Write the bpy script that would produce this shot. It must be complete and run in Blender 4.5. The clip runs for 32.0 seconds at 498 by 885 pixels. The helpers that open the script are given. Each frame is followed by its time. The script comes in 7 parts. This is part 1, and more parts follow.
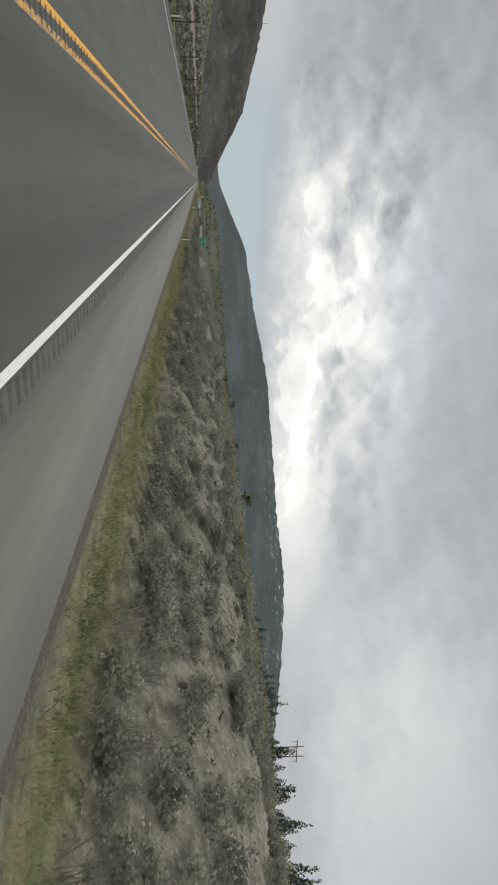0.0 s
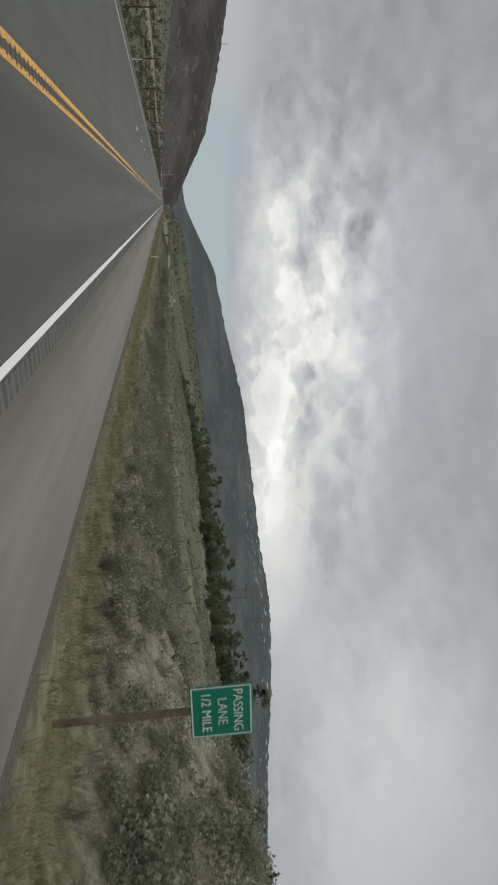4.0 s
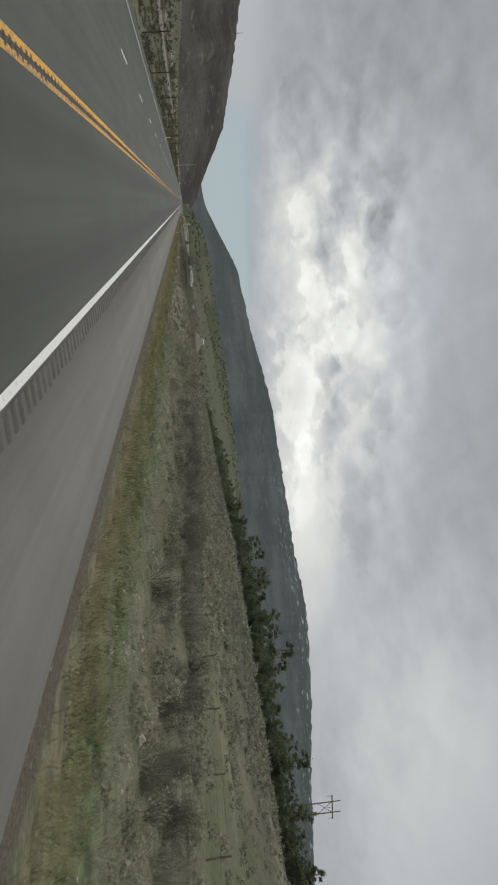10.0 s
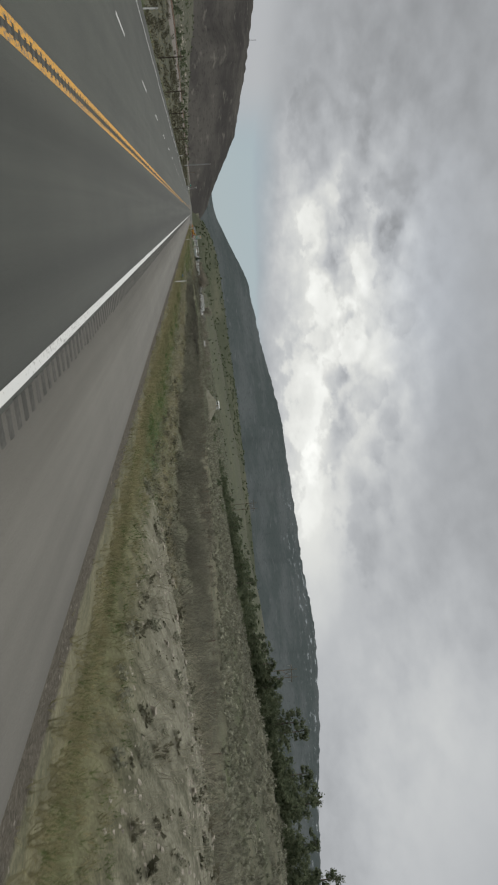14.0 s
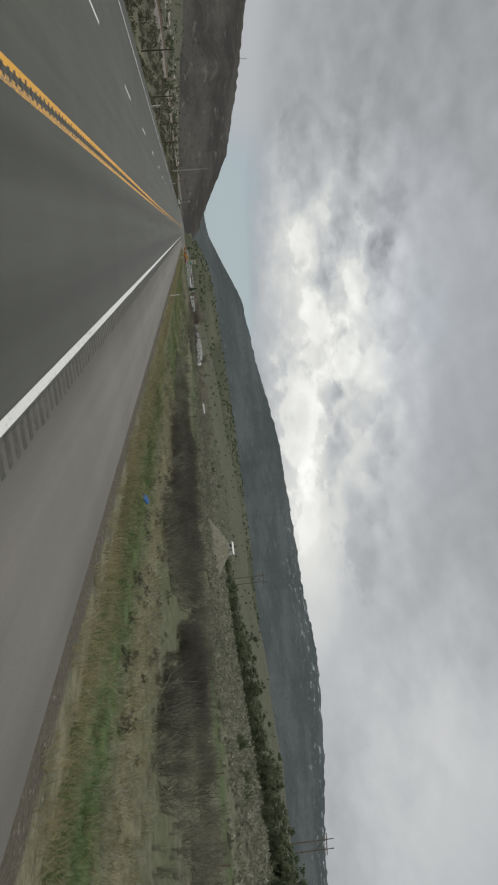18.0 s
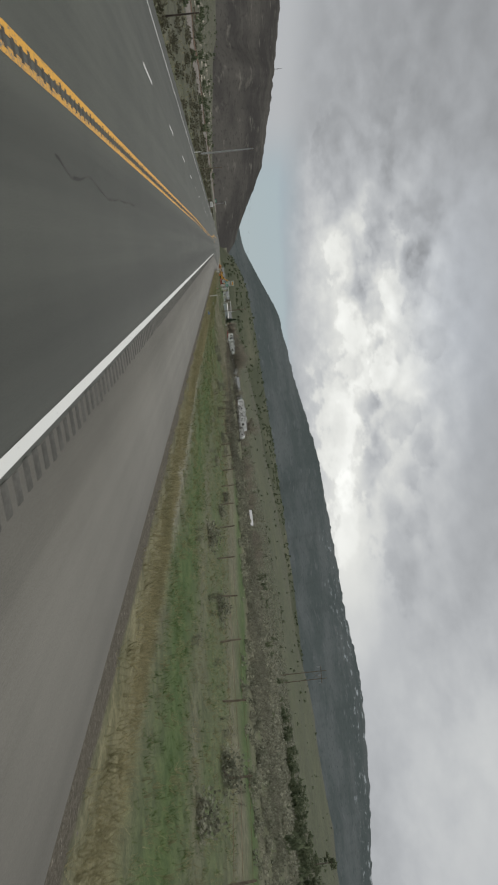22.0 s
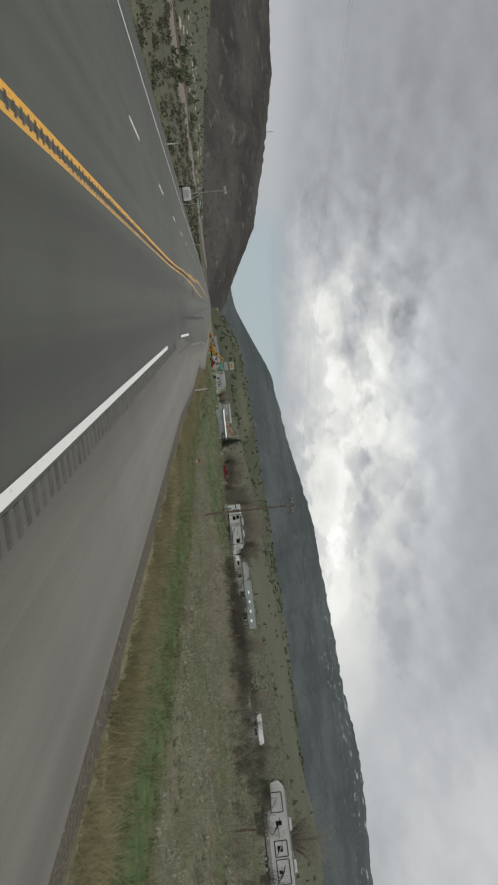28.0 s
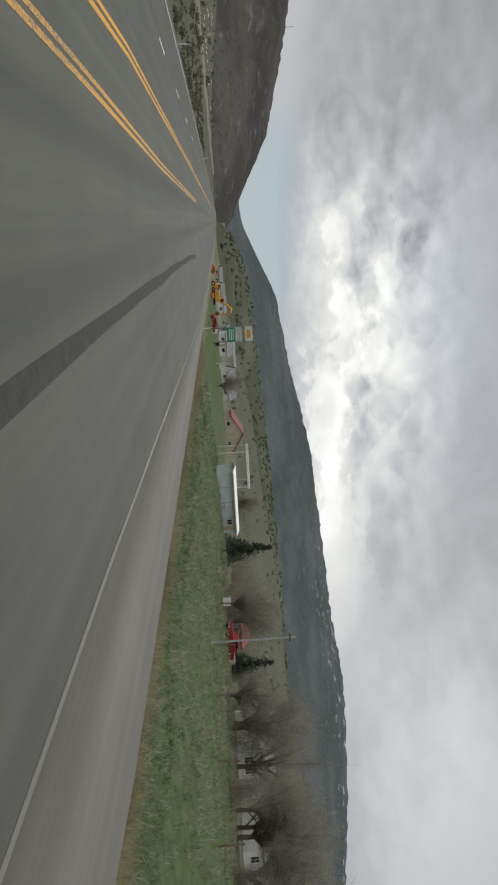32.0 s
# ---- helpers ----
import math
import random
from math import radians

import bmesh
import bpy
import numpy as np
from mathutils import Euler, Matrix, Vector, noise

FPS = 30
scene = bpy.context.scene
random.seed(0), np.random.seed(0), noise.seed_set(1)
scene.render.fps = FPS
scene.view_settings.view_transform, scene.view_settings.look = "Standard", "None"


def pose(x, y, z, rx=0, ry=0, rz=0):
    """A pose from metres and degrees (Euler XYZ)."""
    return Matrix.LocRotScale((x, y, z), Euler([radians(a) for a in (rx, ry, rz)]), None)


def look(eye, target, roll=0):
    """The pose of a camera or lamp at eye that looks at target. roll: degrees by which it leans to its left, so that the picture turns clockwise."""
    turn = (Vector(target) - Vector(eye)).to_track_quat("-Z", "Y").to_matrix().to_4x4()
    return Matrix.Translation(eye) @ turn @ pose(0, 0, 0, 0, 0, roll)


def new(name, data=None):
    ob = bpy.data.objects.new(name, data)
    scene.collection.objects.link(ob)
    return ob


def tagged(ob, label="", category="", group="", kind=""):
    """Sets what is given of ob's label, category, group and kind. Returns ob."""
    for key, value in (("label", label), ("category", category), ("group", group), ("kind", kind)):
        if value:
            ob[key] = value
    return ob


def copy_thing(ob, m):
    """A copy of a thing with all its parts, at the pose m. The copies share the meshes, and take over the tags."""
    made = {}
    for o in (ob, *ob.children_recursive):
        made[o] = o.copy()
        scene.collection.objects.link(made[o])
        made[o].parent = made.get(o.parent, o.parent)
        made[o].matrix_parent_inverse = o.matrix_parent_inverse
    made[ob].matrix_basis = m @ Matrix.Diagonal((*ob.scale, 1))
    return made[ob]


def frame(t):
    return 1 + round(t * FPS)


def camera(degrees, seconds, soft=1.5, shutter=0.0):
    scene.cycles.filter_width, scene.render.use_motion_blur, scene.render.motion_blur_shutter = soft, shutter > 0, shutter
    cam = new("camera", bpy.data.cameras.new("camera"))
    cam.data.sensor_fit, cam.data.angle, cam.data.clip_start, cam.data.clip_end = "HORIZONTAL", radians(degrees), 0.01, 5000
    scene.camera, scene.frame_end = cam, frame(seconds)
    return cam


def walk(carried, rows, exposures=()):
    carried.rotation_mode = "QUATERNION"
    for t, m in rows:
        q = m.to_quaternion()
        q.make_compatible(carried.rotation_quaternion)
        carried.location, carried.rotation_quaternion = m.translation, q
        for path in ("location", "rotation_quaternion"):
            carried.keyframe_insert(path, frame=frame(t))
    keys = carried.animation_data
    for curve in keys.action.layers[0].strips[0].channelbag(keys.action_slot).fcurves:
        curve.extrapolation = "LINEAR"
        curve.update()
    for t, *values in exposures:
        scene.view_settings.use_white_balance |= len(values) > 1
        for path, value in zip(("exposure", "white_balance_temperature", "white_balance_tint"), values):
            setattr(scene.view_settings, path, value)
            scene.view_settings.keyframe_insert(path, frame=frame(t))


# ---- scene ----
cam = camera(40.4, 32.0, soft=2.2, shutter=0.045)
EYE = 1.96

# seconds, metres right of the lane's middle, metres along the road, yaw, pitch, roll (the camera lies on its left side)
PATH = [
    (0.0, -0.24, 0.00, -21.16, 3.99, 89.41),
    (0.5, -0.30, 11.53, -22.12, 4.42, 88.28),
    (1.0, -0.18, 23.09, -22.38, 4.57, 85.19),
    (1.5, -0.13, 34.70, -22.56, 4.97, 85.54),
    (2.0, -0.10, 46.35, -22.93, 4.87, 84.58),
    (2.5, -0.07, 58.04, -21.78, 5.27, 83.96),
    (3.0, -0.11, 69.77, -21.30, 5.10, 86.32),
    (3.5, -0.19, 81.54, -19.46, 6.08, 86.76),
    (5.5, -0.13, 128.69, -21.49, 5.39, 86.79),
    (6.0, -0.13, 140.40, -21.68, 5.15, 86.46),
    (6.5, -0.16, 152.08, -21.47, 5.28, 86.17),
    (7.0, -0.21, 163.73, -21.13, 5.04, 86.02),
    (7.5, -0.22, 175.34, -20.95, 4.45, 86.58),
    (8.0, -0.14, 186.92, -20.62, 3.59, 86.27),
    (8.5, -0.11, 198.48, -19.85, 4.18, 85.64),
    (9.0, -0.09, 210.04, -19.05, 3.79, 85.26),
    (9.5, -0.10, 221.59, -20.31, 3.59, 84.65),
    (10.0, -0.11, 233.14, -19.87, 3.68, 84.75),
    (10.5, -0.09, 244.68, -19.65, 3.65, 86.08),
    (11.0, -0.06, 256.22, -19.66, 2.45, 86.35),
    (11.5, 0.16, 267.75, -19.20, 1.73, 86.60),
    (12.0, 0.24, 279.28, -16.00, 2.26, 85.96),
    (12.5, 0.28, 290.78, -15.98, 2.46, 85.88),
    (13.0, 0.22, 302.25, -16.73, 2.91, 84.46),
    (13.5, 0.13, 313.69, -17.75, 3.06, 86.10),
    (14.0, 0.05, 325.09, -19.08, 3.13, 85.33),
    (14.5, -0.02, 336.45, -18.66, 2.93, 86.23),
    (16.5, -0.09, 381.58, -18.52, 3.00, 84.65),
    (17.0, -0.13, 392.88, -16.98, 3.57, 83.43),
    (17.5, -0.09, 404.21, -17.13, 3.69, 84.12),
    (18.0, -0.06, 415.58, -17.65, 3.62, 84.43),
    (18.5, -0.05, 426.99, -17.68, 3.40, 84.40),
    (19.0, -0.08, 438.43, -17.56, 2.94, 85.46),
    (19.5, 0.01, 449.91, -16.82, 3.18, 85.83),
    (20.0, 0.02, 461.43, -16.76, 4.73, 84.48),
    (20.5, -0.08, 472.96, -17.78, 4.47, 85.19),
    (21.0, 0.00, 484.48, -16.88, 3.58, 85.27),
    (21.5, 0.04, 495.99, -17.01, 2.55, 84.05),
    (22.0, 0.08, 507.48, -16.31, 0.62, 83.90),
    (22.5, 0.12, 518.97, -14.87, 2.89, 84.72),
    (23.0, 0.19, 530.44, -15.14, 3.82, 86.02),
    (23.5, 0.15, 541.89, -15.81, 4.98, 83.32),
    (24.0, 0.12, 553.34, -17.16, 5.15, 83.53),
    (24.5, 0.12, 564.77, -19.09, 5.02, 82.48),
    (26.5, 0.12, 610.32, -13.25, 4.69, 86.15),
    (27.0, 0.10, 621.67, -13.21, 2.22, 85.05),
    (27.5, 0.03, 633.00, -12.87, 2.66, 85.46),
    (28.0, 0.16, 644.32, -11.65, 1.90, 83.95),
    (28.5, 0.21, 655.60, -11.92, 0.60, 84.57),
    (29.0, 0.14, 666.82, -16.01, -1.06, 83.65),
    (29.5, 0.14, 677.99, -17.41, 0.29, 83.53),
    (30.0, 0.11, 689.10, -17.67, 0.44, 82.91),
    (30.5, 0.10, 700.15, -19.53, 1.14, 83.21),
    (31.0, 0.17, 711.15, -19.67, 1.23, 84.58),
    (31.5, 0.13, 722.09, -18.89, 1.34, 85.59),
    (32.0, 0.12, 732.98, -18.27, 1.49, 86.50),
]
walk(cam, [(t, pose(x, y, EYE, 90 + pitch, 0, yaw) @ pose(0, 0, 0, 0, 0, roll)) for t, x, y, yaw, pitch, roll in PATH],
     exposures=[(0, 0.22), (0.8, 0.0), (27.5, 0.0), (29.5, 0.14), (32, 0.16)])

# ---- daylight: a broken overcast with the sun behind the clouds ahead ----
SUN_AZ, SUN_EL = radians(20), radians(38)
world = bpy.data.worlds.new("overcast_sky")
scene.world = world
world.use_nodes = True


class Nodes:
    """Short way to write a node tree."""

    def __init__(self, tree):
        self.tree, self.n, self.l = tree, tree.nodes, tree.links
        self.n.clear()

    def add(self, kind, **kw):
        node = self.n.new(kind)
        for k, v in kw.items():
            setattr(node, k, v)
        return node

    def put(self, socket, value):
        if hasattr(value, "is_linked"):
            self.l.new(value, socket)
        elif isinstance(value, (tuple, list)) and len(value) == 3 and socket.type == "RGBA":
            socket.default_value = (*value, 1)
        else:
            socket.default_value = value

    def math(self, op, a, b=0.0, c=0.0, clamp=False):
        m = self.add("ShaderNodeMath", operation=op, use_clamp=clamp)
        for s, v in zip(m.inputs, (a, b, c)):
            self.put(s, v)
        return m.outputs[0]

    def mix(self, fac, a, b, kind="MIX"):
        m = self.add("ShaderNodeMix", data_type="RGBA", blend_type=kind)
        for s, v in ((m.inputs[0], fac), (m.inputs[6], a), (m.inputs[7], b)):
            self.put(s, v)
        return m.outputs[2]

    def noise(self, vec, scale, detail=4.0, rough=0.55, dist=0.0):
        t = self.add("ShaderNodeTexNoise")
        if vec is not None:
            self.put(t.inputs["Vector"], vec)
        for k, v in (("Scale", scale), ("Detail", detail), ("Roughness", rough), ("Distortion", dist)):
            self.put(t.inputs[k], v)
        return t.outputs["Fac"]

    def span(self, value, lo, hi, a=0.0, b=1.0, smooth=True):
        m = self.add("ShaderNodeMapRange", interpolation_type="SMOOTHSTEP" if smooth else "LINEAR")
        for s, v in zip(m.inputs, (value, lo, hi, a, b)):
            self.put(s, v)
        return m.outputs[0]

    def scaled(self, vec, sx, sy, sz):
        m = self.add("ShaderNodeMapping")
        self.put(m.inputs["Vector"], vec)
        m.inputs["Scale"].default_value = (sx, sy, sz)
        return m.outputs[0]


def build_sky():
    N = Nodes(world.node_tree)
    d = N.add("ShaderNodeTexCoord").outputs["Generated"]
    xyz = N.add("ShaderNodeSeparateXYZ")
    N.put(xyz.inputs[0], d)
    x, y, z = xyz.outputs
    az = N.math("ARCTAN2", x, y)
    el = N.math("ARCSINE", z)
    flat = N.add("ShaderNodeCombineXYZ")
    N.put(flat.inputs[0], az)
    N.put(flat.inputs[1], N.math("MULTIPLY", el, 1.5))
    p = flat.outputs[0]
    big = N.noise(d, 3.2, 4, 0.5)
    puffs = N.noise(p, 13.0, 4, 0.5, 0.1)
    fine = N.noise(p, 30.0, 4, 0.55, 0.15)
    # ragged edges: the cloud masses are drawn in coordinates bent by the noise
    wa = N.math("ADD", az, N.math("MULTIPLY", N.math("SUBTRACT", puffs, 0.5), 0.16))
    we = N.math("ADD", N.math("ADD", el, N.math("MULTIPLY", N.math("SUBTRACT", big, 0.5), 0.06)), N.math("MULTIPLY", N.math("SUBTRACT", fine, 0.5), 0.05))
    billow = N.math("ADD", N.math("MULTIPLY", puffs, 0.45), N.math("MULTIPLY", fine, 0.55))

    def mass(a0, e0, sa, se, lean=0.0, crisp=0.0):
        """A cloud mass round a bearing and a height, in degrees; crisp gives it a billowing edge."""
        a0, e0, sa, se = (radians(v) for v in (a0, e0, sa, se))
        u = N.math("DIVIDE", N.math("SUBTRACT", wa, a0), sa)
        v = N.math("DIVIDE", N.math("SUBTRACT", N.math("SUBTRACT", we, e0), N.math("MULTIPLY", N.math("SUBTRACT", wa, a0), lean)), se)
        g = N.math("POWER", 2.718, N.math("MULTIPLY", N.math("ADD", N.math("MULTIPLY", u, u), N.math("MULTIPLY", v, v)), -1.0))
        if crisp:
            g = N.span(N.math("ADD", g, N.math("MULTIPLY", N.math("SUBTRACT", billow, 0.5), 1.6)), 0.5 - crisp, 0.5 + crisp)
        return g

    def plus(a, b, k):
        return N.math("ADD", a, N.math("MULTIPLY", b, k))
    lit = plus(plus(plus(0.335, big, 0.09), N.math("SUBTRACT", puffs, 0.5), 0.10), N.math("SUBTRACT", fine, 0.5), 0.05)
    # the bright bank behind and the pale veils round it
    for a0, e0, sa, se, lean, k in ((14, 9.2, 15, 4.2, 0.0, 0.20), (17, 8.8, 10, 3.2, 0.05, 0.13), (28, 7.4, 8, 2.8, -0.1, 0.26), (1, 9.0, 6, 2.6, 0.0, 0.20),
                                    (8, 14.5, 11, 4.0, 0.0, 0.20), (20, 14.5, 8, 3.0, 0.0, 0.08), (4, 20, 13, 4.5, 0.0, 0.07), (44, 17, 12, 6, 0.0, 0.17), (50, 10, 15, 5, 0.0, 0.12)):
        lit = plus(lit, mass(a0, e0, sa, se, lean), k)
    # sunlit heads with billowing edges
    for a0, e0, sa, se, lean, k in ((16, 8.4, 7, 2.2, 0.1, 0.11), (10, 10.2, 4, 1.6, 0.0, 0.11), (11, 12.3, 3, 1.5, 0.0, 0.14), (2, 9.6, 2.5, 1.4, 0.0, 0.10), (5, 13.6, 3, 1.2, 0.0, 0.09), (24, 8.3, 4, 1.4, -0.1, 0.08)):
        lit = plus(lit, mass(a0, e0, sa, se, lean, 0.16), k)
    # grey bellies stepping up in front of it
    for a0, e0, sa, se, lean, k in ((3.5, 10.4, 2.6, 1.3, 0.0, 0.13), (6.5, 11.6, 2.4, 1.3, 0.0, 0.11), (1, 12.6, 4, 1.2, 0.1, 0.08), (14, 10.8, 2.2, 1.3, 0.0, 0.15), (19.5, 10.6, 3.2, 1.5, -0.1, 0.16), (1, 15.8, 2.4, 1.4, 0.0, 0.07),
                                    (4, 15.4, 3.0, 1.4, 0.0, 0.07), (9.5, 13.8, 2.2, 1.0, 0.0, 0.07), (26.5, 12.2, 6, 1.6, 0.0, 0.06), (-5, 9.6, 5, 2.0, 0.0, 0.08), (11, 7.6, 2, 1.0, 0.0, 0.06)):
        lit = plus(lit, mass(a0, e0, sa, se, lean, 0.2), -k)
    lit = plus(lit, mass(-14, 19, 16, 7), -0.055)
    # rounded puffs, grey bodies with bright gaps, all over the broken part of the deck
    bend = N.add("ShaderNodeCombineXYZ")
    N.put(bend.inputs[0], N.math("ADD", az, N.math("MULTIPLY", N.math("SUBTRACT", fine, 0.5), 0.035)))
    N.put(bend.inputs[1], N.math("ADD", N.math("MULTIPLY", el, 1.35), N.math("MULTIPLY", N.math("SUBTRACT", puffs, 0.5), 0.06)))
    cell = N.add("ShaderNodeTexVoronoi", feature="SMOOTH_F1")
    N.put(cell.inputs["Vector"], bend.outputs[0])
    cell.inputs["Scale"].default_value, cell.inputs["Smoothness"].default_value = 16.0, 0.25
    body = N.math("ADD", cell.outputs["Distance"], N.math("MULTIPLY", N.math("SUBTRACT", fine, 0.5), 0.7))
    front = mass(9, 12.8, 14, 4.0)
    lit = plus(lit, N.math("MULTIPLY", N.span(body, 0.46, 0.34), front), -0.10)
    lit = plus(lit, N.math("MULTIPLY", N.span(body, 0.44, 0.62), front), 0.10)
    above = N.add("ShaderNodeVectorMath", operation="ADD")
    N.put(above.inputs[0], p)
    above.inputs[1].default_value = (0.004, 0.024, 0.0)
    rim = N.math("SUBTRACT", puffs, N.noise(above.outputs[0], 13.0, 4, 0.5, 0.1))
    lit = N.math("ADD", lit, N.math("MULTIPLY", N.math("MULTIPLY", rim, N.math("ADD", mass(10, 13, 16, 4.5), 0.07)), 0.55))
    lit = N.math("MULTIPLY", lit, N.span(z, 0.42, 0.95, 1.0, 3.1))
    tint = N.mix(N.span(lit, 0.42, 0.80), (0.95, 0.985, 1.025), (0.99, 1.0, 0.96))
    tint = N.mix(N.math("MULTIPLY", mass(8, 19.5, 11, 4), 0.8), tint, (0.92, 0.975, 1.05))
    grey = N.add("ShaderNodeCombineXYZ")
    for s in grey.inputs:
        N.put(s, lit)
    cloud = N.mix(1.0, grey.outputs[0], tint, "MULTIPLY")
    # clear blue air under the cloud base, near the horizon
    nishita = N.add("ShaderNodeTexSky", sky_type="NISHITA", sun_disc=False, sun_elevation=SUN_EL, sun_rotation=SUN_AZ)
    air = N.mix(0.96, N.mix(1.0, nishita.outputs[0], (0.10, 0.10, 0.10), "MULTIPLY"), (0.375, 0.452, 0.485))
    shelf = N.mix(N.span(N.math("ADD", el, N.math("MULTIPLY", wa, 0.12)), 0.075, 0.125), N.mix(N.span(az, -0.17, -0.06), (0.46, 0.475, 0.49), (0.375, 0.445, 0.485)), cloud)
    edge = N.math("ADD", N.math("ADD", el, N.math("MULTIPLY", N.math("MAXIMUM", az, -0.3), 0.04)), N.math("MULTIPLY", N.math("SUBTRACT", fine, 0.5), 0.012))
    cover = N.math("MAXIMUM", N.span(edge, 0.081, 0.092), N.span(az, -0.06, -0.13))
    bg = N.add("ShaderNodeBackground")
    N.put(bg.inputs["Color"], N.mix(cover, air, shelf))
    bg.inputs["Strength"].default_value = 1.0
    out = N.add("ShaderNodeOutputWorld")
    N.l.new(bg.outputs[0], out.inputs[0])


build_sky()
sun = new("sun", bpy.data.lights.new("sun", "SUN"))
sun.data.energy, sun.data.angle, sun.data.color = 0.6, radians(20), (1.0, 0.98, 0.96)
sun.matrix_world = look((math.sin(SUN_AZ) * math.cos(SUN_EL) * 50, math.cos(SUN_AZ) * math.cos(SUN_EL) * 50, math.sin(SUN_EL) * 50), (0, 0, 0))
tagged(sun, "sun behind thin cloud", "sun")


# ---- materials ----
def material(name, colours, scale=1.0, rough=0.9, bump=0.0, fine=8.0, metal=0.0, mode="position", spread=0.25, island=False, spec=0.3, thin=0.0):
    """A surface that varies between colours at two scales. mode: position (world) or object coordinates."""
    m = bpy.data.materials.new(name)
    m.use_nodes = True
    N = Nodes(m.node_tree)
    if mode == "position":
        vec = N.add("ShaderNodeNewGeometry").outputs["Position"]
    else:
        vec = N.add("ShaderNodeTexCoord").outputs["Object"]
    a = N.noise(vec, scale, 4, 0.6)
    b = N.noise(vec, scale * fine, 5, 0.65)
    col = N.mix(N.span(a, 0.35, 0.65), colours[0], colours[1])
    if len(colours) > 2:
        col = N.mix(N.span(b, 0.48, 0.7), col, colours[2])
    shade = N.span(b, 0.25, 0.75, 1 - spread, 1 + spread, False)
    if island:
        r = N.add("ShaderNodeNewGeometry").outputs["Random Per Island"]
        shade = N.math("MULTIPLY", shade, N.span(r, 0, 1, 0.75, 1.25, False))
    else:
        r = N.add("ShaderNodeObjectInfo").outputs["Random"]
        shade = N.math("MULTIPLY", shade, N.span(r, 0, 1, 0.9, 1.1, False))
    grey = N.add("ShaderNodeCombineXYZ")
    for s in grey.inputs:
        N.put(s, shade)
    bsdf = N.add("ShaderNodeBsdfPrincipled")
    paint = N.mix(1.0, col, grey.outputs[0], "MULTIPLY")
    N.put(bsdf.inputs["Base Color"], paint)
    bsdf.inputs["Roughness"].default_value = rough
    bsdf.inputs["Metallic"].default_value = metal
    bsdf.inputs["Specular IOR Level"].default_value = spec
    if bump:
        bm = N.add("ShaderNodeBump")
        bm.inputs["Strength"].default_value = bump
        bm.inputs["Distance"].default_value = 0.02
        N.put(bm.inputs["Height"], b)
        N.l.new(bm.outputs[0], bsdf.inputs["Normal"])
    out = N.add("ShaderNodeOutputMaterial")
    if thin:
        # leaves and blades let part of the light through
        glow = N.add("ShaderNodeBsdfTranslucent")
        N.put(glow.inputs["Color"], paint)
        both = N.add("ShaderNodeMixShader")
        both.inputs[0].default_value = thin
        N.l.new(bsdf.outputs[0], both.inputs[1])
        N.l.new(glow.outputs[0], both.inputs[2])
        N.l.new(both.outputs[0], out.inputs[0])
    else:
        N.l.new(bsdf.outputs[0], out.inputs[0])
    return m


def asphalt_material(name, dark, light, tracks=(), paler=None):
    """Worn asphalt: stone grain, long streaks along the road, darker wheel tracks at the given metres across."""
    m = bpy.data.materials.new(name)
    m.use_nodes = True
    N = Nodes(m.node_tree)
    pos = N.add("ShaderNodeNewGeometry").outputs["Position"]
    xyz = N.add("ShaderNodeSeparateXYZ")
    N.put(xyz.inputs[0], pos)
    streak = N.noise(N.scaled(pos, 1.0, 0.02, 1.0), 2.2, 5, 0.6)
    blot = N.noise(pos, 0.25, 5, 0.6)
    grain = N.noise(pos, 55.0, 3, 0.7)
    f = N.math("ADD", N.math("MULTIPLY", streak, 0.6), N.math("MULTIPLY", blot, 0.4))
    col = N.mix(N.span(f, 0.32, 0.68), dark, light)
    for centre, width, depth in tracks:
        away = N.math("ABSOLUTE", N.math("SUBTRACT", xyz.outputs[0], centre))
        col = N.mix(N.math("MULTIPLY", N.span(away, width, 0.0), depth), col, tuple(c * 0.6 for c in dark))
    if paler:
        # older, more bleached surfacing from here on
        col = N.mix(N.span(xyz.outputs[1], paler[0], paler[1]), col, N.mix(1.0, col, (1.28, 1.27, 1.27), "MULTIPLY"))
    col = N.mix(N.span(grain, 0.3, 0.7), N.mix(1.0, col, (0.8, 0.8, 0.8), "MULTIPLY"), N.mix(1.0, col, (1.2, 1.2, 1.2), "MULTIPLY"))
    bsdf = N.add("ShaderNodeBsdfPrincipled")
    N.put(bsdf.inputs["Base Color"], col)
    bsdf.inputs["Roughness"].default_value = 0.82
    bsdf.inputs["Specular IOR Level"].default_value = 0.35
    bm = N.add("ShaderNodeBump")
    bm.inputs["Strength"].default_value, bm.inputs["Distance"].default_value = 0.5, 0.006
    N.put(bm.inputs["Height"], grain)
    N.l.new(bm.outputs[0], bsdf.inputs["Normal"])
    out = N.add("ShaderNodeOutputMaterial")
    N.l.new(bsdf.outputs[0], out.inputs[0])
    return m


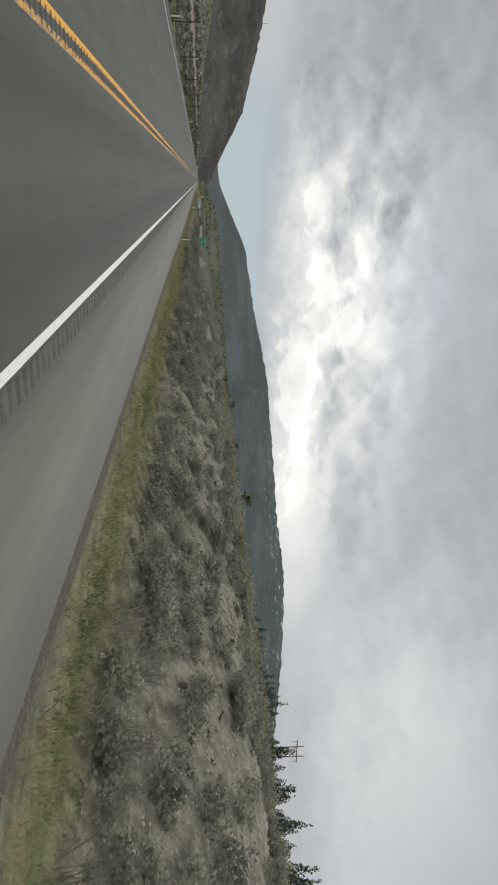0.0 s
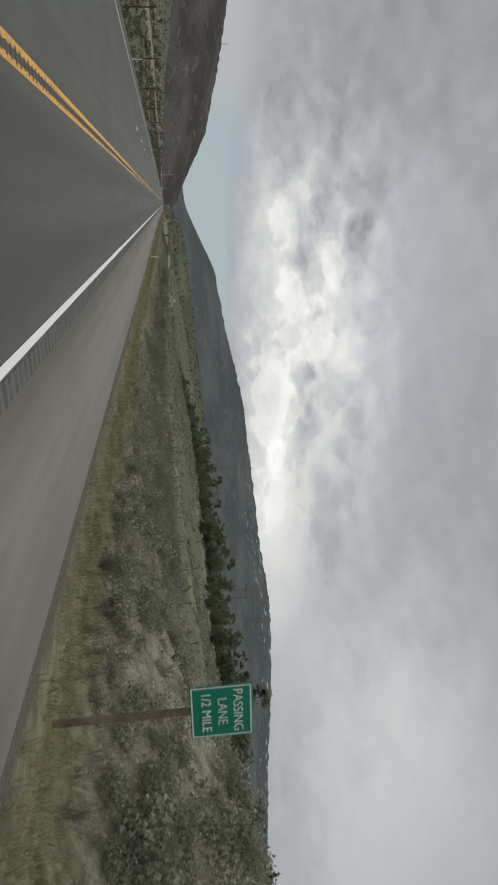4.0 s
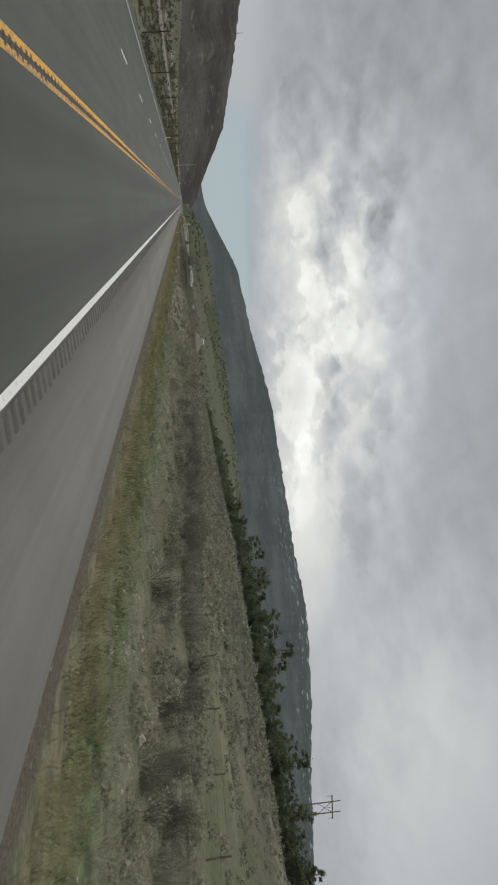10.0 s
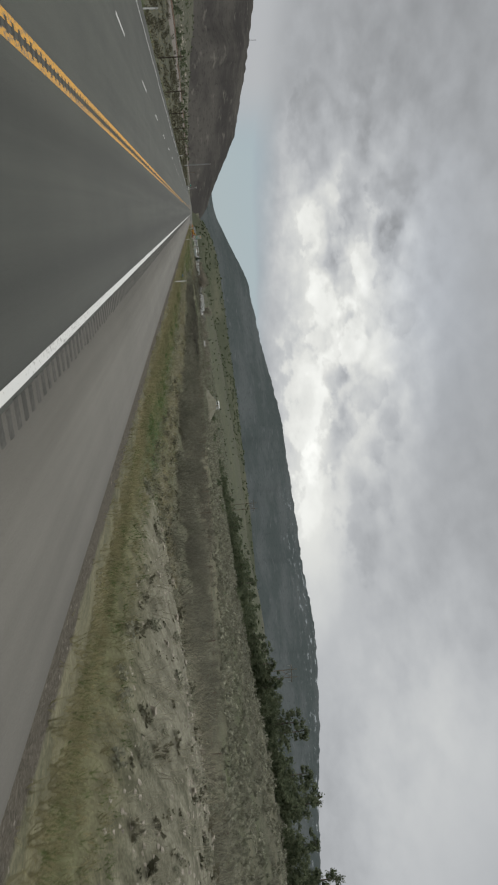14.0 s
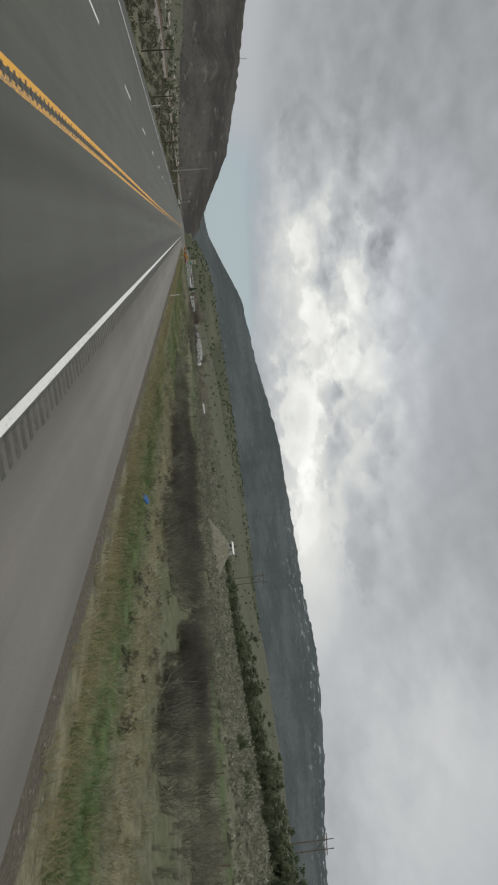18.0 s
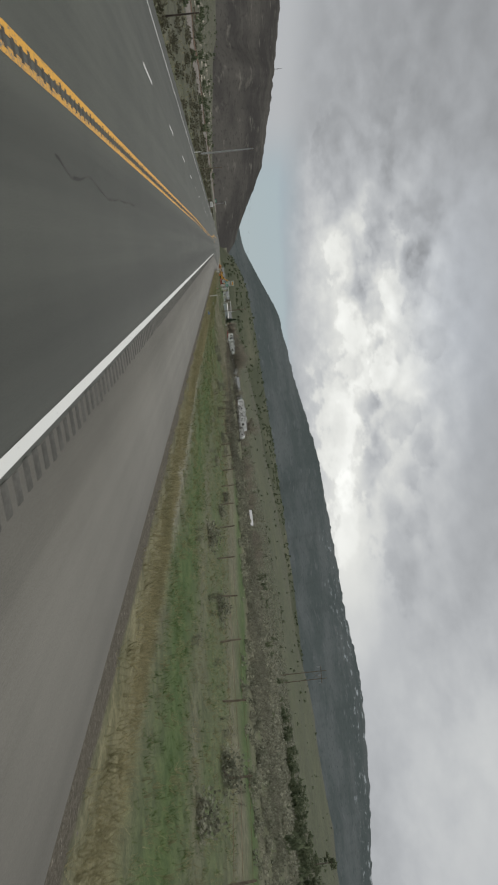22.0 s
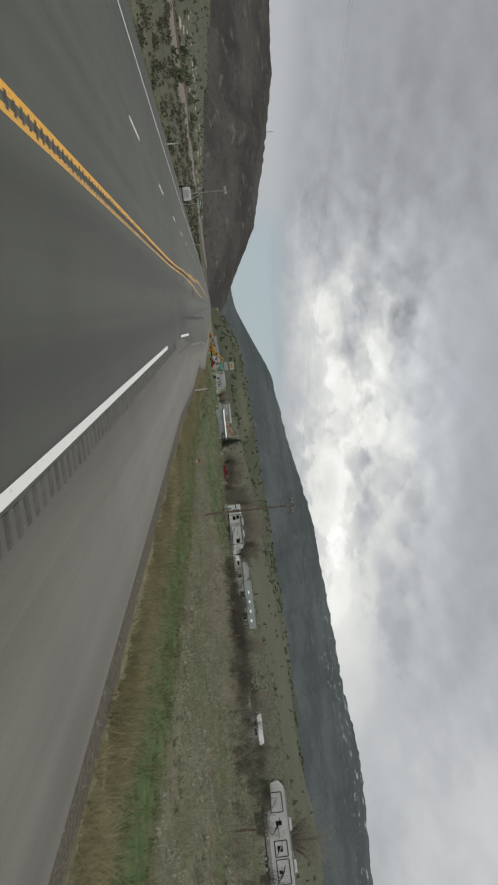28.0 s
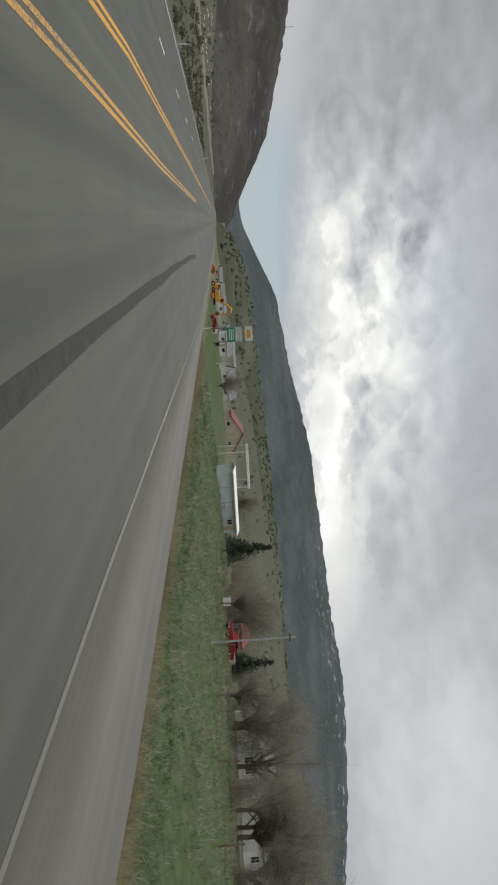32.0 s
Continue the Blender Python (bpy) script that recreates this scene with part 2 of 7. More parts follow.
def paint_material(name, colour, worn):
    """Road paint, chipped so that the asphalt shows."""
    m = bpy.data.materials.new(name)
    m.use_nodes = True
    N = Nodes(m.node_tree)
    pos = N.add("ShaderNodeNewGeometry").outputs["Position"]
    chips = N.noise(pos, 14.0, 6, 0.75)
    stretch = N.noise(N.scaled(pos, 1.0, 0.08, 1.0), 0.8, 3, 0.6)
    gone = N.span(N.math("ADD", chips, N.math("MULTIPLY", stretch, 0.5)), 1.0 - worn, 1.12 - worn)
    bsdf = N.add("ShaderNodeBsdfPrincipled")
    N.put(bsdf.inputs["Base Color"], N.mix(gone, colour, (0.13, 0.125, 0.115)))
    bsdf.inputs["Roughness"].default_value = 0.7
    out = N.add("ShaderNodeOutputMaterial")
    N.l.new(bsdf.outputs[0], out.inputs[0])
    return m


def ground_material():
    """Range land: the zones come from the mesh's own masks, the grain from noise."""
    m = bpy.data.materials.new("range_land")
    m.use_nodes = True
    N = Nodes(m.node_tree)
    pos = N.add("ShaderNodeNewGeometry").outputs["Position"]

    def mask(name):
        return N.add("ShaderNodeAttribute", attribute_name=name).outputs["Fac"]
    n1 = N.noise(pos, 0.22, 5, 0.6)
    n2 = N.noise(pos, 1.7, 6, 0.65)
    n3 = N.noise(pos, 14.0, 5, 0.7)
    both = N.math("ADD", N.math("MULTIPLY", n1, 0.5), N.math("MULTIPLY", n2, 0.5))
    n0 = N.noise(pos, 0.035, 5, 0.6)
    brown = N.mix(N.span(n2, 0.35, 0.65), (0.08832, 0.08874, 0.0582), (0.1632, 0.1591, 0.1106))
    brown = N.mix(N.math("MULTIPLY", N.span(n0, 0.5, 0.62), 0.6), brown, (0.0816, 0.09996, 0.04656))
    brown = N.mix(N.math("MULTIPLY", N.span(n0, 0.47, 0.36), 0.7), brown, (0.2064, 0.1938, 0.131))
    hillside = N.mix(N.span(N.math("ADD", N.math("MULTIPLY", n2, 0.5), N.math("MULTIPLY", n1, 0.5)), 0.38, 0.62), (0.0528, 0.05712, 0.04268), (0.1104, 0.1071, 0.08051))
    brown = N.mix(N.math("MULTIPLY", mask("scrub"), 0.9), brown, hillside)
    dry = N.mix(N.span(n2, 0.35, 0.65), (0.1296, 0.1204, 0.0679), (0.216, 0.1979, 0.1164))
    green = N.mix(N.span(n2, 0.35, 0.68), (0.050, 0.082, 0.029), (0.098, 0.130, 0.054))
    sand = N.mix(N.span(n2, 0.3, 0.7), (0.12, 0.1142, 0.08536), (0.2592, 0.2499, 0.194))
    n4 = N.noise(pos, 48.0, 3, 0.7)
    gravel = N.mix(N.span(n4, 0.40, 0.70), (0.058, 0.051, 0.040), (0.170, 0.153, 0.125))

    def edge(name, soft=0.3):
        return N.span(N.math("ADD", mask(name), N.math("MULTIPLY", N.math("SUBTRACT", both, 0.5), 1.1)), 0.5 - soft, 0.5 + soft)
    col = N.mix(edge("dry"), brown, dry)
    col = N.mix(edge("green"), col, green)
    col = N.mix(edge("sand"), col, sand)
    col = N.mix(edge("gravel", 0.15), col, gravel)
    grain = N.span(n3, 0.25, 0.75, 0.5, 1.45, False)
    grey = N.add("ShaderNodeCombineXYZ")
    for s in grey.inputs:
        N.put(s, grain)
    bsdf = N.add("ShaderNodeBsdfPrincipled")
    N.put(bsdf.inputs["Base Color"], N.mix(1.0, col, grey.outputs[0], "MULTIPLY"))
    bsdf.inputs["Roughness"].default_value = 1.0
    bsdf.inputs["Specular IOR Level"].default_value = 0.1
    bm = N.add("ShaderNodeBump")
    bm.inputs["Strength"].default_value, bm.inputs["Distance"].default_value = 0.35, 0.03
    N.put(bm.inputs["Height"], N.math("ADD", n3, N.math("MULTIPLY", n2, 2.0)))
    N.l.new(bm.outputs[0], bsdf.inputs["Normal"])
    out = N.add("ShaderNodeOutputMaterial")
    N.l.new(bsdf.outputs[0], out.inputs[0])
    return m


def mountain_material(name, low, high, rock, snow_from=None):
    m = bpy.data.materials.new(name)
    m.use_nodes = True
    N = Nodes(m.node_tree)
    slope = N.add("ShaderNodeCombineXYZ")
    for k, nm in enumerate(("across", "rise")):
        N.put(slope.inputs[k], N.add("ShaderNodeAttribute", attribute_name=nm).outputs["Fac"])
    pos = slope.outputs[0]
    n1 = N.noise(pos, 0.0055, 7, 0.62)
    n2 = N.noise(pos, 0.03, 6, 0.65)
    n3 = N.noise(pos, 0.11, 4, 0.7)
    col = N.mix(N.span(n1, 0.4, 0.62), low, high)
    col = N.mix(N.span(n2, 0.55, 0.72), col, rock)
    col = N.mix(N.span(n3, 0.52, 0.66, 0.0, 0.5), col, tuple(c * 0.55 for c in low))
    if snow_from:
        high = N.add("ShaderNodeAttribute", attribute_name="high").outputs["Fac"]
        drift = N.noise(N.scaled(pos, 0.9, 0.5, 1.0), 0.045, 8, 0.72)
        belt = N.math("MULTIPLY", N.span(high, snow_from - 0.20, snow_from + 0.03), N.span(high, 1.0, 0.985, 0.5, 1.0))
        col = N.mix(N.math("MULTIPLY", N.span(drift, 0.555, 0.66), belt), col, (0.40, 0.43, 0.46))
    bsdf = N.add("ShaderNodeBsdfPrincipled")
    N.put(bsdf.inputs["Base Color"], col)
    bsdf.inputs["Roughness"].default_value = 1.0
    bsdf.inputs["Specular IOR Level"].default_value = 0.0
    out = N.add("ShaderNodeOutputMaterial")
    N.l.new(bsdf.outputs[0], out.inputs[0])
    return m


M = {
    "ground": ground_material(),
    "lane": asphalt_material("worn_asphalt", (0.060, 0.0632, 0.0550), (0.086, 0.0890, 0.0765), ((-1.25, 0.75, 0.5), (0.75, 0.75, 0.5)), (676, 712)),
    "shoulder": asphalt_material("shoulder_asphalt", (0.120, 0.114, 0.098), (0.165, 0.156, 0.136)),
    "white_paint": paint_material("white_road_paint", (0.64, 0.64, 0.62), 0.17),
    "yellow_paint": paint_material("yellow_road_paint", (0.66, 0.335, 0.028), 0.20),
    "yellow_worn": paint_material("worn_yellow_paint", (0.62, 0.32, 0.035), 0.25),
    "seal": material("crack_sealer", ((0.042, 0.041, 0.038), (0.085, 0.082, 0.075)), 1.5, 0.95),
    "worn_band": material("worn_dark_asphalt", ((0.036, 0.037, 0.034), (0.050, 0.051, 0.047)), 4.0, 0.9),
    "rumble": material("milled_asphalt", ((0.054, 0.053, 0.047), (0.082, 0.079, 0.071)), 2.0, 0.95, 0.4),
    # conifer colours lightened and blued: the distance haze is painted in here
    "forest_haze": mountain_material("far_forest_haze", (0.076, 0.090, 0.090), (0.105, 0.117, 0.119), (0.126, 0.135, 0.142), 0.94),
    "foothill": mountain_material("foothill_scrub", (0.080, 0.088, 0.062), (0.125, 0.126, 0.092), (0.050, 0.060, 0.044)),
    "old_paint": paint_material("worn_white_paint", (0.62, 0.62, 0.60), 0.45),
    "hill": mountain_material("far_scrub_hill", (0.056, 0.053, 0.051), (0.088, 0.083, 0.076), (0.15, 0.142, 0.125)),
    "sage": material("sagebrush_leaves", ((0.18, 0.186, 0.138), (0.34, 0.335, 0.262)), 0.45, 1.0, island=True, spec=0.1, thin=0.3),
    "willow": material("bare_willow_twigs", ((0.128, 0.127, 0.098), (0.285, 0.278, 0.218)), 0.35, 1.0, island=True, spec=0.1, thin=0.25),
    "twig": material("bare_tree_twigs", ((0.21, 0.195, 0.16), (0.33, 0.3, 0.245)), 0.4, 1.0, island=True, spec=0.1, thin=0.45),
    "straw": material("dry_straw_grass", ((0.2, 0.188, 0.108), (0.33, 0.298, 0.18)), 0.3, 1.0, island=True, spec=0.1, thin=0.45),
    "blade": material("fresh_grass_blades", ((0.066, 0.106, 0.034), (0.128, 0.162, 0.064)), 0.3, 1.0, island=True, spec=0.1, thin=0.45),
    "dark_twig": material("dark_shrub_twigs", ((0.080, 0.076, 0.062), (0.155, 0.146, 0.119)), 0.4, 1.0, island=True, spec=0.1, thin=0.2),
    "shrub_twig": material("grey_shrub_twigs", ((0.125, 0.121, 0.098), (0.225, 0.214, 0.174)), 0.4, 1.0, island=True, spec=0.1, thin=0.3),
    "brush": material("dark_brown_brush", ((0.085, 0.084, 0.058), (0.165, 0.155, 0.112)), 0.3, 1.0, island=True, spec=0.1, thin=0.3),
    "weed": material("pale_dead_weeds", ((0.25, 0.238, 0.175), (0.42, 0.4, 0.315)), 0.5, 1.0, island=True, spec=0.1, thin=0.3),
    "juniper": material("juniper_foliage", ((0.108, 0.132, 0.082), (0.178, 0.200, 0.126)), 0.5, 1.0, island=True, spec=0.1, thin=0.45),
    "spruce": material("spruce_foliage", ((0.072, 0.098, 0.070), (0.122, 0.150, 0.108)), 0.8, 1.0, island=True, spec=0.1, thin=0.45),
    "bark": material("grey_bark", ((0.12, 0.10, 0.08), (0.20, 0.17, 0.14)), 2.0, 1.0, 0.5),
    "dark_wood": material("dark_creosoted_wood", ((0.045, 0.036, 0.030), (0.080, 0.064, 0.052)), 2.0, 0.95, 0.3),
    "wood": material("weathered_wood", ((0.13, 0.105, 0.08), (0.22, 0.18, 0.14)), 2.0, 0.95, 0.4),
    "stone": material("pale_stone", ((0.30, 0.27, 0.22), (0.44, 0.40, 0.34)), 2.5, 0.95, 0.6),
    "gravel_stone": material("grey_gravel_stones", ((0.10, 0.088, 0.073), (0.23, 0.205, 0.175)), 6.0, 1.0, island=True),
    "white": material("white_enamel", ((0.74, 0.74, 0.73), (0.80, 0.80, 0.79)), 0.6, 0.45, spread=0.05),
    "offwhite": material("weathered_white_siding", ((0.62, 0.62, 0.60), (0.72, 0.72, 0.70)), 0.8, 0.7, spread=0.08),
    "pale_blue": material("pale_blue_grey_siding", ((0.50, 0.55, 0.57), (0.60, 0.64, 0.66)), 0.7, 0.6, spread=0.08),
    "grey": material("grey_gelcoat", ((0.34, 0.34, 0.34), (0.42, 0.42, 0.42)), 0.8, 0.5, spread=0.06),
    "dark": material("black_rubber", ((0.015, 0.015, 0.016), (0.03, 0.03, 0.03)), 3.0, 0.7),
    "glass": material("dark_window_glass", ((0.010, 0.012, 0.014), (0.02, 0.022, 0.025)), 1.0, 0.08, spec=0.6),
    "galv": material("galvanised_steel", ((0.42, 0.43, 0.44), (0.55, 0.56, 0.57)), 2.0, 0.45, metal=0.6, spread=0.08),
    "green_sign": material("green_sign_sheeting", ((0.008, 0.23, 0.15), (0.012, 0.27, 0.18)), 1.0, 0.4, spread=0.05),
    "red_roof": material("faded_red_metal_roof", ((0.19, 0.040, 0.034), (0.27, 0.065, 0.054)), 0.6, 0.6, 0.1),
    "red": material("faded_red_paint", ((0.30, 0.025, 0.03), (0.38, 0.045, 0.045)), 1.0, 0.5, spread=0.1),
    "orange": material("orange_paint", ((0.62, 0.13, 0.03), (0.70, 0.17, 0.04)), 1.0, 0.5, spread=0.1),
    "machine": material("machine_yellow_paint", ((0.62, 0.30, 0.03), (0.70, 0.36, 0.05)), 1.0, 0.5, spread=0.1),
    "roof_grey": material("grey_shingles", ((0.16, 0.165, 0.17), (0.23, 0.235, 0.24)), 1.2, 0.9, 0.4),
    "roof_green": material("dark_green_metal_roof", ((0.085, 0.108, 0.100), (0.115, 0.14, 0.128)), 0.8, 0.6),
    "tan": material("tan_siding", ((0.42, 0.36, 0.27), (0.50, 0.44, 0.34)), 0.8, 0.8),
    "rust": material("rusty_iron", ((0.12, 0.065, 0.045), (0.20, 0.11, 0.075)), 2.0, 0.9, 0.4),
    "ballast": material("track_ballast", ((0.13, 0.115, 0.10), (0.22, 0.20, 0.18)), 3.0, 1.0, 0.6),
    "orange_soil": material("orange_soil", ((0.40, 0.17, 0.07), (0.50, 0.24, 0.11)), 1.5, 1.0, 0.5),
    "blue": material("blue_plastic", ((0.03, 0.12, 0.32), (0.05, 0.16, 0.40)), 1.0, 0.5),
}


# ---- mesh helpers ----
def mesh_np(name, verts, faces):
    """A mesh from an array of points and an array of triangles or quads."""
    verts, faces = np.asarray(verts, np.float32), np.asarray(faces, np.int32)
    me = bpy.data.meshes.new(name)
    k = faces.shape[1]
    me.vertices.add(len(verts))
    me.vertices.foreach_set("co", verts.ravel())
    me.loops.add(faces.size)
    me.loops.foreach_set("vertex_index", faces.ravel())
    me.polygons.add(len(faces))
    me.polygons.foreach_set("loop_start", np.arange(0, faces.size, k, dtype=np.int32))
    me.update(calc_edges=True)
    return me


def solid(name, verts, faces, mat, parent=None):
    me = mesh_np(name, verts, faces)
    me.materials.append(mat)
    ob = new(name, me)
    ob.parent = parent
    return ob


def smooth(ob):
    ob.data.polygons.foreach_set("use_smooth", np.ones(len(ob.data.polygons), bool))
    return ob


def grid_faces(rows, cols):
    i = np.arange(rows - 1)[:, None] * cols + np.arange(cols - 1)[None, :]
    return np.stack([i, i + 1, i + cols + 1, i + cols], -1).reshape(-1, 4)


def value_noise(x, y, seed=0):
    """Smooth noise of 0 to 1 on a unit lattice."""
    xi, yi = np.floor(x).astype(np.int64), np.floor(y).astype(np.int64)
    fx, fy = x - xi, y - yi
    fx, fy = fx * fx * (3 - 2 * fx), fy * fy * (3 - 2 * fy)

    def lattice(a, b):
        n = (a * 374761393 + b * 668265263 + seed * 144665) & 0x7FFFFFFF
        n = ((n ^ (n >> 13)) * 1274126177) & 0x7FFFFFFF
        return ((n ^ (n >> 16)) & 0xFFFF) / 65535.0
    a = lattice(xi, yi) * (1 - fx) + lattice(xi + 1, yi) * fx
    b = lattice(xi, yi + 1) * (1 - fx) + lattice(xi + 1, yi + 1) * fx
    return a * (1 - fy) + b * fy


def fbm(x, y, octaves=4, seed=0):
    total, amp, out = 0.0, 1.0, 0.0
    for o in range(octaves):
        out = out + amp * value_noise(x * 2 ** o, y * 2 ** o, seed + o)
        total += amp
        amp *= 0.5
    return out / total


# ---- the lie of the land ----
XN = np.array([-600, -300, -150, -80, -48, -34, -24, -16, -12.6, -11.1, 5.0, 6.5, 9, 13, 18, 25, 40, 70, 110, 150, 250, 500, 900], float)
LEFT = [70, 26, 8, 1.5, 0.2, -0.4, -0.9, -0.8, -0.4, -0.08]
PROFILE = {
    -200: [-.08, -.25, -.7, -.5, 0.4, 1.6, 3.6, 6.8, 12.0, 14.5, 18, 30, 56],
    70: [-.08, -.25, -.7, -.5, 0.5, 1.9, 4.4, 8.4, 13.5, 15.5, 19, 30, 56],
    125: [-.08, -.25, -.7, -.6, 0.0, 0.8, 2.4, 6.2, 12.6, 15, 19, 30, 56],
    240: [-.08, -.25, -.7, -.6, -.5, -.2, 0.5, 2.8, 9.0, 12.5, 16, 30, 56],
    300: [-.08, -.25, -.8, 0.0, 0.3, 0.1, 0.4, 2.4, 9.0, 12.5, 15, 30, 56],
    335: [-.08, -.25, -.8, 0.6, 1.1, 0.2, 0.2, 2.2, 9.0, 12.5, 15, 30, 56],
    365: [-.08, -.25, -.8, -.6, -.4, -.2, 0.5, 2.2, 8.6, 12.5, 14.5, 30, 56],
    430: [-.08, -.25, -.8, -.8, -.6, -.3, 0.6, 2.2, 8.2, 12.0, 14, 28, 56],
    520: [-.08, -.25, -.8, -.9, -.8, -.5, 0.2, 1.6, 5.0, 8.5, 12, 28, 56],
    620: [-.08, -.25, -.6, -.8, -.6, -.2, 0.6, 1.4, 3.0, 5.0, 11, 28, 56],
    700: [-.08, -.25, -.6, -.8, -.6, 0.2, 1.2, 1.6, 3.0, 5.0, 11, 28, 56],
    800: [-.08, -.2, -.35, -.4, -.2, 0.3, 0.8, 1.2, 3.0, 5.0, 11, 28, 56],
    1000: [-.08, -.2, -.3, -.2, 0.2, 0.6, 1.0, 2.0, 5.0, 8.0, 16, 34, 60],
    1500: [-.08, -.1, 0, 0.5, 1.0, 2.0, 4.0, 8.0, 13, 18, 28, 50, 80],
}
PY = np.array(sorted(PROFILE), float)
PZ = np.array([LEFT + PROFILE[int(k)] for k in PY], float)


def pavement_right(y):
    """Metres from the lane to the right edge of the asphalt: a turning lane widens it towards the end."""
    return np.interp(y, [0, 40, 78, 158, 200, 247, 429, 519, 600, 676, 694, 714, 722, 730, 742, 760, 800, 900], [5.06, 5.06, 5.28, 5.24, 4.9, 4.66, 4.65, 4.86, 4.96, 4.96, 5.8, 6.0, 7.0, 7.7, 8.9, 9.2, 9.6, 9.8])


def land(x, y):
    x, y = np.asarray(x, float), np.asarray(y, float)
    shape = np.broadcast_shapes(x.shape, y.shape)
    x, y = np.broadcast_to(x, shape).ravel(), np.broadcast_to(y, shape).ravel()
    # the verge moves outward with the asphalt
    xs = np.where(x > 0, np.where(x < 14, np.interp(x - (pavement_right(y) - 4.96) * np.clip((14 - x) / 6, 0, 1), [-1, 40], [-1, 40]), x), x)
    j = np.clip(np.searchsorted(PY, y) - 1, 0, len(PY) - 2)
    f = np.clip((y - PY[j]) / (PY[j + 1] - PY[j]), 0, 1)
    f = f * f * (3 - 2 * f)
    i = np.clip(np.searchsorted(XN, xs) - 1, 0, len(XN) - 2)
    g = np.clip((xs - XN[i]) / (XN[i + 1] - XN[i]), 0, 3)
    a = PZ[j, i] * (1 - g) + PZ[j, i + 1] * g
    b = PZ[j + 1, i] * (1 - g) + PZ[j + 1, i + 1] * g
    z = a * (1 - f) + b * f
    # the steep sandy bank beside the start of the straight
    bank = np.interp(xs, [5, 6.5, 9.5, 11, 13, 15, 17, 19, 22, 26, 40, 70, 110, 150, 250, 500, 900], [-.08, -.25, -.55, -.1, .85, 2.0, 3.1, 3.75, 4.1, 4.5, 5.7, 8.2, 13.0, 15.5, 21, 34, 58])
    w = np.clip((134 - y + (fbm(x / 11, y / 11, 3, 33) - 0.5) * 14) / 30, 0, 1) * (xs > 5)
    w = w * w * (3 - 2 * w)
    z = z * (1 - w) + bank * w
    off = np.clip(np.minimum(np.abs(xs - 5.2), 99) / 8, 0, 1) * ((xs > 5.2) | (xs < -11.5))
    off = np.where(xs < -11.5, np.clip((-11.5 - xs) / 8, 0, 1), off)
    z = z + off * ((fbm(x / 5, y / 5, 3, 3) - 0.5) * 0.35 + (fbm(x / 22, y / 22, 3, 9) - 0.5) * 0.9)
    far = np.clip((np.abs(x) - 60) / 200, 0, 1)
    z = z + far * (fbm(x / 130, y / 130, 4, 21) - 0.5) * 16 * np.clip(np.abs(x) / 400, 0.25, 1.6)
    # the loose gravel mound with the little hut on it
    r = np.hypot((x - 58.5) / 1.1, y - 534.5)
    z = z + np.clip(3.4 - 0.74 * np.maximum(r - 1.4, 0), 0, 3.4)
    inside = (xs > -11.4) & (xs < 4.99)
    return np.where(inside, -0.08, z).reshape(shape)


def patch(x, y, x0, x1, y0, y1, soft=3.0):
    """1 inside the rectangle, fading over soft metres."""
    dx = np.minimum(x - x0, x1 - x) / np.minimum(soft, (x1 - x0) / 2)
    dy = np.minimum(y - y0, y1 - y) / (soft * 3)
    return np.clip(np.minimum(dx, dy) * 0.5 + 0.5, 0, 1)


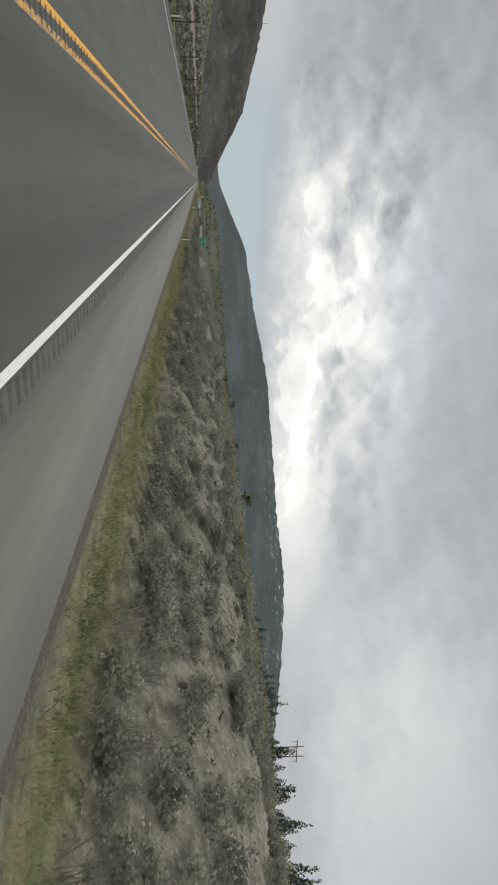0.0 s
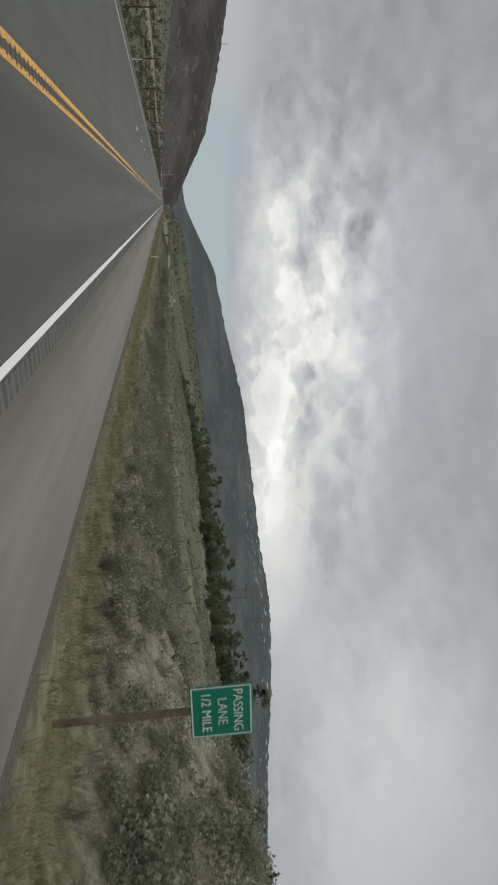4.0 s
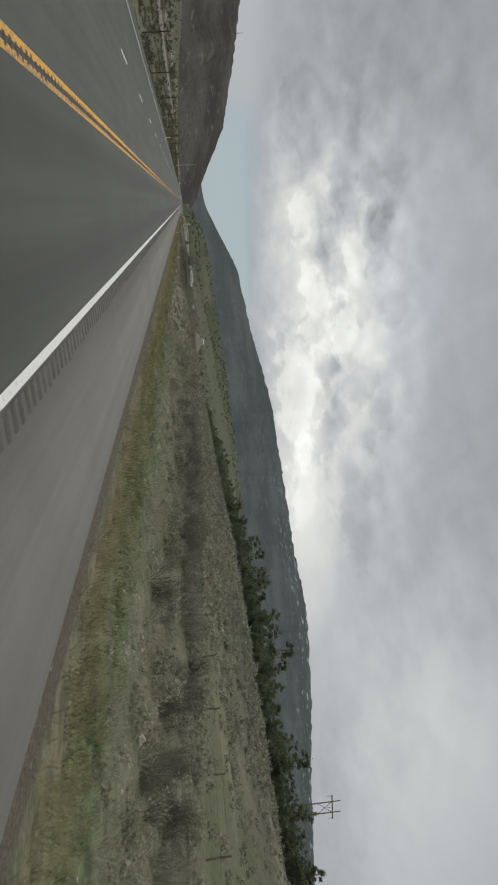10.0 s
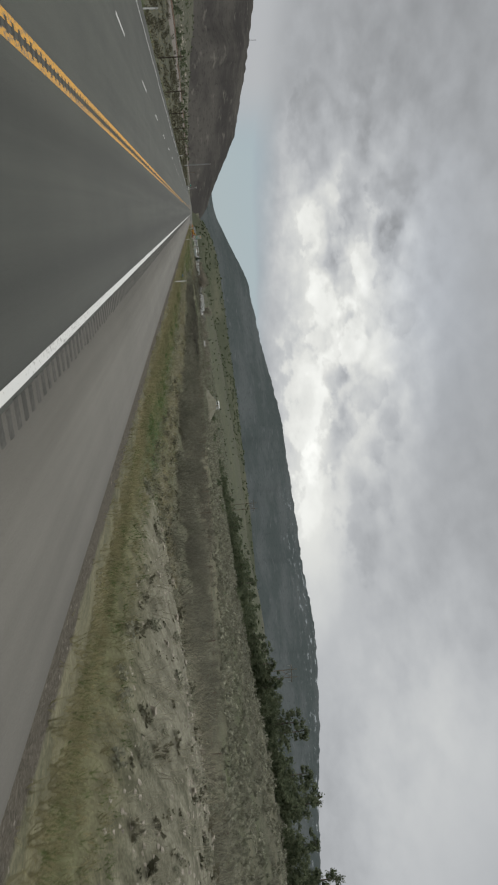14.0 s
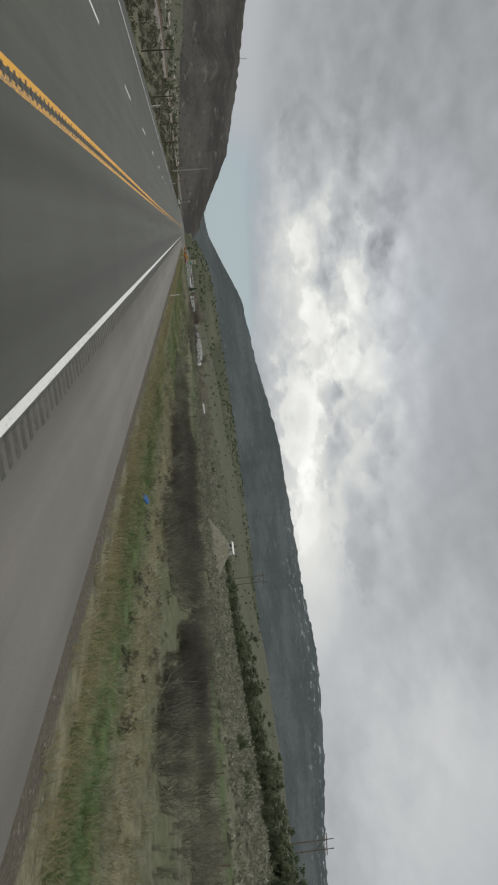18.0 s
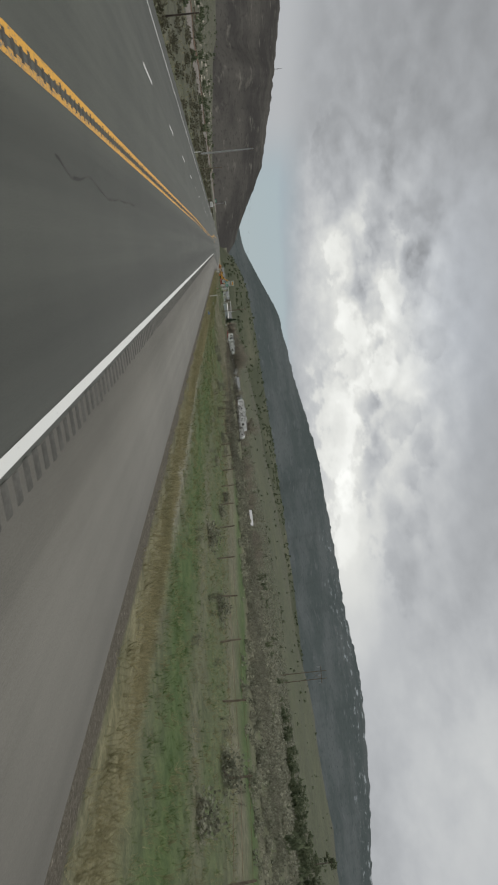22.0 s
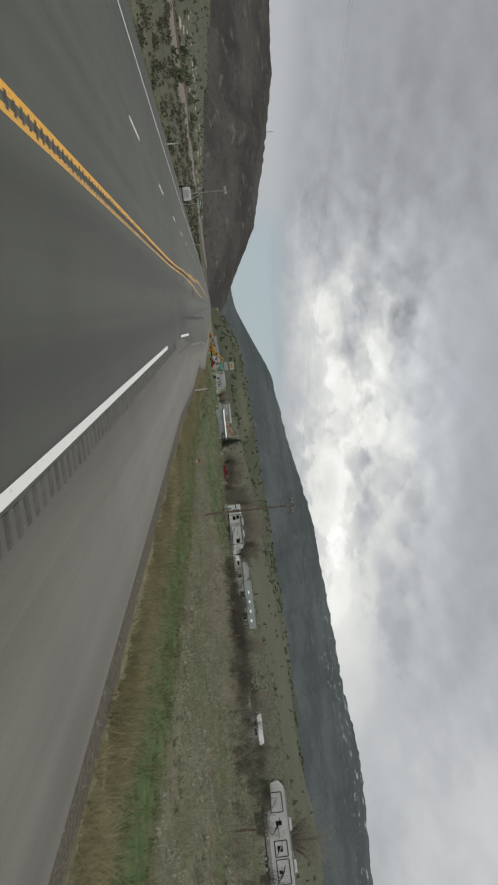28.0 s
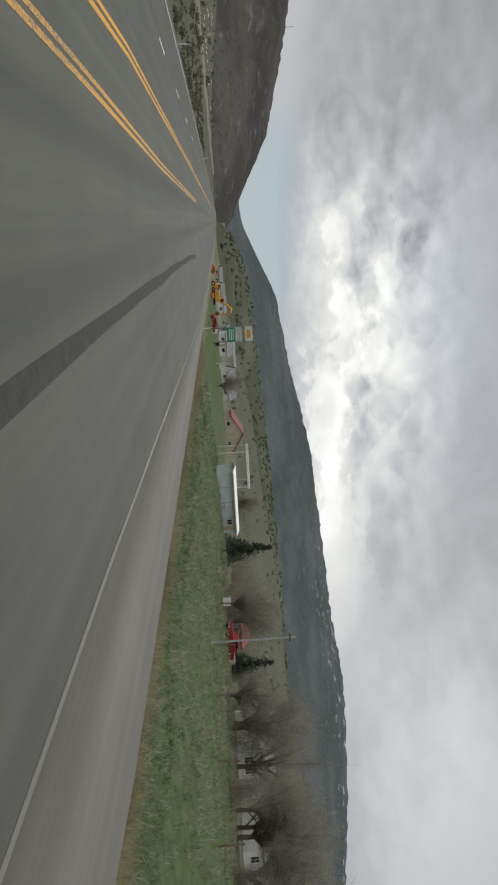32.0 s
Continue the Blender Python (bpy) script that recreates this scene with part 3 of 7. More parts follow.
def zones(x, y):
    """Masks of 0 to 1 for what covers the ground."""
    e = pavement_right(y) - 4.96
    xs = x - e * (x > 0)
    gravel = np.clip((6.15 - xs) / 0.7, 0, 1) * (xs > 4.5) + np.where((xs < -11.0) & (xs > -12.2), 1.0, 0.0)
    dry = patch(xs, y, 6.2, 10.5, -300, 470) * 0.8
    dry = np.maximum(dry, patch(xs, y, 6.0, 9.4, 470, 640))
    dry = np.maximum(dry, patch(xs, y, 5.5, 9.2, 640, 1400, 3.0))
    dry = np.maximum(dry, patch(x, y, 11.2, 14.5, 350, 475, 1.5) * 0.6)
    dry = np.maximum(dry, patch(x, y, 60, 500, 440, 1400, 12) * 0.12)
    dry = np.maximum(dry, patch(x, y, 27.5, 31.0, 500, 640, 1.5) * 0.36)
    dry = np.maximum(dry, patch(x, y, 12, 38, 630, 708) * 0.2)
    dry = np.maximum(dry, patch(x, y, 42, 170, 640, 830, 10) * 0.30)
    green = patch(xs, y, 7.0, 10.5, -300, 470) * 0.46
    green = np.maximum(green, patch(xs, y, 8.6, 13.5, 225, 300) * 0.6)
    green = np.maximum(green, patch(x, y, 28, 95, 130, 300, 6) * 0.40)
    green = np.maximum(green, patch(x, y, 8.8, 11.6, 350, 470, 1.5) * 0.8)
    green = np.maximum(green, patch(x, y, 36, 50, 440, 500, 4) * 0.7)
    green = np.maximum(green, np.maximum(patch(x, y, 9.8, 16, 470, 640) * 0.80, patch(x, y, 16, 27, 470, 640) * 0.52))
    green = np.maximum(green, patch(x, y, 32, 38, 500, 640) * 0.8)
    green = np.maximum(green, np.maximum(patch(xs, y, 8.0, 13, 620, 1000, 3.0) * 0.8, np.maximum(patch(x, y, 14, 19, 590, 700) * 0.58, patch(x, y, 22, 25, 590, 690, 1.5) * 0.65)))
    green = np.maximum(green, patch(x, y, 12, 39, 710, 900, 2) * 0.66)
    green = np.maximum(green, patch(x, y, 60, 900, 700, 1500, 60) * 0.36)
    green = np.maximum(green, patch(x, y, -20, -11, -100, 1400) * 0.30)
    sand = patch(x, y, 10.6, 90, -300, 122, 3) * (0.50 + 0.5 * fbm(x / 9, y / 9, 3, 5))
    sand = np.maximum(sand, patch(x, y, 9.6, 13.5, 215, 300, 1.5) * 0.42)
    sand = np.maximum(sand, patch(x, y, 9.5, 20, 296, 352, 2) * (0.36 + 0.5 * fbm(x / 4, y / 4, 3, 6)))
    sand = np.maximum(sand, patch(x, y, 10.3, 13.6, 399, 413, 0.8) * 1.2)
    sand = np.maximum(sand, patch(x, y, 95, 130, 180, 330, 6) * 0.6)
    sand = np.maximum(sand, np.clip(1.6 - np.hypot(x - 58.5, y - 534.5) / 6, 0, 1))
    sand = np.maximum(sand, patch(x, y, 116, 121, 480, 720, 1.5) * 1.0)
    sand = np.maximum(sand, patch(x, y, -60, -52, -100, 1400, 2) * 0.3)
    sand = np.maximum(sand, patch(x, y, 8.0, 10.2, 530, 560, 0.8) * 0.9)
    sand = np.maximum(sand, patch(x, y, 8.5, 40, 905, 1000, 3) * 0.75)
    scrub = np.clip((-x - 11) / 12, 0, 1) * 0.85 + np.clip((x - 58) / 40, 0, 1) * np.clip(0.40 + 0.9 * fbm(x / 60, y / 60, 3, 41), 0, 0.95)
    return {"scrub": scrub, "gravel": gravel, "dry": dry, "green": green, "sand": sand}


def build_ground():
    x = np.concatenate([-np.geomspace(60, 4800, 40)[::-1], np.arange(-58, -12.9, 1.5), np.arange(-12.6, -10.9, 0.2), [-5, 0, 4.0],
                        np.arange(4.7, 12, 0.35), np.arange(12, 42, 0.9), np.arange(42, 130, 2.5), np.geomspace(132, 4800, 40)])
    y = np.concatenate([-np.geomspace(30, 3000, 12)[::-1], np.arange(-28, 860, 2.0), np.geomspace(862, 4800, 60)])
    X, Y = np.meshgrid(x, y)
    Z = land(X, Y)
    far = np.maximum(np.clip((np.hypot(X, Y - 400) - 1400) / 600, 0, 1), 0)
    Z = Z * (1 - far) + far * 18
    Z = np.where((X > -11.4) & (X < 4.99), -0.08, Z)
    ob = solid("ground", np.stack([X, Y, Z], -1).reshape(-1, 3), grid_faces(len(y), len(x)), M["ground"])
    for name, values in zones(X, Y).items():
        ob.data.attributes.new(name, "FLOAT", "POINT").data.foreach_set("value", values.ravel().astype(np.float32))
    smooth(ob)
    tagged(ob, "dry sagebrush range land with green meadow patches", "ground", kind="structure")


build_ground()


# ---- hills and mountains ----
def polar_range(name, label, mat, skyline, az, r0, r1, rough, seed, foot=0.0, steep=1.4):
    """High ground whose crest follows skyline (tangent of the bearing to tangent of the height) as seen from the middle of the road."""
    a = np.radians(np.linspace(*az, 620))
    s = np.concatenate([np.linspace(0, 1, 52), [1.04, 1.10]])
    A, S = np.meshgrid(a, s)
    reach = r1 * (1 - 0.06 * fbm(A * 9, S * 0 + 3, 3, seed))
    R = r0 + (reach - r0) * S
    crest = np.interp(np.tan(np.clip(A, -1.45, 1.45)), *zip(*skyline)) * np.cos(np.clip(A, -1.2, 1.2)) * reach
    crest = crest * (1 + (fbm(A * 150, A * 0 + 5, 3, seed + 2) - 0.5) * 0.035)
    gully = fbm(A * 20, S * 0.7, 2, seed) * 0.85 + fbm(A * 48, S * 0.9, 1, seed + 3) * 0.15
    body = np.clip(S, 0, 1) ** steep * crest
    wear = (gully - 0.5) * 2 * rough * np.sin(np.pi * np.clip(S, 0, 1) ** 1.3) * crest * np.clip((1.0 - S) * 5, 0, 1)
    Z = np.where(S > 1, crest * (2.0 - S) ** 1.5, body + wear) - foot * (1 - S)
    ob = solid(name, np.stack([np.sin(A) * R, np.cos(A) * R + 365, Z], -1).reshape(-1, 3), grid_faces(len(s), len(a)), mat)
    for nm, values in (("across", A * 1500), ("rise", Z * 1.4 + S * 120)):
        ob.data.attributes.new(nm, "FLOAT", "POINT").data.foreach_set("value", values.ravel().astype(np.float32))
    high = np.clip(S, 0, 1) * np.clip((A - 0.18) / 0.25, 0, 1)
    ob.data.attributes.new("high", "FLOAT", "POINT").data.foreach_set("value", high.ravel().astype(np.float32))
    smooth(ob)
    return tagged(ob, label, "mountain", kind="structure")


# no air volume: this range's haze sits in its base colours
polar_range("mountain_range", "dark forested mountain range with painted blue haze, snow streaks below crest", M["forest_haze"],
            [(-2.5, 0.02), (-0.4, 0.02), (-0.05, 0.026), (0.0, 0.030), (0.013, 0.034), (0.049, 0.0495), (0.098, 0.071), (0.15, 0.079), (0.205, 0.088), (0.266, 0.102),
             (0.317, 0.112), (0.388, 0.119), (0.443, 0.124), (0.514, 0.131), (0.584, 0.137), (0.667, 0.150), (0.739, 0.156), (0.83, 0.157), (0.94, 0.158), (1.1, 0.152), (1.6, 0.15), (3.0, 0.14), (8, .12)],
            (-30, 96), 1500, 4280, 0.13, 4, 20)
polar_range("scrub_hill", "grey-brown scrub hill with a mast on its ridge", M["hill"],
            [(-8, 0.10), (-2.0, 0.12), (-0.6, 0.118), (-0.40, 0.112), (-0.27, 0.104), (-0.22, 0.095), (-0.17, 0.084), (-0.13, 0.074), (-0.096, 0.066), (-0.07, 0.053), (-0.042, 0.038), (-0.018, 0.026), (0.02, 0.012), (0.10, 0.004), (1, 0)],
            (-96, 6), 700, 3600, 0.14, 11, 10)
polar_range("foothills", "low olive-brown foothills dotted with junipers", M["foothill"],
            [(-1, 0.0), (0.0, 0.002), (0.012, 0.012), (0.03, 0.022), (0.06, 0.030), (0.1, 0.034), (0.2, 0.040), (0.3, 0.047), (0.5, 0.056), (0.8, 0.062), (1.2, 0.062), (3, 0.06), (8, 0.05)],
            (-1, 92), 620, 1750, 0.22, 17, 6, 1.2)


# ---- the road ----
def strip(name, left, right, y0, y1, z, mat, step=4.0, parent=None, depth=0.0):
    """A band along the road between two lines across it (numbers or functions of y)."""
    y = np.arange(y0, y1 + step * 0.5, step)
    l = left(y) if callable(left) else np.full_like(y, left)
    r = right(y) if callable(right) else np.full_like(y, right)
    zz = np.full_like(y, z)
    v = np.stack([np.stack([l, y, zz], -1), np.stack([r, y, zz], -1)], 1)
    if depth:
        low = v.copy()
        low[:, :, 2] -= depth
        v = np.concatenate([low[:, :1], v, low[:, 1:]], 1)
    return solid(name, v.reshape(-1, 3), grid_faces(len(y), v.shape[1]), mat, parent)


def lane_edge(y):
    """Where the lane's asphalt meets the paler shoulder; a turning lane takes over its first metres."""
    return np.interp(y, [684, 697, 703, 711, 721, 742, 750, 762, 783, 810, 830], [1.75, 2.7, 3.1, 3.5, 4.0, 4.9, 5.4, 6.2, 7.4, 7.9, 8.0])


road = strip("road", -11.4, lane_edge, -60, 2200, 0.0, M["lane"], 2.0, depth=0.06)
tagged(road, "straight two-way highway of worn grey asphalt", "road", kind="structure")
shoulder = strip("shoulder", lane_edge, pavement_right, -60, 2200, 0.0, M["shoulder"], 2.0, depth=0.06)
tagged(shoulder, "broad paved shoulder of paler brownish asphalt", "shoulder", kind="structure")


def marking(name, x0, x1, y0, y1, mat, label, step=6.0):
    return tagged(strip(name, x0, x1, y0, y1, 0.006, mat, step), label, "road marking", kind="structure")


FAR_EDGE = ([300, 515, 660, 706, 733, 760, 800], [-10.07, -10.04, -9.6, -9.6, -9.9, -10.4, -10.8])
marking("edge_line", 1.545, 1.685, -60, 674.3, M["white_paint"], "solid white edge line, chipped along its outer side")


def turn_line(y):
    return np.interp(y, [688, 697, 703, 711, 721, 742, 750, 762, 783, 810], [2.1, 2.9, 3.2, 3.6, 4.1, 5.0, 5.5, 6.3, 7.5, 8.0])


marking("edge_line", lambda y: np.interp(y, [684, 696], [1.62, 1.98]), lambda y: np.interp(y, [684, 696], [1.75, 2.16]), 684, 696, M["white_paint"], "stub of white edge line bending towards the turning lane", 2.0)
marking("edge_line", lambda y: turn_line(y) - 0.06, lambda y: turn_line(y) + 0.05, 700, 1300, M["old_paint"], "worn white edge line along the turning lane", 2.0)
marking("edge_line", lambda y: np.interp(y, FAR_EDGE[0], FAR_EDGE[1]) - 0.06, lambda y: np.interp(y, FAR_EDGE[0], FAR_EDGE[1]) + 0.06, -60, 2200, M["white_paint"], "thin white edge line on the far side of the road")


def near_yellow(y):
    return np.interp(y, [0, 60, 245, 473, 530, 570, 630, 680, 700, 724, 745, 760, 800], [-2.06, -2.05, -2.01, -1.94, -2.08, -2.2, -2.07, -2.1, -2.38, -2.27, -2.05, -1.8, -1.6])


def far_yellow(y):
    return np.interp(y, [0, 60, 245, 473, 530, 570, 630, 655, 680, 690, 700, 724, 740, 752, 790, 1000], [-2.33, -2.31, -2.22, -2.16, -2.31, -2.48, -2.31, -2.32, -2.37, -2.5, -2.76, -3.08, -3.25, -3.85, -4.1, -4.3])


marking("centre_line", lambda y: far_yellow(y) - 0.065, lambda y: far_yellow(y) + 0.06, -60, 1000, M["yellow_paint"], "solid yellow centre line with chipped edges", 2.0)
marking("centre_line", lambda y: near_yellow(y) - 0.055, lambda y: near_yellow(y) + 0.055, -60, 800, M["yellow_worn"], "worn yellow centre line", 2.0)
marking("median_line", lambda y: far_yellow(y) - 0.27, lambda y: far_yellow(y) - 0.16, 714, 1000, M["yellow_paint"], "second yellow line of the painted median", 2.0)
marking("median_line", lambda y: near_yellow(y) - 0.24, lambda y: near_yellow(y) - 0.14, 712, 800, M["yellow_worn"], "second yellow line of the painted median", 2.0)
for k in range(76):
    y0 = 155.4 + 12.19 * k
    xd = float(np.interp(y0, [520, 640, 690, 720, 752, 800], [-6.16, -5.9, -5.9, -6.5, -7.1, -7.4]))
    marking("lane_dash", xd - 0.06, xd + 0.06, y0, y0 + 3.05, M["white_paint"], "short white lane dash", 3.05)["group"] = "white lane dashes"


def bars(name, left, right, y0, y1, pitch, width, z, mat, label):
    """Milled bars across the road, as real low ridges between two lines."""
    y = np.arange(y0, y1, pitch)
    n = len(y)
    prof = np.array([[0, -0.001], [width * 0.25, z], [width * 0.75, z], [width, -0.001]])
    v = np.zeros((n, 4, 2, 3))
    jit = np.random.default_rng(3).uniform(-0.02, 0.02, (n, 2))
    v[:, :, 0, 0], v[:, :, 1, 0] = (left(y) + jit[:, 0])[:, None], (right(y) + jit[:, 1])[:, None]
    v[:, :, :, 1] = y[:, None, None] + prof[None, :, 0, None]
    v[:, :, :, 2] = prof[None, :, 1, None]
    f = grid_faces(4, 2)
    faces = (f[None] + (np.arange(n) * 8)[:, None, None]).reshape(-1, 4)
    return tagged(solid(name, v.reshape(-1, 3), faces, mat), label, "rumble strip", kind="stuff")


bars("rumble_strip", lambda y: y * 0 + 1.74, lambda y: y * 0 + 2.04, -40, 678, 0.32, 0.19, 0.008, M["rumble"], "dark milled rumble bars beside the edge line")
bars("rumble_strip", lambda y: far_yellow(y) + 0.02, lambda y: near_yellow(y) - 0.015, -40, 708, 0.32, 0.19, 0.0085, M["rumble"], "milled rumble bars between the centre lines")


# ---- plants ----
rng = np.random.default_rng(7)


def leaf_cloud(points, size, rg, lean=0.6, slim=0.45):
    """One small bent quad at each point, turned at random."""
    n = len(points)
    u = rg.normal(size=(n, 3))
    u[:, 2] = np.abs(u[:, 2]) * lean + 0.15
    u /= np.linalg.norm(u, axis=1)[:, None]
    w = np.cross(u, rg.normal(size=(n, 3)))
    w /= np.linalg.norm(w, axis=1)[:, None] + 1e-9
    s = size * rg.uniform(0.6, 1.4, (n, 1))
    a, b = u * s, w * s * slim
    v = np.stack([points - b * 0.4, points + b * 0.4, points + a + b, points + a - b], 1).reshape(-1, 3)
    f = np.arange(n * 4).reshape(-1, 4)
    return v, f


def strands(base, tip, width, rg, sag=0.1):
    """Thin bent blades from base to tip, two quads each."""
    n = len(base)
    side = np.cross(tip - base, rg.normal(size=(n, 3)))
    side /= np.linalg.norm(side, axis=1)[:, None] + 1e-9
    w = (side * np.broadcast_to(width, (n,))[:, None]) * 0.5
    mid = (base + tip) / 2 + rg.normal(size=(n, 3)) * sag * np.linalg.norm(tip - base, axis=1)[:, None]
    v = np.stack([base - w, base + w, mid - w * 0.7, mid + w * 0.7, tip - w * 0.25, tip + w * 0.25], 1).reshape(-1, 3)
    k = np.arange(n)[:, None] * 6
    f = np.concatenate([k + np.array([[0, 1, 3, 2]]), k + np.array([[2, 3, 5, 4]])], 0)
    return v, f


def merged(*pairs):
    vs, fs, at = [], [], 0
    for v, f in pairs:
        vs.append(v)
        fs.append(f + at)
        at += len(v)
    return np.concatenate(vs), np.concatenate(fs)


def dome_points(n, rg, flat=0.8, hollow=0.55):
    p = rg.normal(size=(n, 3))
    p /= np.linalg.norm(p, axis=1)[:, None]
    p[:, 2] = np.abs(p[:, 2])
    lump = 0.75 + 0.35 * np.sin(p[:, 0] * 5 + rg.uniform(0, 6)) * np.sin(p[:, 1] * 5 + rg.uniform(0, 6))
    return p * (rg.uniform(hollow, 1, (n, 1)) * lump[:, None]) * np.array([1, 1, flat])


def sage_shape(rg, n=380, size=0.07):
    """Sagebrush about 2 m across and 0.8 m high: a lumpy dome of tiny leaves."""
    return leaf_cloud(dome_points(n, rg, 0.85), size, rg)


def stem_shape(rg, n=16, reach=0.9):
    tip = dome_points(n, rg, 0.8, 0.8) * reach
    return strands(tip * 0.05, tip, 0.035, rg, 0.12)


def willow_shape(rg, n=30, tall=1.0):
    """A thicket of bare upright twigs, 1 m high before scaling."""
    base = rg.normal(size=(n, 3)) * np.array([0.16, 0.16, 0])
    tip = base * 2.6 + rg.normal(size=(n, 3)) * np.array([0.20, 0.20, 0]) + np.stack([0 * base[:, 0], 0 * base[:, 0], tall * rg.uniform(0.45, 1.0, n)], 1)
    mid = base + (tip - base) * rg.uniform(0.4, 0.8, (n, 1))
    twig = mid + rg.normal(size=(n, 3)) * np.array([0.13, 0.13, 0.10]) + np.array([0, 0, 0.12])
    return merged(strands(base, tip, 0.021, rg, 0.06), strands(mid, twig, 0.017, rg, 0.1))


def haze_shape(rg, n=130):
    """A tall leafless shrub of very many thin twigs, 1 m high before scaling."""
    base = rg.normal(size=(n, 3)) * np.array([0.10, 0.10, 0])
    lift = rg.uniform(0.35, 1.0, n)
    spread = np.sqrt(np.clip(1.1 - (lift * 1.3 - 0.5) ** 2, 0.1, 1)) * 0.42
    a = rg.uniform(0, 6.283, n)
    tip = np.stack([np.cos(a) * spread * rg.uniform(0.2, 1, n), np.sin(a) * spread * rg.uniform(0.2, 1, n), lift], 1)
    mid = base + (tip - base) * rg.uniform(0.35, 0.9, (n, 1))
    twig = mid + rg.normal(size=(n, 3)) * 0.10 + np.array([0, 0, 0.10])
    return merged(strands(base, tip, 0.005, rg, 0.05), strands(mid, twig, 0.004, rg, 0.1))


def clumps(density, x0, x1, y0, y1, seed, each=6, spread=0.7, clump=0.5):
    """Places in groups, so that thickets stand apart."""
    cx, cy = area(density, x0, x1, y0, y1, clump, seed, 8)
    n = len(cx) * each
    return np.repeat(cx, each) + rng.normal(size=n) * spread, np.repeat(cy, each) + rng.normal(size=n) * spread * 1.3


def tuft_shape(rg, n=8, tall=0.30):
    base = rg.normal(size=(n, 3)) * np.array([0.09, 0.09, 0])
    tip = base + rg.normal(size=(n, 3)) * np.array([0.13, 0.13, 0]) + np.stack([np.zeros(n), np.zeros(n), tall * rg.uniform(0.5, 1.0, n)], 1)
    side = rg.normal(size=(n, 3)) * np.array([1, 1, 0])
    side /= np.linalg.norm(side, axis=1)[:, None]
    w = side * 0.011
    v = np.stack([base - w, base + w, tip + w * 0.2, tip - w * 0.2], 1).reshape(-1, 3)
    return v, np.arange(n * 4).reshape(-1, 4)


def scatter(name, label, category, shapes, x, y, size, mat, high=None, z=None, kind="stuff"):
    """Copies of the shapes at (x, y) on the land, joined into one mesh."""
    n = len(x)
    if n == 0:
        return
    z = land(x, y) - 0.03 if z is None else z
    turn, pick = rng.uniform(0, 6.283, n), rng.integers(0, len(shapes), n)
    high = size if high is None else high
    vs, fs, at = [], [], 0
    for k, (v, f) in enumerate(shapes):
        i = np.nonzero(pick == k)[0]
        if not len(i):
            continue
        c, s = np.cos(turn[i])[:, None], np.sin(turn[i])[:, None]
        px = (v[None, :, 0] * c - v[None, :, 1] * s) * size[i][:, None] + x[i][:, None]
        py = (v[None, :, 0] * s + v[None, :, 1] * c) * size[i][:, None] + y[i][:, None]
        pz = v[None, :, 2] * high[i][:, None] + z[i][:, None]
        vs.append(np.stack([px, py, pz], -1).reshape(-1, 3))
        fs.append((f[None] + (np.arange(len(i)) * len(v))[:, None, None]).reshape(-1, 4) + at)
        at += len(i) * len(v)
    return tagged(solid(name, np.concatenate(vs), np.concatenate(fs), mat), label, category, kind=kind)


def area(density, x0, x1, y0, y1, clump=0.0, seed=1, grain=9.0):
    """Random places in a rectangle, bunched where the noise is high."""
    n = int(density * (x1 - x0) * (y1 - y0))
    x, y = rng.uniform(x0, x1, n), rng.uniform(y0, y1, n)
    clear = np.hypot(x - 58.5, y - 534.5) > 6.5
    x, y, n = x[clear], y[clear], int(clear.sum())
    if clump:
        keep = fbm(x / grain, y / grain, 3, seed) > rng.uniform(0.5 - clump * 0.5, 0.5 + clump * 0.1, n)
        x, y = x[keep], y[keep]
    return x, y


def join(*pairs):
    return np.concatenate([p[0] for p in pairs]), np.concatenate([p[1] for p in pairs])


SAGE = [sage_shape(np.random.default_rng(s), 420, 0.088) for s in range(6)]
SAGE_STEMS = [stem_shape(np.random.default_rng(s)) for s in range(4)]
SAGE_MID = [sage_shape(np.random.default_rng(s), 64, 0.2) for s in range(4)]
SAGE_FAR = [sage_shape(np.random.default_rng(s), 18, 0.40) for s in range(4)]
WILLOW = [willow_shape(np.random.default_rng(s)) for s in range(4)]
TUFT = [tuft_shape(np.random.default_rng(s)) for s in range(6)]

# sagebrush on the pale bank, along the verge and out on the meadow
x, y = area(0.46, 12, 21, 128, 300, 0.7, 4, 5)
scatter("sagebrush", "grey-brown brush close beside the verge", "brush", SAGE, x, y, rng.uniform(0.25, 0.9, len(x)), M["sage"])
x, y = area(0.25, 58, 100, -20, 210, 0.8, 3, 7)
scatter("sagebrush", "grey-green sagebrush dotting the upper slope", "sagebrush", SAGE_MID, x, y, 0.35 + 1.4 * rng.uniform(0, 1, len(x)) ** 2.2, M["sage"])
x, y = join(area(0.85, 10.6, 30, -20, 138, 0.9, 2, 4), area(0.40, 17.0, 30, -20, 130, 0.3, 12, 4), area(0.5, 10.4, 14.5, -20, 120, 0.5, 14, 4))
scatter("sagebrush", "grey-green sagebrush over the pale sandy bank", "sagebrush", SAGE, x, y, 0.26 + 0.95 * rng.uniform(0, 1, len(x)) ** 1.7, M["sage"])
x, y = area(0.45, 30, 60, -20, 140, 0.8, 13, 5)
scatter("sagebrush", "grey-green sagebrush over the top of the bank", "sagebrush", SAGE_MID, x, y, 0.4 + 1.0 * rng.uniform(0, 1, len(x)) ** 1.6, M["sage"])
x, y = join(area(0.30, 21, 28, 128, 300, 0.8, 4, 5), area(0.10, 20, 60, 285, 350, 0.5, 5), area(0.34, 34, 62, 470, 650, 0.8, 6, 5))
scatter("sagebrush", "grey-brown brush in the strip between the verge and the meadow", "brush", SAGE_MID, x, y, rng.uniform(0.25, 1.2, len(x)), M["sage"])
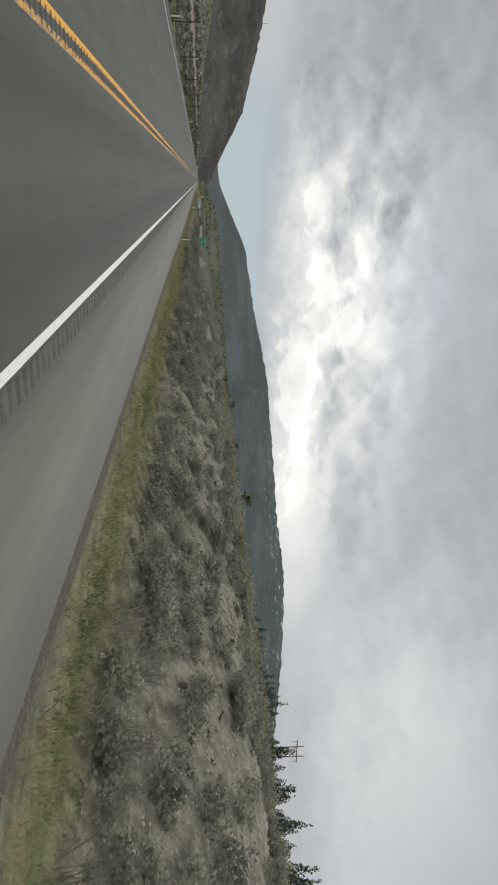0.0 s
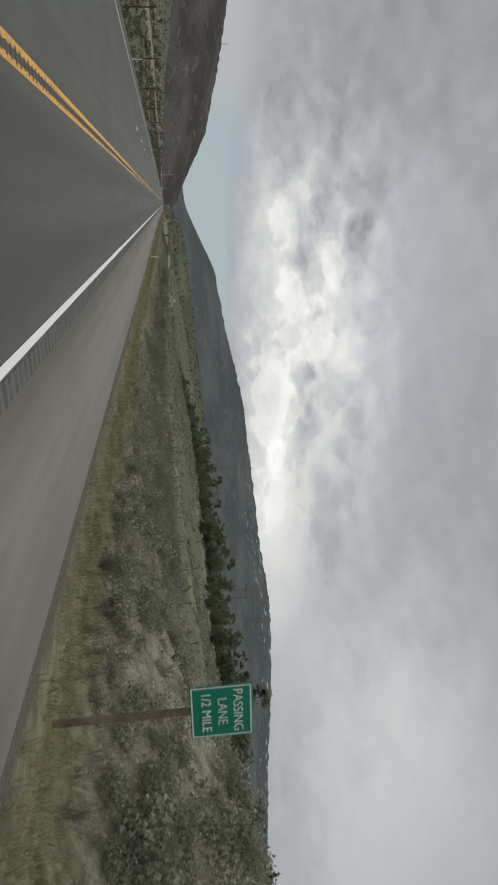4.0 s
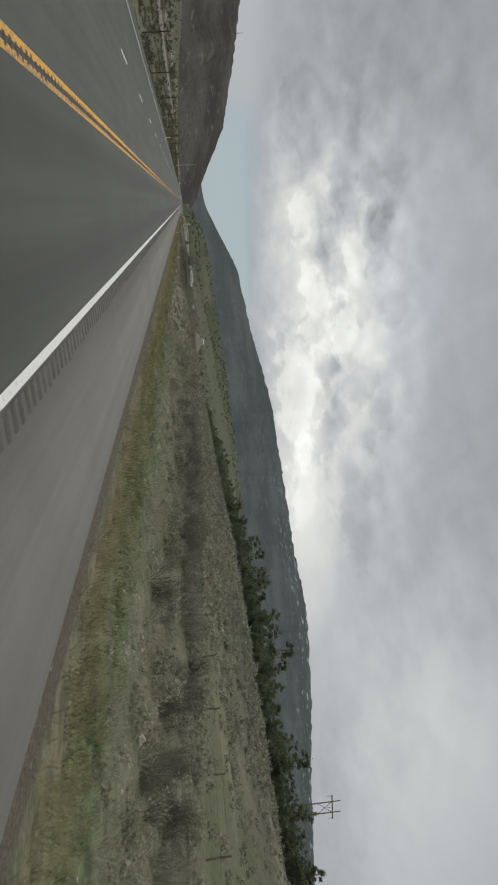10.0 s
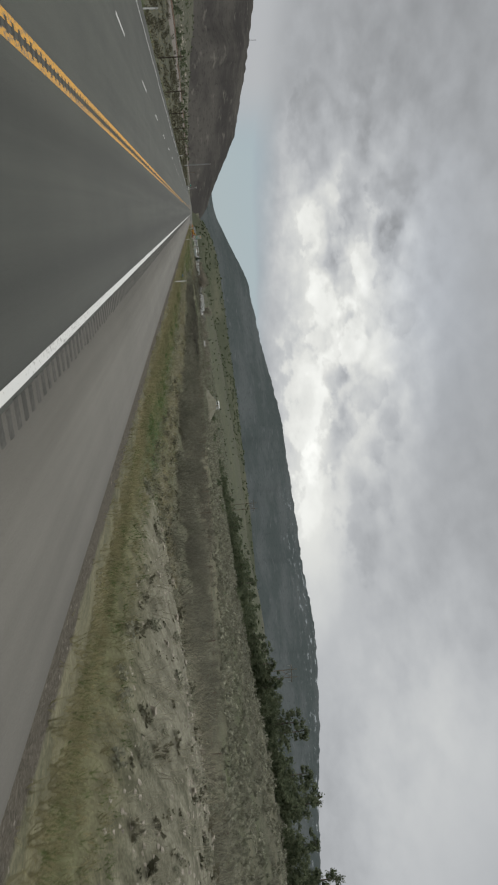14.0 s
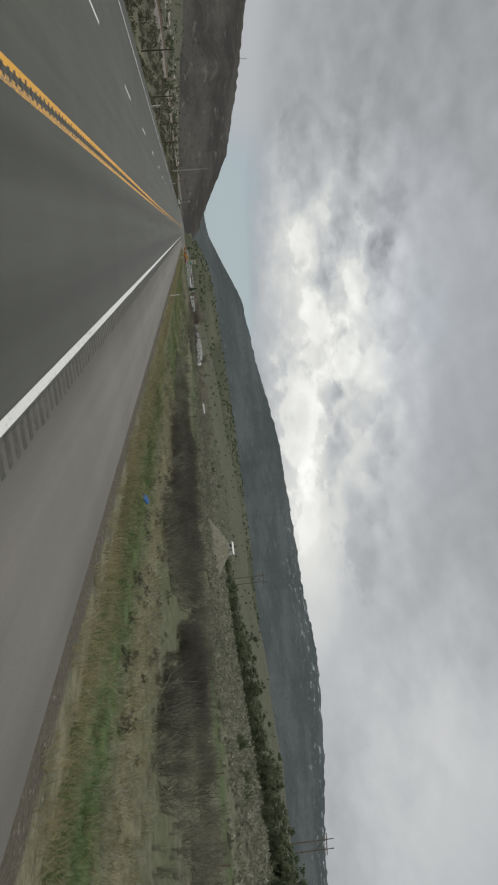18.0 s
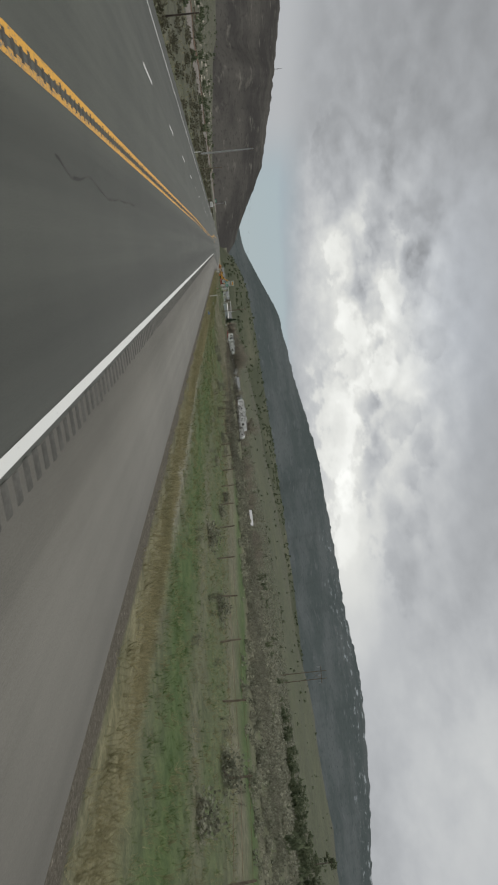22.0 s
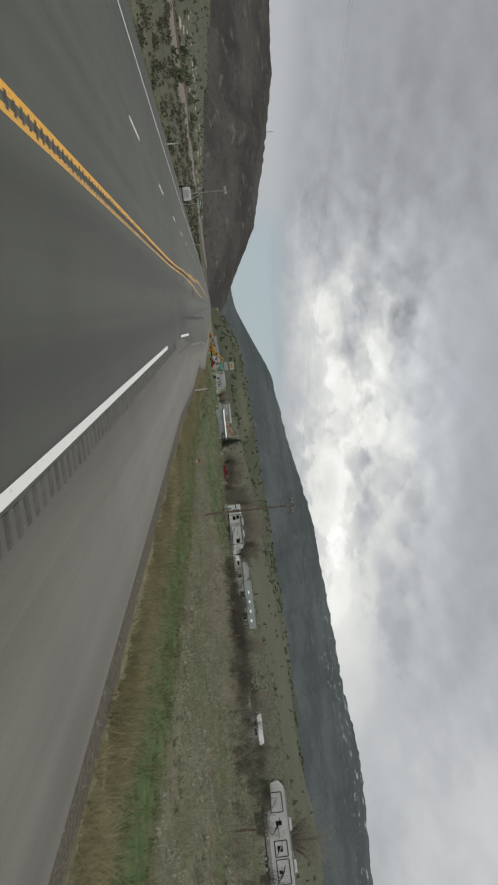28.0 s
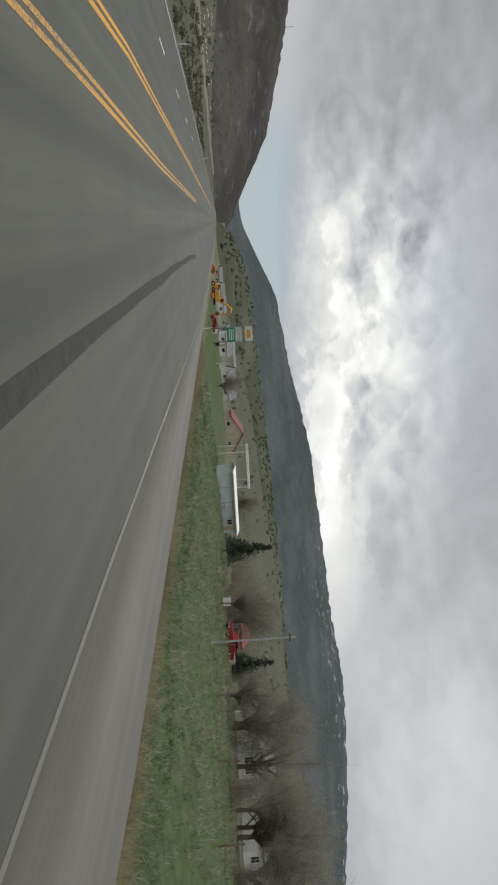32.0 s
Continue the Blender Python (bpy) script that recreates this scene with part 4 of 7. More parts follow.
x, y = join(area(0.2, 44, 110, 310, 500, 0.7, 8, 7), area(0.26, 60, 125, 480, 720, 0.7, 9, 7), area(0.06, 100, 300, 250, 1000, 0.7, 10, 14),
            area(0.006, -400, -60, 0, 1300, 0.8, 12, 40))
scatter("sagebrush", "low scattered sagebrush out on the meadow and the slopes", "sagebrush", SAGE_FAR, x, y, rng.uniform(0.4, 1.2, len(x)), M["sage"])
x, y = area(0.13, 28, 100, 125, 310, 0.6, 7, 6)
scatter("sagebrush", "low grey-green sagebrush dotting the meadow", "sagebrush", SAGE_MID, x, y, rng.uniform(0.2, 0.75, len(x)), M["sage"])
x, y = area(0.8, 9.5, 21, 290, 356, 0.6, 55, 3)
scatter("small_sagebrush", "low dark sagebrush tufts on the gravelly mound", "sagebrush", SAGE_MID, x, y, rng.uniform(0.10, 0.42, len(x)), M["sage"])
x, y = join(area(3.0, 12, 34, 628, 714, 0.7, 13, 3), area(0.5, 9, 16, -10, 300, 0.8, 54, 4))
scatter("straw_clumps", "pale matted straw clumps in the field", "grass", SAGE_FAR, x, y, rng.uniform(0.08, 0.26, len(x)), M["weed"])
x, y = area(0.11, -62, -14, -20, 950, 0.8, 11, 7)
scatter("brush", "dark brown brush across the road", "brush", SAGE_MID, x, y, rng.uniform(0.25, 1.0, len(x)), M["brush"])
# bare willow thickets
x, y = join(clumps(0.05, 13.5, 27, 125, 296, 14, 7, 0.6), clumps(0.085, 15, 32, 350, 470, 15, 8, 0.7), clumps(0.06, 17, 40, 296, 350, 16), clumps(0.22, 14.5, 19, 470, 505, 17, 5, 0.6),
            area(0.14, 50, 95, 330, 480, 0.6, 18), area(0.30, 27, 38, 600, 700, 0.7, 19, 6), area(0.30, 38, 60, 560, 640, 0.9, 22, 5), area(0.12, 38, 60, 480, 640, 0.6, 20), area(0.05, 10, 14, -10, 125, 0.5, 21))
scatter("willow_thicket", "bare grey-brown willow thickets in a wet strip", "willow", WILLOW, x, y, rng.uniform(0.55, 1.5, len(x)), M["willow"])
x, y = area(0.12, 34, 66, 742, 830, 0.5, 80, 8)
yard = x < 0.42 * (y - 667)
x, y = join((x[yard], y[yard]), area(0.04, 56, 78, 640, 735, 0.6, 82, 8), area(0.05, 48, 62, 708, 738, 0.5, 81, 6))
scatter("bare_shrubs", "tall leafless shrubs hazing the yards", "shrubs", [haze_shape(np.random.default_rng(s)) for s in range(4)], x, y, rng.uniform(2.2, 4.6, len(x)), M["twig"])
x, y = join(clumps(0.42, 15.5, 25, 436, 491, 86, 7, 0.7), clumps(0.07, 16, 23, 205, 290, 89, 6, 0.6))
scatter("bare_shrubs", "dense dark brown leafless shrubs in the wet strip", "shrubs", [haze_shape(np.random.default_rng(s), 95) for s in range(9, 13)], x, y, rng.uniform(0.8, 1.7, len(x)), M["dark_twig"])
x, y = join(clumps(0.20, 26, 36, 600, 712, 83, 5, 0.7), clumps(0.03, 14, 27, 500, 600, 84, 3, 0.5), clumps(0.10, 15, 24, 190, 300, 87, 5, 0.7), clumps(0.55, 9.8, 12.0, -10, 125, 88, 3, 0.35), clumps(0.30, 31.5, 37, 690, 718, 85, 6, 0.8))
scatter("bare_shrubs", "soft dark brown leafless shrubs by the fence", "shrubs", [haze_shape(np.random.default_rng(s), 42) for s in range(6, 9)], x, y, rng.uniform(0.55, 1.2, len(x)), M["dark_twig"])
x, y = join(clumps(0.20, 30.5, 36, 698, 724, 185, 5, 0.9), clumps(0.05, 36, 46, 650, 704, 186, 5, 1.0))
scatter("bare_shrubs", "head-high dark leafless shrubs at the far edge of the dry field", "shrubs", [haze_shape(np.random.default_rng(s), 110) for s in range(13, 17)], x, y, rng.uniform(1.1, 2.1, len(x)), M["dark_twig"])
x, y = join(clumps(0.085, 19, 40, 338, 446, 187, 6, 1.0), clumps(0.11, 13.5, 25, 136, 208, 189, 6, 0.8))
scatter("bare_shrubs", "soft grey-brown leafless shrubs beyond the verge", "shrubs", [haze_shape(np.random.default_rng(s), 60) for s in range(17, 21)], x, y, rng.uniform(0.7, 1.5, len(x)), M["shrub_twig"])
# pale dead stalks and the dry field
x, y = join(area(1.8, 10, 15.5, 190, 300, 0.6, 133, 3), area(0.6, 9.5, 13.5, -20, 300, 0.6, 24, 4), area(0.7, 9.8, 13.5, 350, 470, 0.5, 25, 4), area(1.2, 9.5, 20, 295, 352, 0.5, 28, 4), area(2.4, 12.5, 30, 628, 712, 0.6, 26, 3), area(0.45, 10, 38, 712, 800, 0.8, 27, 3))
scatter("dead_weeds", "pale dead weed stalks and flattened straw", "weeds", [willow_shape(np.random.default_rng(s), 10, 0.8) for s in range(40, 44)], x, y, rng.uniform(0.35, 0.95, len(x)), M["weed"])
# grass
e = lambda y: pavement_right(y) - 4.96
x, y = join(area(15, 6.3, 10.2, -15, 470, 0.9, 30, 3), area(9, 5.6, 6.4, -15, 640, 0.8, 130, 2), area(22, 6.2, 9.3, 470, 640, 0.6, 31, 3), area(20, 6.1, 8.7, 640, 800, 0.5, 32, 3), area(34, 5.9, 7.5, 640, 800, 0.35, 131, 3), area(8, 10, 15.5, 350, 478, 0.8, 47, 2), area(7, 8.5, 13, 600, 720, 0.8, 46, 2), area(4, 12, 36, 628, 712, 0.7, 42, 3), area(3, 10, 27, 470, 640, 0.8, 43, 4))
scatter("dry_grass", "golden dry bunch grass along the verge", "grass", TUFT, x + e(y), y, rng.uniform(0.4, 1.05, len(x)), M["straw"])
x, y = join(area(11, 6.8, 10.5, -15, 470, 0.95, 33, 4), area(5, 9, 14, 225, 300, 0.8, 34), area(6, 9, 12, 350, 470, 0.7, 35), area(6, 9.6, 16, 470, 640, 0.7, 36, 4), area(2.0, 16, 27, 470, 640, 0.7, 37, 4),
            area(8, 8.4, 12.5, 620, 800, 0.6, 38), area(8, 6.4, 9.0, 590, 720, 0.8, 44, 2), area(5, 11, 38, 712, 800, 0.5, 39), area(3, -16, -11.5, -10, 900, 0.7, 40))
scatter("green_grass", "short fresh spring grass", "grass", TUFT, np.where(x > 0, x + e(y) * (x < 12), x), y, rng.uniform(0.35, 0.85, len(x)), M["blade"])
x, y = area(13, 5.8, 7.5, 640, 800, 0.4, 132, 3)
scatter("dry_grass", "tall golden dry grass along the edge of the turning lane", "grass", TUFT, x + e(y), y, rng.uniform(0.9, 1.6, len(x)), M["straw"])
x, y = area(1.5, 10, 37, 712, 800, 0.9, 45, 1.0)
scatter("dead_grass", "pale dead wisps among the green grass", "grass", TUFT, x, y, rng.uniform(0.7, 1.3, len(x)), M["weed"])
x, y = area(0.25, -40, -12.5, -10, 900, 0.7, 41)
scatter("dry_grass", "dull dry grass across the road", "grass", TUFT, x, y, rng.uniform(0.7, 1.4, len(x)), M["straw"])


def part(name, data, mat, parent, label=""):
    """One mesh object under a thing; data is a bmesh or (points, quads)."""
    if isinstance(data, tuple):
        me = mesh_np(name, *data)
    else:
        me = bpy.data.meshes.new(name)
        data.to_mesh(me)
        data.free()
    me.materials.append(mat)
    ob = new(name, me)
    ob.parent = parent
    return tagged(ob, label)


def thing(name, label, category, place=(0, 0, 0), turn=0, group=""):
    ob = new(name)
    ob.empty_display_size = 0.1
    ob.matrix_basis = pose(*place, 0, 0, turn)
    return tagged(ob, label, category, group)


def on_land(x, y, drop=0.03):
    return (x, y, float(land(np.array([x]), np.array([y]))[0]) - drop)


# single bushes close to the road
protos = []
for s in range(4):
    b = thing("sagebrush", "rounded grey-green sagebrush on the roadside bank", "sagebrush", on_land(13 + s, 8.0 + 7 * s), group="single bushes by the road")
    part("foliage", SAGE[s], M["sage"], b)
    part("stem_cluster", SAGE_STEMS[s], M["bark"], b, "bare woody stems")
    protos.append(b)
x, y = join(area(0.06, 11, 18, -5, 125, 0.3, 50), area(0.03, 13, 20, 130, 330, 0.3, 51), area(0.012, 16, 30, 480, 640, 0.2, 52))
for i in range(min(len(x), 110)):
    k = rng.uniform(0.6, 1.5)
    copy_thing(protos[i % 4], pose(*on_land(x[i], y[i]), 0, 0, rng.uniform(0, 360)) @ Matrix.Diagonal((k, k, k, 1)))


# ---- trees ----
def tapered(points, radii, sides=6):
    """A tube along points, as (verts, quads)."""
    points, radii = np.asarray(points, float), np.asarray(radii, float)
    way = np.gradient(points, axis=0)
    way /= np.linalg.norm(way, axis=1)[:, None] + 1e-9
    ref = np.where(np.abs(way[:, 2:3]) > 0.9, np.array([[1.0, 0, 0]]), np.array([[0, 0, 1.0]]))
    u = np.cross(way, ref)
    u /= np.linalg.norm(u, axis=1)[:, None] + 1e-9
    w = np.cross(way, u)
    a = np.linspace(0, 2 * np.pi, sides, endpoint=False)
    ring = u[:, None] * np.cos(a)[None, :, None] + w[:, None] * np.sin(a)[None, :, None]
    v = (points[:, None] + ring * radii[:, None, None]).reshape(-1, 3)
    f = [[i * sides + j, i * sides + (j + 1) % sides, (i + 1) * sides + (j + 1) % sides, (i + 1) * sides + j] for i in range(len(points) - 1) for j in range(sides)]
    return v, np.array(f)


def juniper(seed, label):
    """Juniper or pine about 6 m high with a ragged dark crown."""
    rg = np.random.default_rng(seed)
    t = thing("juniper_tree", label, "tree", group="dark trees on the ridge")
    part("trunk", tapered([(0, 0, -0.3), (0.05, 0, 1.5), (0, 0.08, 3.2), (0.05, 0, 5.2)], [0.2, 0.15, 0.1, 0.03]), M["bark"], t, "grey bark trunk")
    blobs = []
    for k in range(17):
        z = rg.uniform(0.3, 4.8)
        a, r = rg.uniform(0, 6.28), (1.9 - 0.28 * abs(z - 1.7)) * rg.uniform(0.6, 1.15)
        end = np.array([np.cos(a) * r, np.sin(a) * r, z + 0.35])
        blobs.append(dome_points(150, rg, 0.9, 0.15) * rg.uniform(0.6, 0.95) + end * np.array([0.8, 0.8, 1]) - np.array([0, 0, 0.25]))
    blobs.append(dome_points(1100, rg, 2.6, 0.25) * np.array([1.8, 1.8, 1.5]) + np.array([0, 0, 0.5]))
    blobs.append(dome_points(60, rg, 1.5, 0.2) * 0.6 + np.array([0, 0, 4.9]))
    part("crown", leaf_cloud(np.concatenate(blobs), 0.17, rg), M["juniper"], t, "dense dark green crown")
    return t


def spruce(place, tall, label):
    rg = np.random.default_rng(int(place[1]))
    t = thing("spruce_tree", label, "tree", place)
    part("trunk", tapered([(0, 0, -0.2), (0, 0, tall * 0.5), (0, 0, tall)], [tall * 0.022, tall * 0.014, 0.01]), M["bark"], t)
    pts = []
    for z in np.linspace(0.08, 0.99, 26):
        r = tall * 0.33 * (1 - z) + 0.03
        for a in rg.uniform(0, 6.28, max(5, int(26 * (1 - z)))):
            for q in np.linspace(0.25, 1, 5):
                pts.append((np.cos(a) * r * q, np.sin(a) * r * q, tall * z - 0.12 * r * q + rg.normal() * 0.03))
    part("crown", leaf_cloud(np.array(pts), tall * 0.045, rg, 0.3), M["spruce"], t, "dark drooping spruce boughs")
    return t


def bare_tree(place, tall, wide, seed, label):
    """A leafless tree: trunk, limbs and a haze of fine twigs."""
    rg = np.random.default_rng(seed)
    t = thing("bare_tree", label, "tree", place)
    part("trunk", tapered([(0, 0, -0.3), (0.03, 0, tall * 0.18), (0, 0.05, tall * 0.4)], [tall * 0.03, tall * 0.024, tall * 0.014]), M["bark"], t)
    limbs, base, tip = [], [], []
    for k in range(24):
        a, lift = rg.uniform(0, 6.28), rg.uniform(0.22, 1.0)
        r = wide * np.sqrt(max(0.05, 1 - (2 * abs(lift - 0.5)) ** 2)) * rg.uniform(0.55, 1.0)
        end = np.array([np.cos(a) * r, np.sin(a) * r, tall * lift])
        start = np.array([0, 0, tall * rg.uniform(0.08, 0.34)])
        mid = (start + end) / 2 + np.array([0, 0, tall * 0.06])
        limbs.append(tapered([start, mid, end], [tall * 0.010, tall * 0.006, 0.006], 4))
        for q in rg.uniform(0.15, 1.0, 90):
            p = start * (1 - q) + end * q + np.array([0, 0, tall * 0.06 * np.sin(np.pi * q)])
            base.append(p)
            tip.append(p + rg.normal(size=3) * np.array([1, 1, 0.7]) * wide * 0.26 + np.array([0, 0, 0.10 * tall]))
    base, tip = np.array(base), np.array(tip)
    part("limb_frame", merged(*limbs), M["bark"], t)
    mid = base + (tip - base) * rg.uniform(0.4, 0.9, (len(base), 1))
    part("twig_crown", merged(strands(base, tip, 0.014, rg, 0.1), strands(mid, mid + rg.normal(size=mid.shape) * wide * 0.12 + np.array([0, 0, 0.05 * tall]), 0.012, rg, 0.1)), M["twig"], t, "fine bare brown twigs")
    return t


JUN = [juniper(60 + s, "dark green juniper with a ragged crown") for s in range(5)]
spots = [(95, 123, .9), (97, 101, 1.1), (94, 74, 1.2), (100, 90, 1.3), (96, 112, .9), (98, 138, 1.2), (95, 152, 1.1), (97, 161, 1.3), (102, 145, 1.3), (104, 60, 1.3), (108, 48, 1.3), (100, 30, 1.2), (110, 20, 1.2),
         (96, 228, 1.1), (98, 215, 1.3), (104, 222, 1.2), (94, 238, .9), (100, 205, .8), (105, 248, 1.0), (108, 262, .9), (110, 272, 1.0), (106, 280, 1.1), (112, 290, 1.1), (98, 290, 1.2), (118, 300, 1.2), (114, 310, 1.1),
         (117, 322, 1.2), (120, 332, 1.0), (122, 340, 1.1), (118, 350, 1.1), (124, 356, .9), (122, 366, 1.0), (126, 376, 1.1), (124, 388, 1.0), (128, 396, 1.1), (126, 408, 1.1), (130, 420, 1.0), (128, 432, 1.1),
         (130, 444, 1.1), (132, 455, 1.0), (126, 466, 1.2), (120, 476, 1.2), (112, 470, 1.0), (118, 492, .8), (104, 500, .6), (110, 520, .6), (124, 545, .7), (118, 570, .9), (122, 574, 1.0), (130, 600, .7), (118, 616, .5),
         (80, 660, .35), (95, 690, .4), (140, 560, .8), (150, 640, .8)]
for x0, y0, k in list(spots[:44]):
    spots.append((x0 + rng.uniform(2, 9), y0 + rng.uniform(-6, 6), k * rng.uniform(0.9, 1.2)))
    spots.append((x0 + rng.uniform(-3, 3), y0 + rng.uniform(-5, 5), k * rng.uniform(0.55, 0.95)))
spots = [p for p in spots if p[1] > 180]
for i, (x0, y0, k) in enumerate(spots):
    k *= 1.35 if y0 > 400 else 1.05
    if i < 5:
        JUN[i].matrix_basis = pose(*on_land(x0, y0, 0.2), 0, 0, 40 * i) @ Matrix.Diagonal((k, k, k, 1))
    else:
        copy_thing(JUN[i % 5], pose(*on_land(x0, y0, 0.2), 0, 0, 77 * i) @ Matrix.Diagonal((k * rng.uniform(.9, 1.15), k, k * rng.uniform(.85, 1.15), 1)))


def round_crown(seed, n=700, leaf=0.24):
    rg = np.random.default_rng(seed)
    p = dome_points(n, rg, 2.3, 0.35) * np.array([1.7, 1.7, 1.75])
    lumps = [dome_points(40, rg, 1.0, 0.2) * 0.8 + np.array([*rg.normal(size=2) * 1.1, rg.uniform(0.8, 3.6)]) for k in range(8)]
    return leaf_cloud(np.concatenate([p] + lumps), leaf, rg)


def cone_crown(seed, n=520):
    rg = np.random.default_rng(seed)
    h = 1 - np.sqrt(rg.uniform(0, 1, n))
    a, r = rg.uniform(0, 6.283, n), (1 - h) * 1.15 * np.sqrt(rg.uniform(0.3, 1, n))
    return leaf_cloud(np.stack([np.cos(a) * r, np.sin(a) * r, h * 4.6 + 0.12 * rg.normal(size=n)], 1), 0.21, rg, 0.5)


CONIFER = []
for s in range(3):
    c = thing("conifer_tree", "small dark conifer on top of the bank", "tree", group="conifers on the bank")
    part("trunk", tapered([(0, 0, -0.3), (0, 0, 2.2), (0, 0, 4.6)], [0.12, 0.07, 0.01]), M["bark"], c)
    part("crown", cone_crown(20 + s, 900), M["spruce"], c, "dense pointed crown")
    CONIFER.append(c)
row = np.arange(36, 182, 2.6)
for i, y0 in enumerate(row):
    k = rng.uniform(0.55, 1.05) * float(np.interp(y0, [120, 175], [1.2, 0.9]))
    m = pose(*on_land(float(np.interp(y0, [44, 178], [106, 97])) + rng.uniform(-2, 3), float(y0), 0.1), 0, 0, 57 * i) @ Matrix.Diagonal((k, k, k * rng.uniform(0.9, 1.3), 1))
    if i < 3:
        CONIFER[i].matrix_basis = m
    else:
        copy_thing(CONIFER[i % 3], m)
belt = np.repeat(np.arange(178, 690, 2.1), 2)
x = np.interp(belt, [180, 260, 300, 400, 470, 600, 690], [103, 108, 114, 122, 122, 126, 138]) + np.tile([0, 8], len(belt) // 2) + rng.normal(size=len(belt)) * 3
k = rng.uniform(0.6, 1.15, len(belt)) * np.interp(belt, [380, 430, 560, 640, 690], [1.0, 1.35, 1.4, 1.0, 0.5])
scatter("tree_belt", "continuous belt of dark green trees along the ridge", "trees", [round_crown(s, 420, 0.27) for s in range(5)], x, belt + rng.uniform(-1.5, 1.5, len(belt)), k, M["juniper"], k * rng.uniform(0.8, 1.2, len(belt)))
row = np.arange(30, 180, 1.1)
k = rng.uniform(0.5, 1.0, len(row)) * np.interp(row, [120, 175], [1.5, 0.7])
scatter("conifer_row", "row of small dark conifers on top of the bank", "trees", [cone_crown(s) for s in range(4)], np.interp(row, [44, 178], [111, 101]) + rng.uniform(-3, 5, len(row)), row, k, M["spruce"], k * rng.uniform(0.8, 1.3, len(row)))
dots = np.array([leaf_cloud(dome_points(70, np.random.default_rng(s), 1.1, 0.35), 0.34, np.random.default_rng(s)) for s in range(3)], object)
x, y = join(area(0.00035, 130, 520, 0, 1100, 0.9, 70, 35), area(0.0003, 250, 900, 500, 1700, 0.9, 71, 50), area(0.0016, -500, -70, 100, 1700, 0.8, 72, 40), area(0.004, -110, -38, 0, 1000, 0.7, 74, 18), area(0.0008, 40, 300, 1000, 1600, 0.6, 73, 50), area(0.0035, 66, 150, 470, 760, 0.8, 75, 14))
scatter("far_junipers", "dark junipers dotted over the far slopes", "trees", [tuple(d) for d in dots], x, y, rng.uniform(0.35, 1.9, len(x)), M["juniper"], rng.uniform(0.7, 2.6, len(x)))

hills = bpy.data.objects["foothills"]
co = np.empty(len(hills.data.vertices) * 3, np.float32)
hills.data.vertices.foreach_get("co", co)
co = co.reshape(-1, 3)
far_off = np.hypot(co[:, 0], co[:, 1] - 365)
pick = rng.permutation(np.nonzero((far_off > 900) & (far_off < 1760) & (co[:, 0] > 20) & (co[:, 1] > 300))[0])
pick = pick[fbm(co[pick, 0] / 140, co[pick, 1] / 140, 3, 77) + (far_off[pick] - 1300) / 2600 > 0.50][:1300]
scatter("foothill_trees", "dark junipers dotted over the foothills", "trees", [tuple(d) for d in dots], co[pick, 0].astype(float), co[pick, 1].astype(float), rng.uniform(1.4, 4.0, len(pick)), M["juniper"], rng.uniform(2.0, 5.0, len(pick)), z=co[pick, 2].astype(float) - 0.5)


# ---- things beside the road ----
def box_bm(x0, x1, y0, y1, z0, z1, bevel=0.0, seg=1):
    bm = bmesh.new()
    bmesh.ops.create_cube(bm, size=1, matrix=Matrix.LocRotScale(((x0 + x1) / 2, (y0 + y1) / 2, (z0 + z1) / 2), None, (x1 - x0, y1 - y0, z1 - z0)))
    if bevel:
        bmesh.ops.bevel(bm, geom=bm.edges[:], offset=bevel, segments=seg, affect="EDGES", profile=0.6)
    return bm


def turned_bm(bm, m):
    bmesh.ops.transform(bm, matrix=m, verts=bm.verts)
    return bm


def rod(a, b, r=0.02, sides=8):
    v, f = tapered([a, (np.array(a) + np.array(b)) / 2, b], [r, r, r], sides)
    return v, f


def prism_bm(outline, y0, y1, bevel=0.0):
    """An outline in x and z drawn out along y."""
    bm = bmesh.new()
    a = [bm.verts.new((x, y0, z)) for x, z in outline]
    b = [bm.verts.new((x, y1, z)) for x, z in outline]
    n = len(outline)
    bm.faces.new(a)
    bm.faces.new(b[::-1])
    for i in range(n):
        bm.faces.new((a[i], b[i], b[(i + 1) % n], a[(i + 1) % n]))
    bmesh.ops.recalc_face_normals(bm, faces=bm.faces)
    if bevel:
        bmesh.ops.bevel(bm, geom=bm.edges[:], offset=bevel, segments=2, affect="EDGES", profile=0.6)
    return bm


def text_part(words, size, mat, parent, place, name="lettering"):
    """Flat lettering that faces back along the road."""
    cu = bpy.data.curves.new(name, "FONT")
    cu.body, cu.size, cu.align_x, cu.align_y, cu.extrude = words, size, "CENTER", "CENTER", 0.002
    tmp = bpy.data.objects.new(name, cu)
    scene.collection.objects.link(tmp)
    bpy.context.view_layer.update()
    me = bpy.data.meshes.new_from_object(tmp.evaluated_get(bpy.context.evaluated_depsgraph_get()))
    bpy.data.objects.remove(tmp)
    me.materials.append(mat)
    ob = new(name, me)
    ob.parent = parent
    ob.matrix_basis = pose(*place, 90, 0, 0)
    return ob


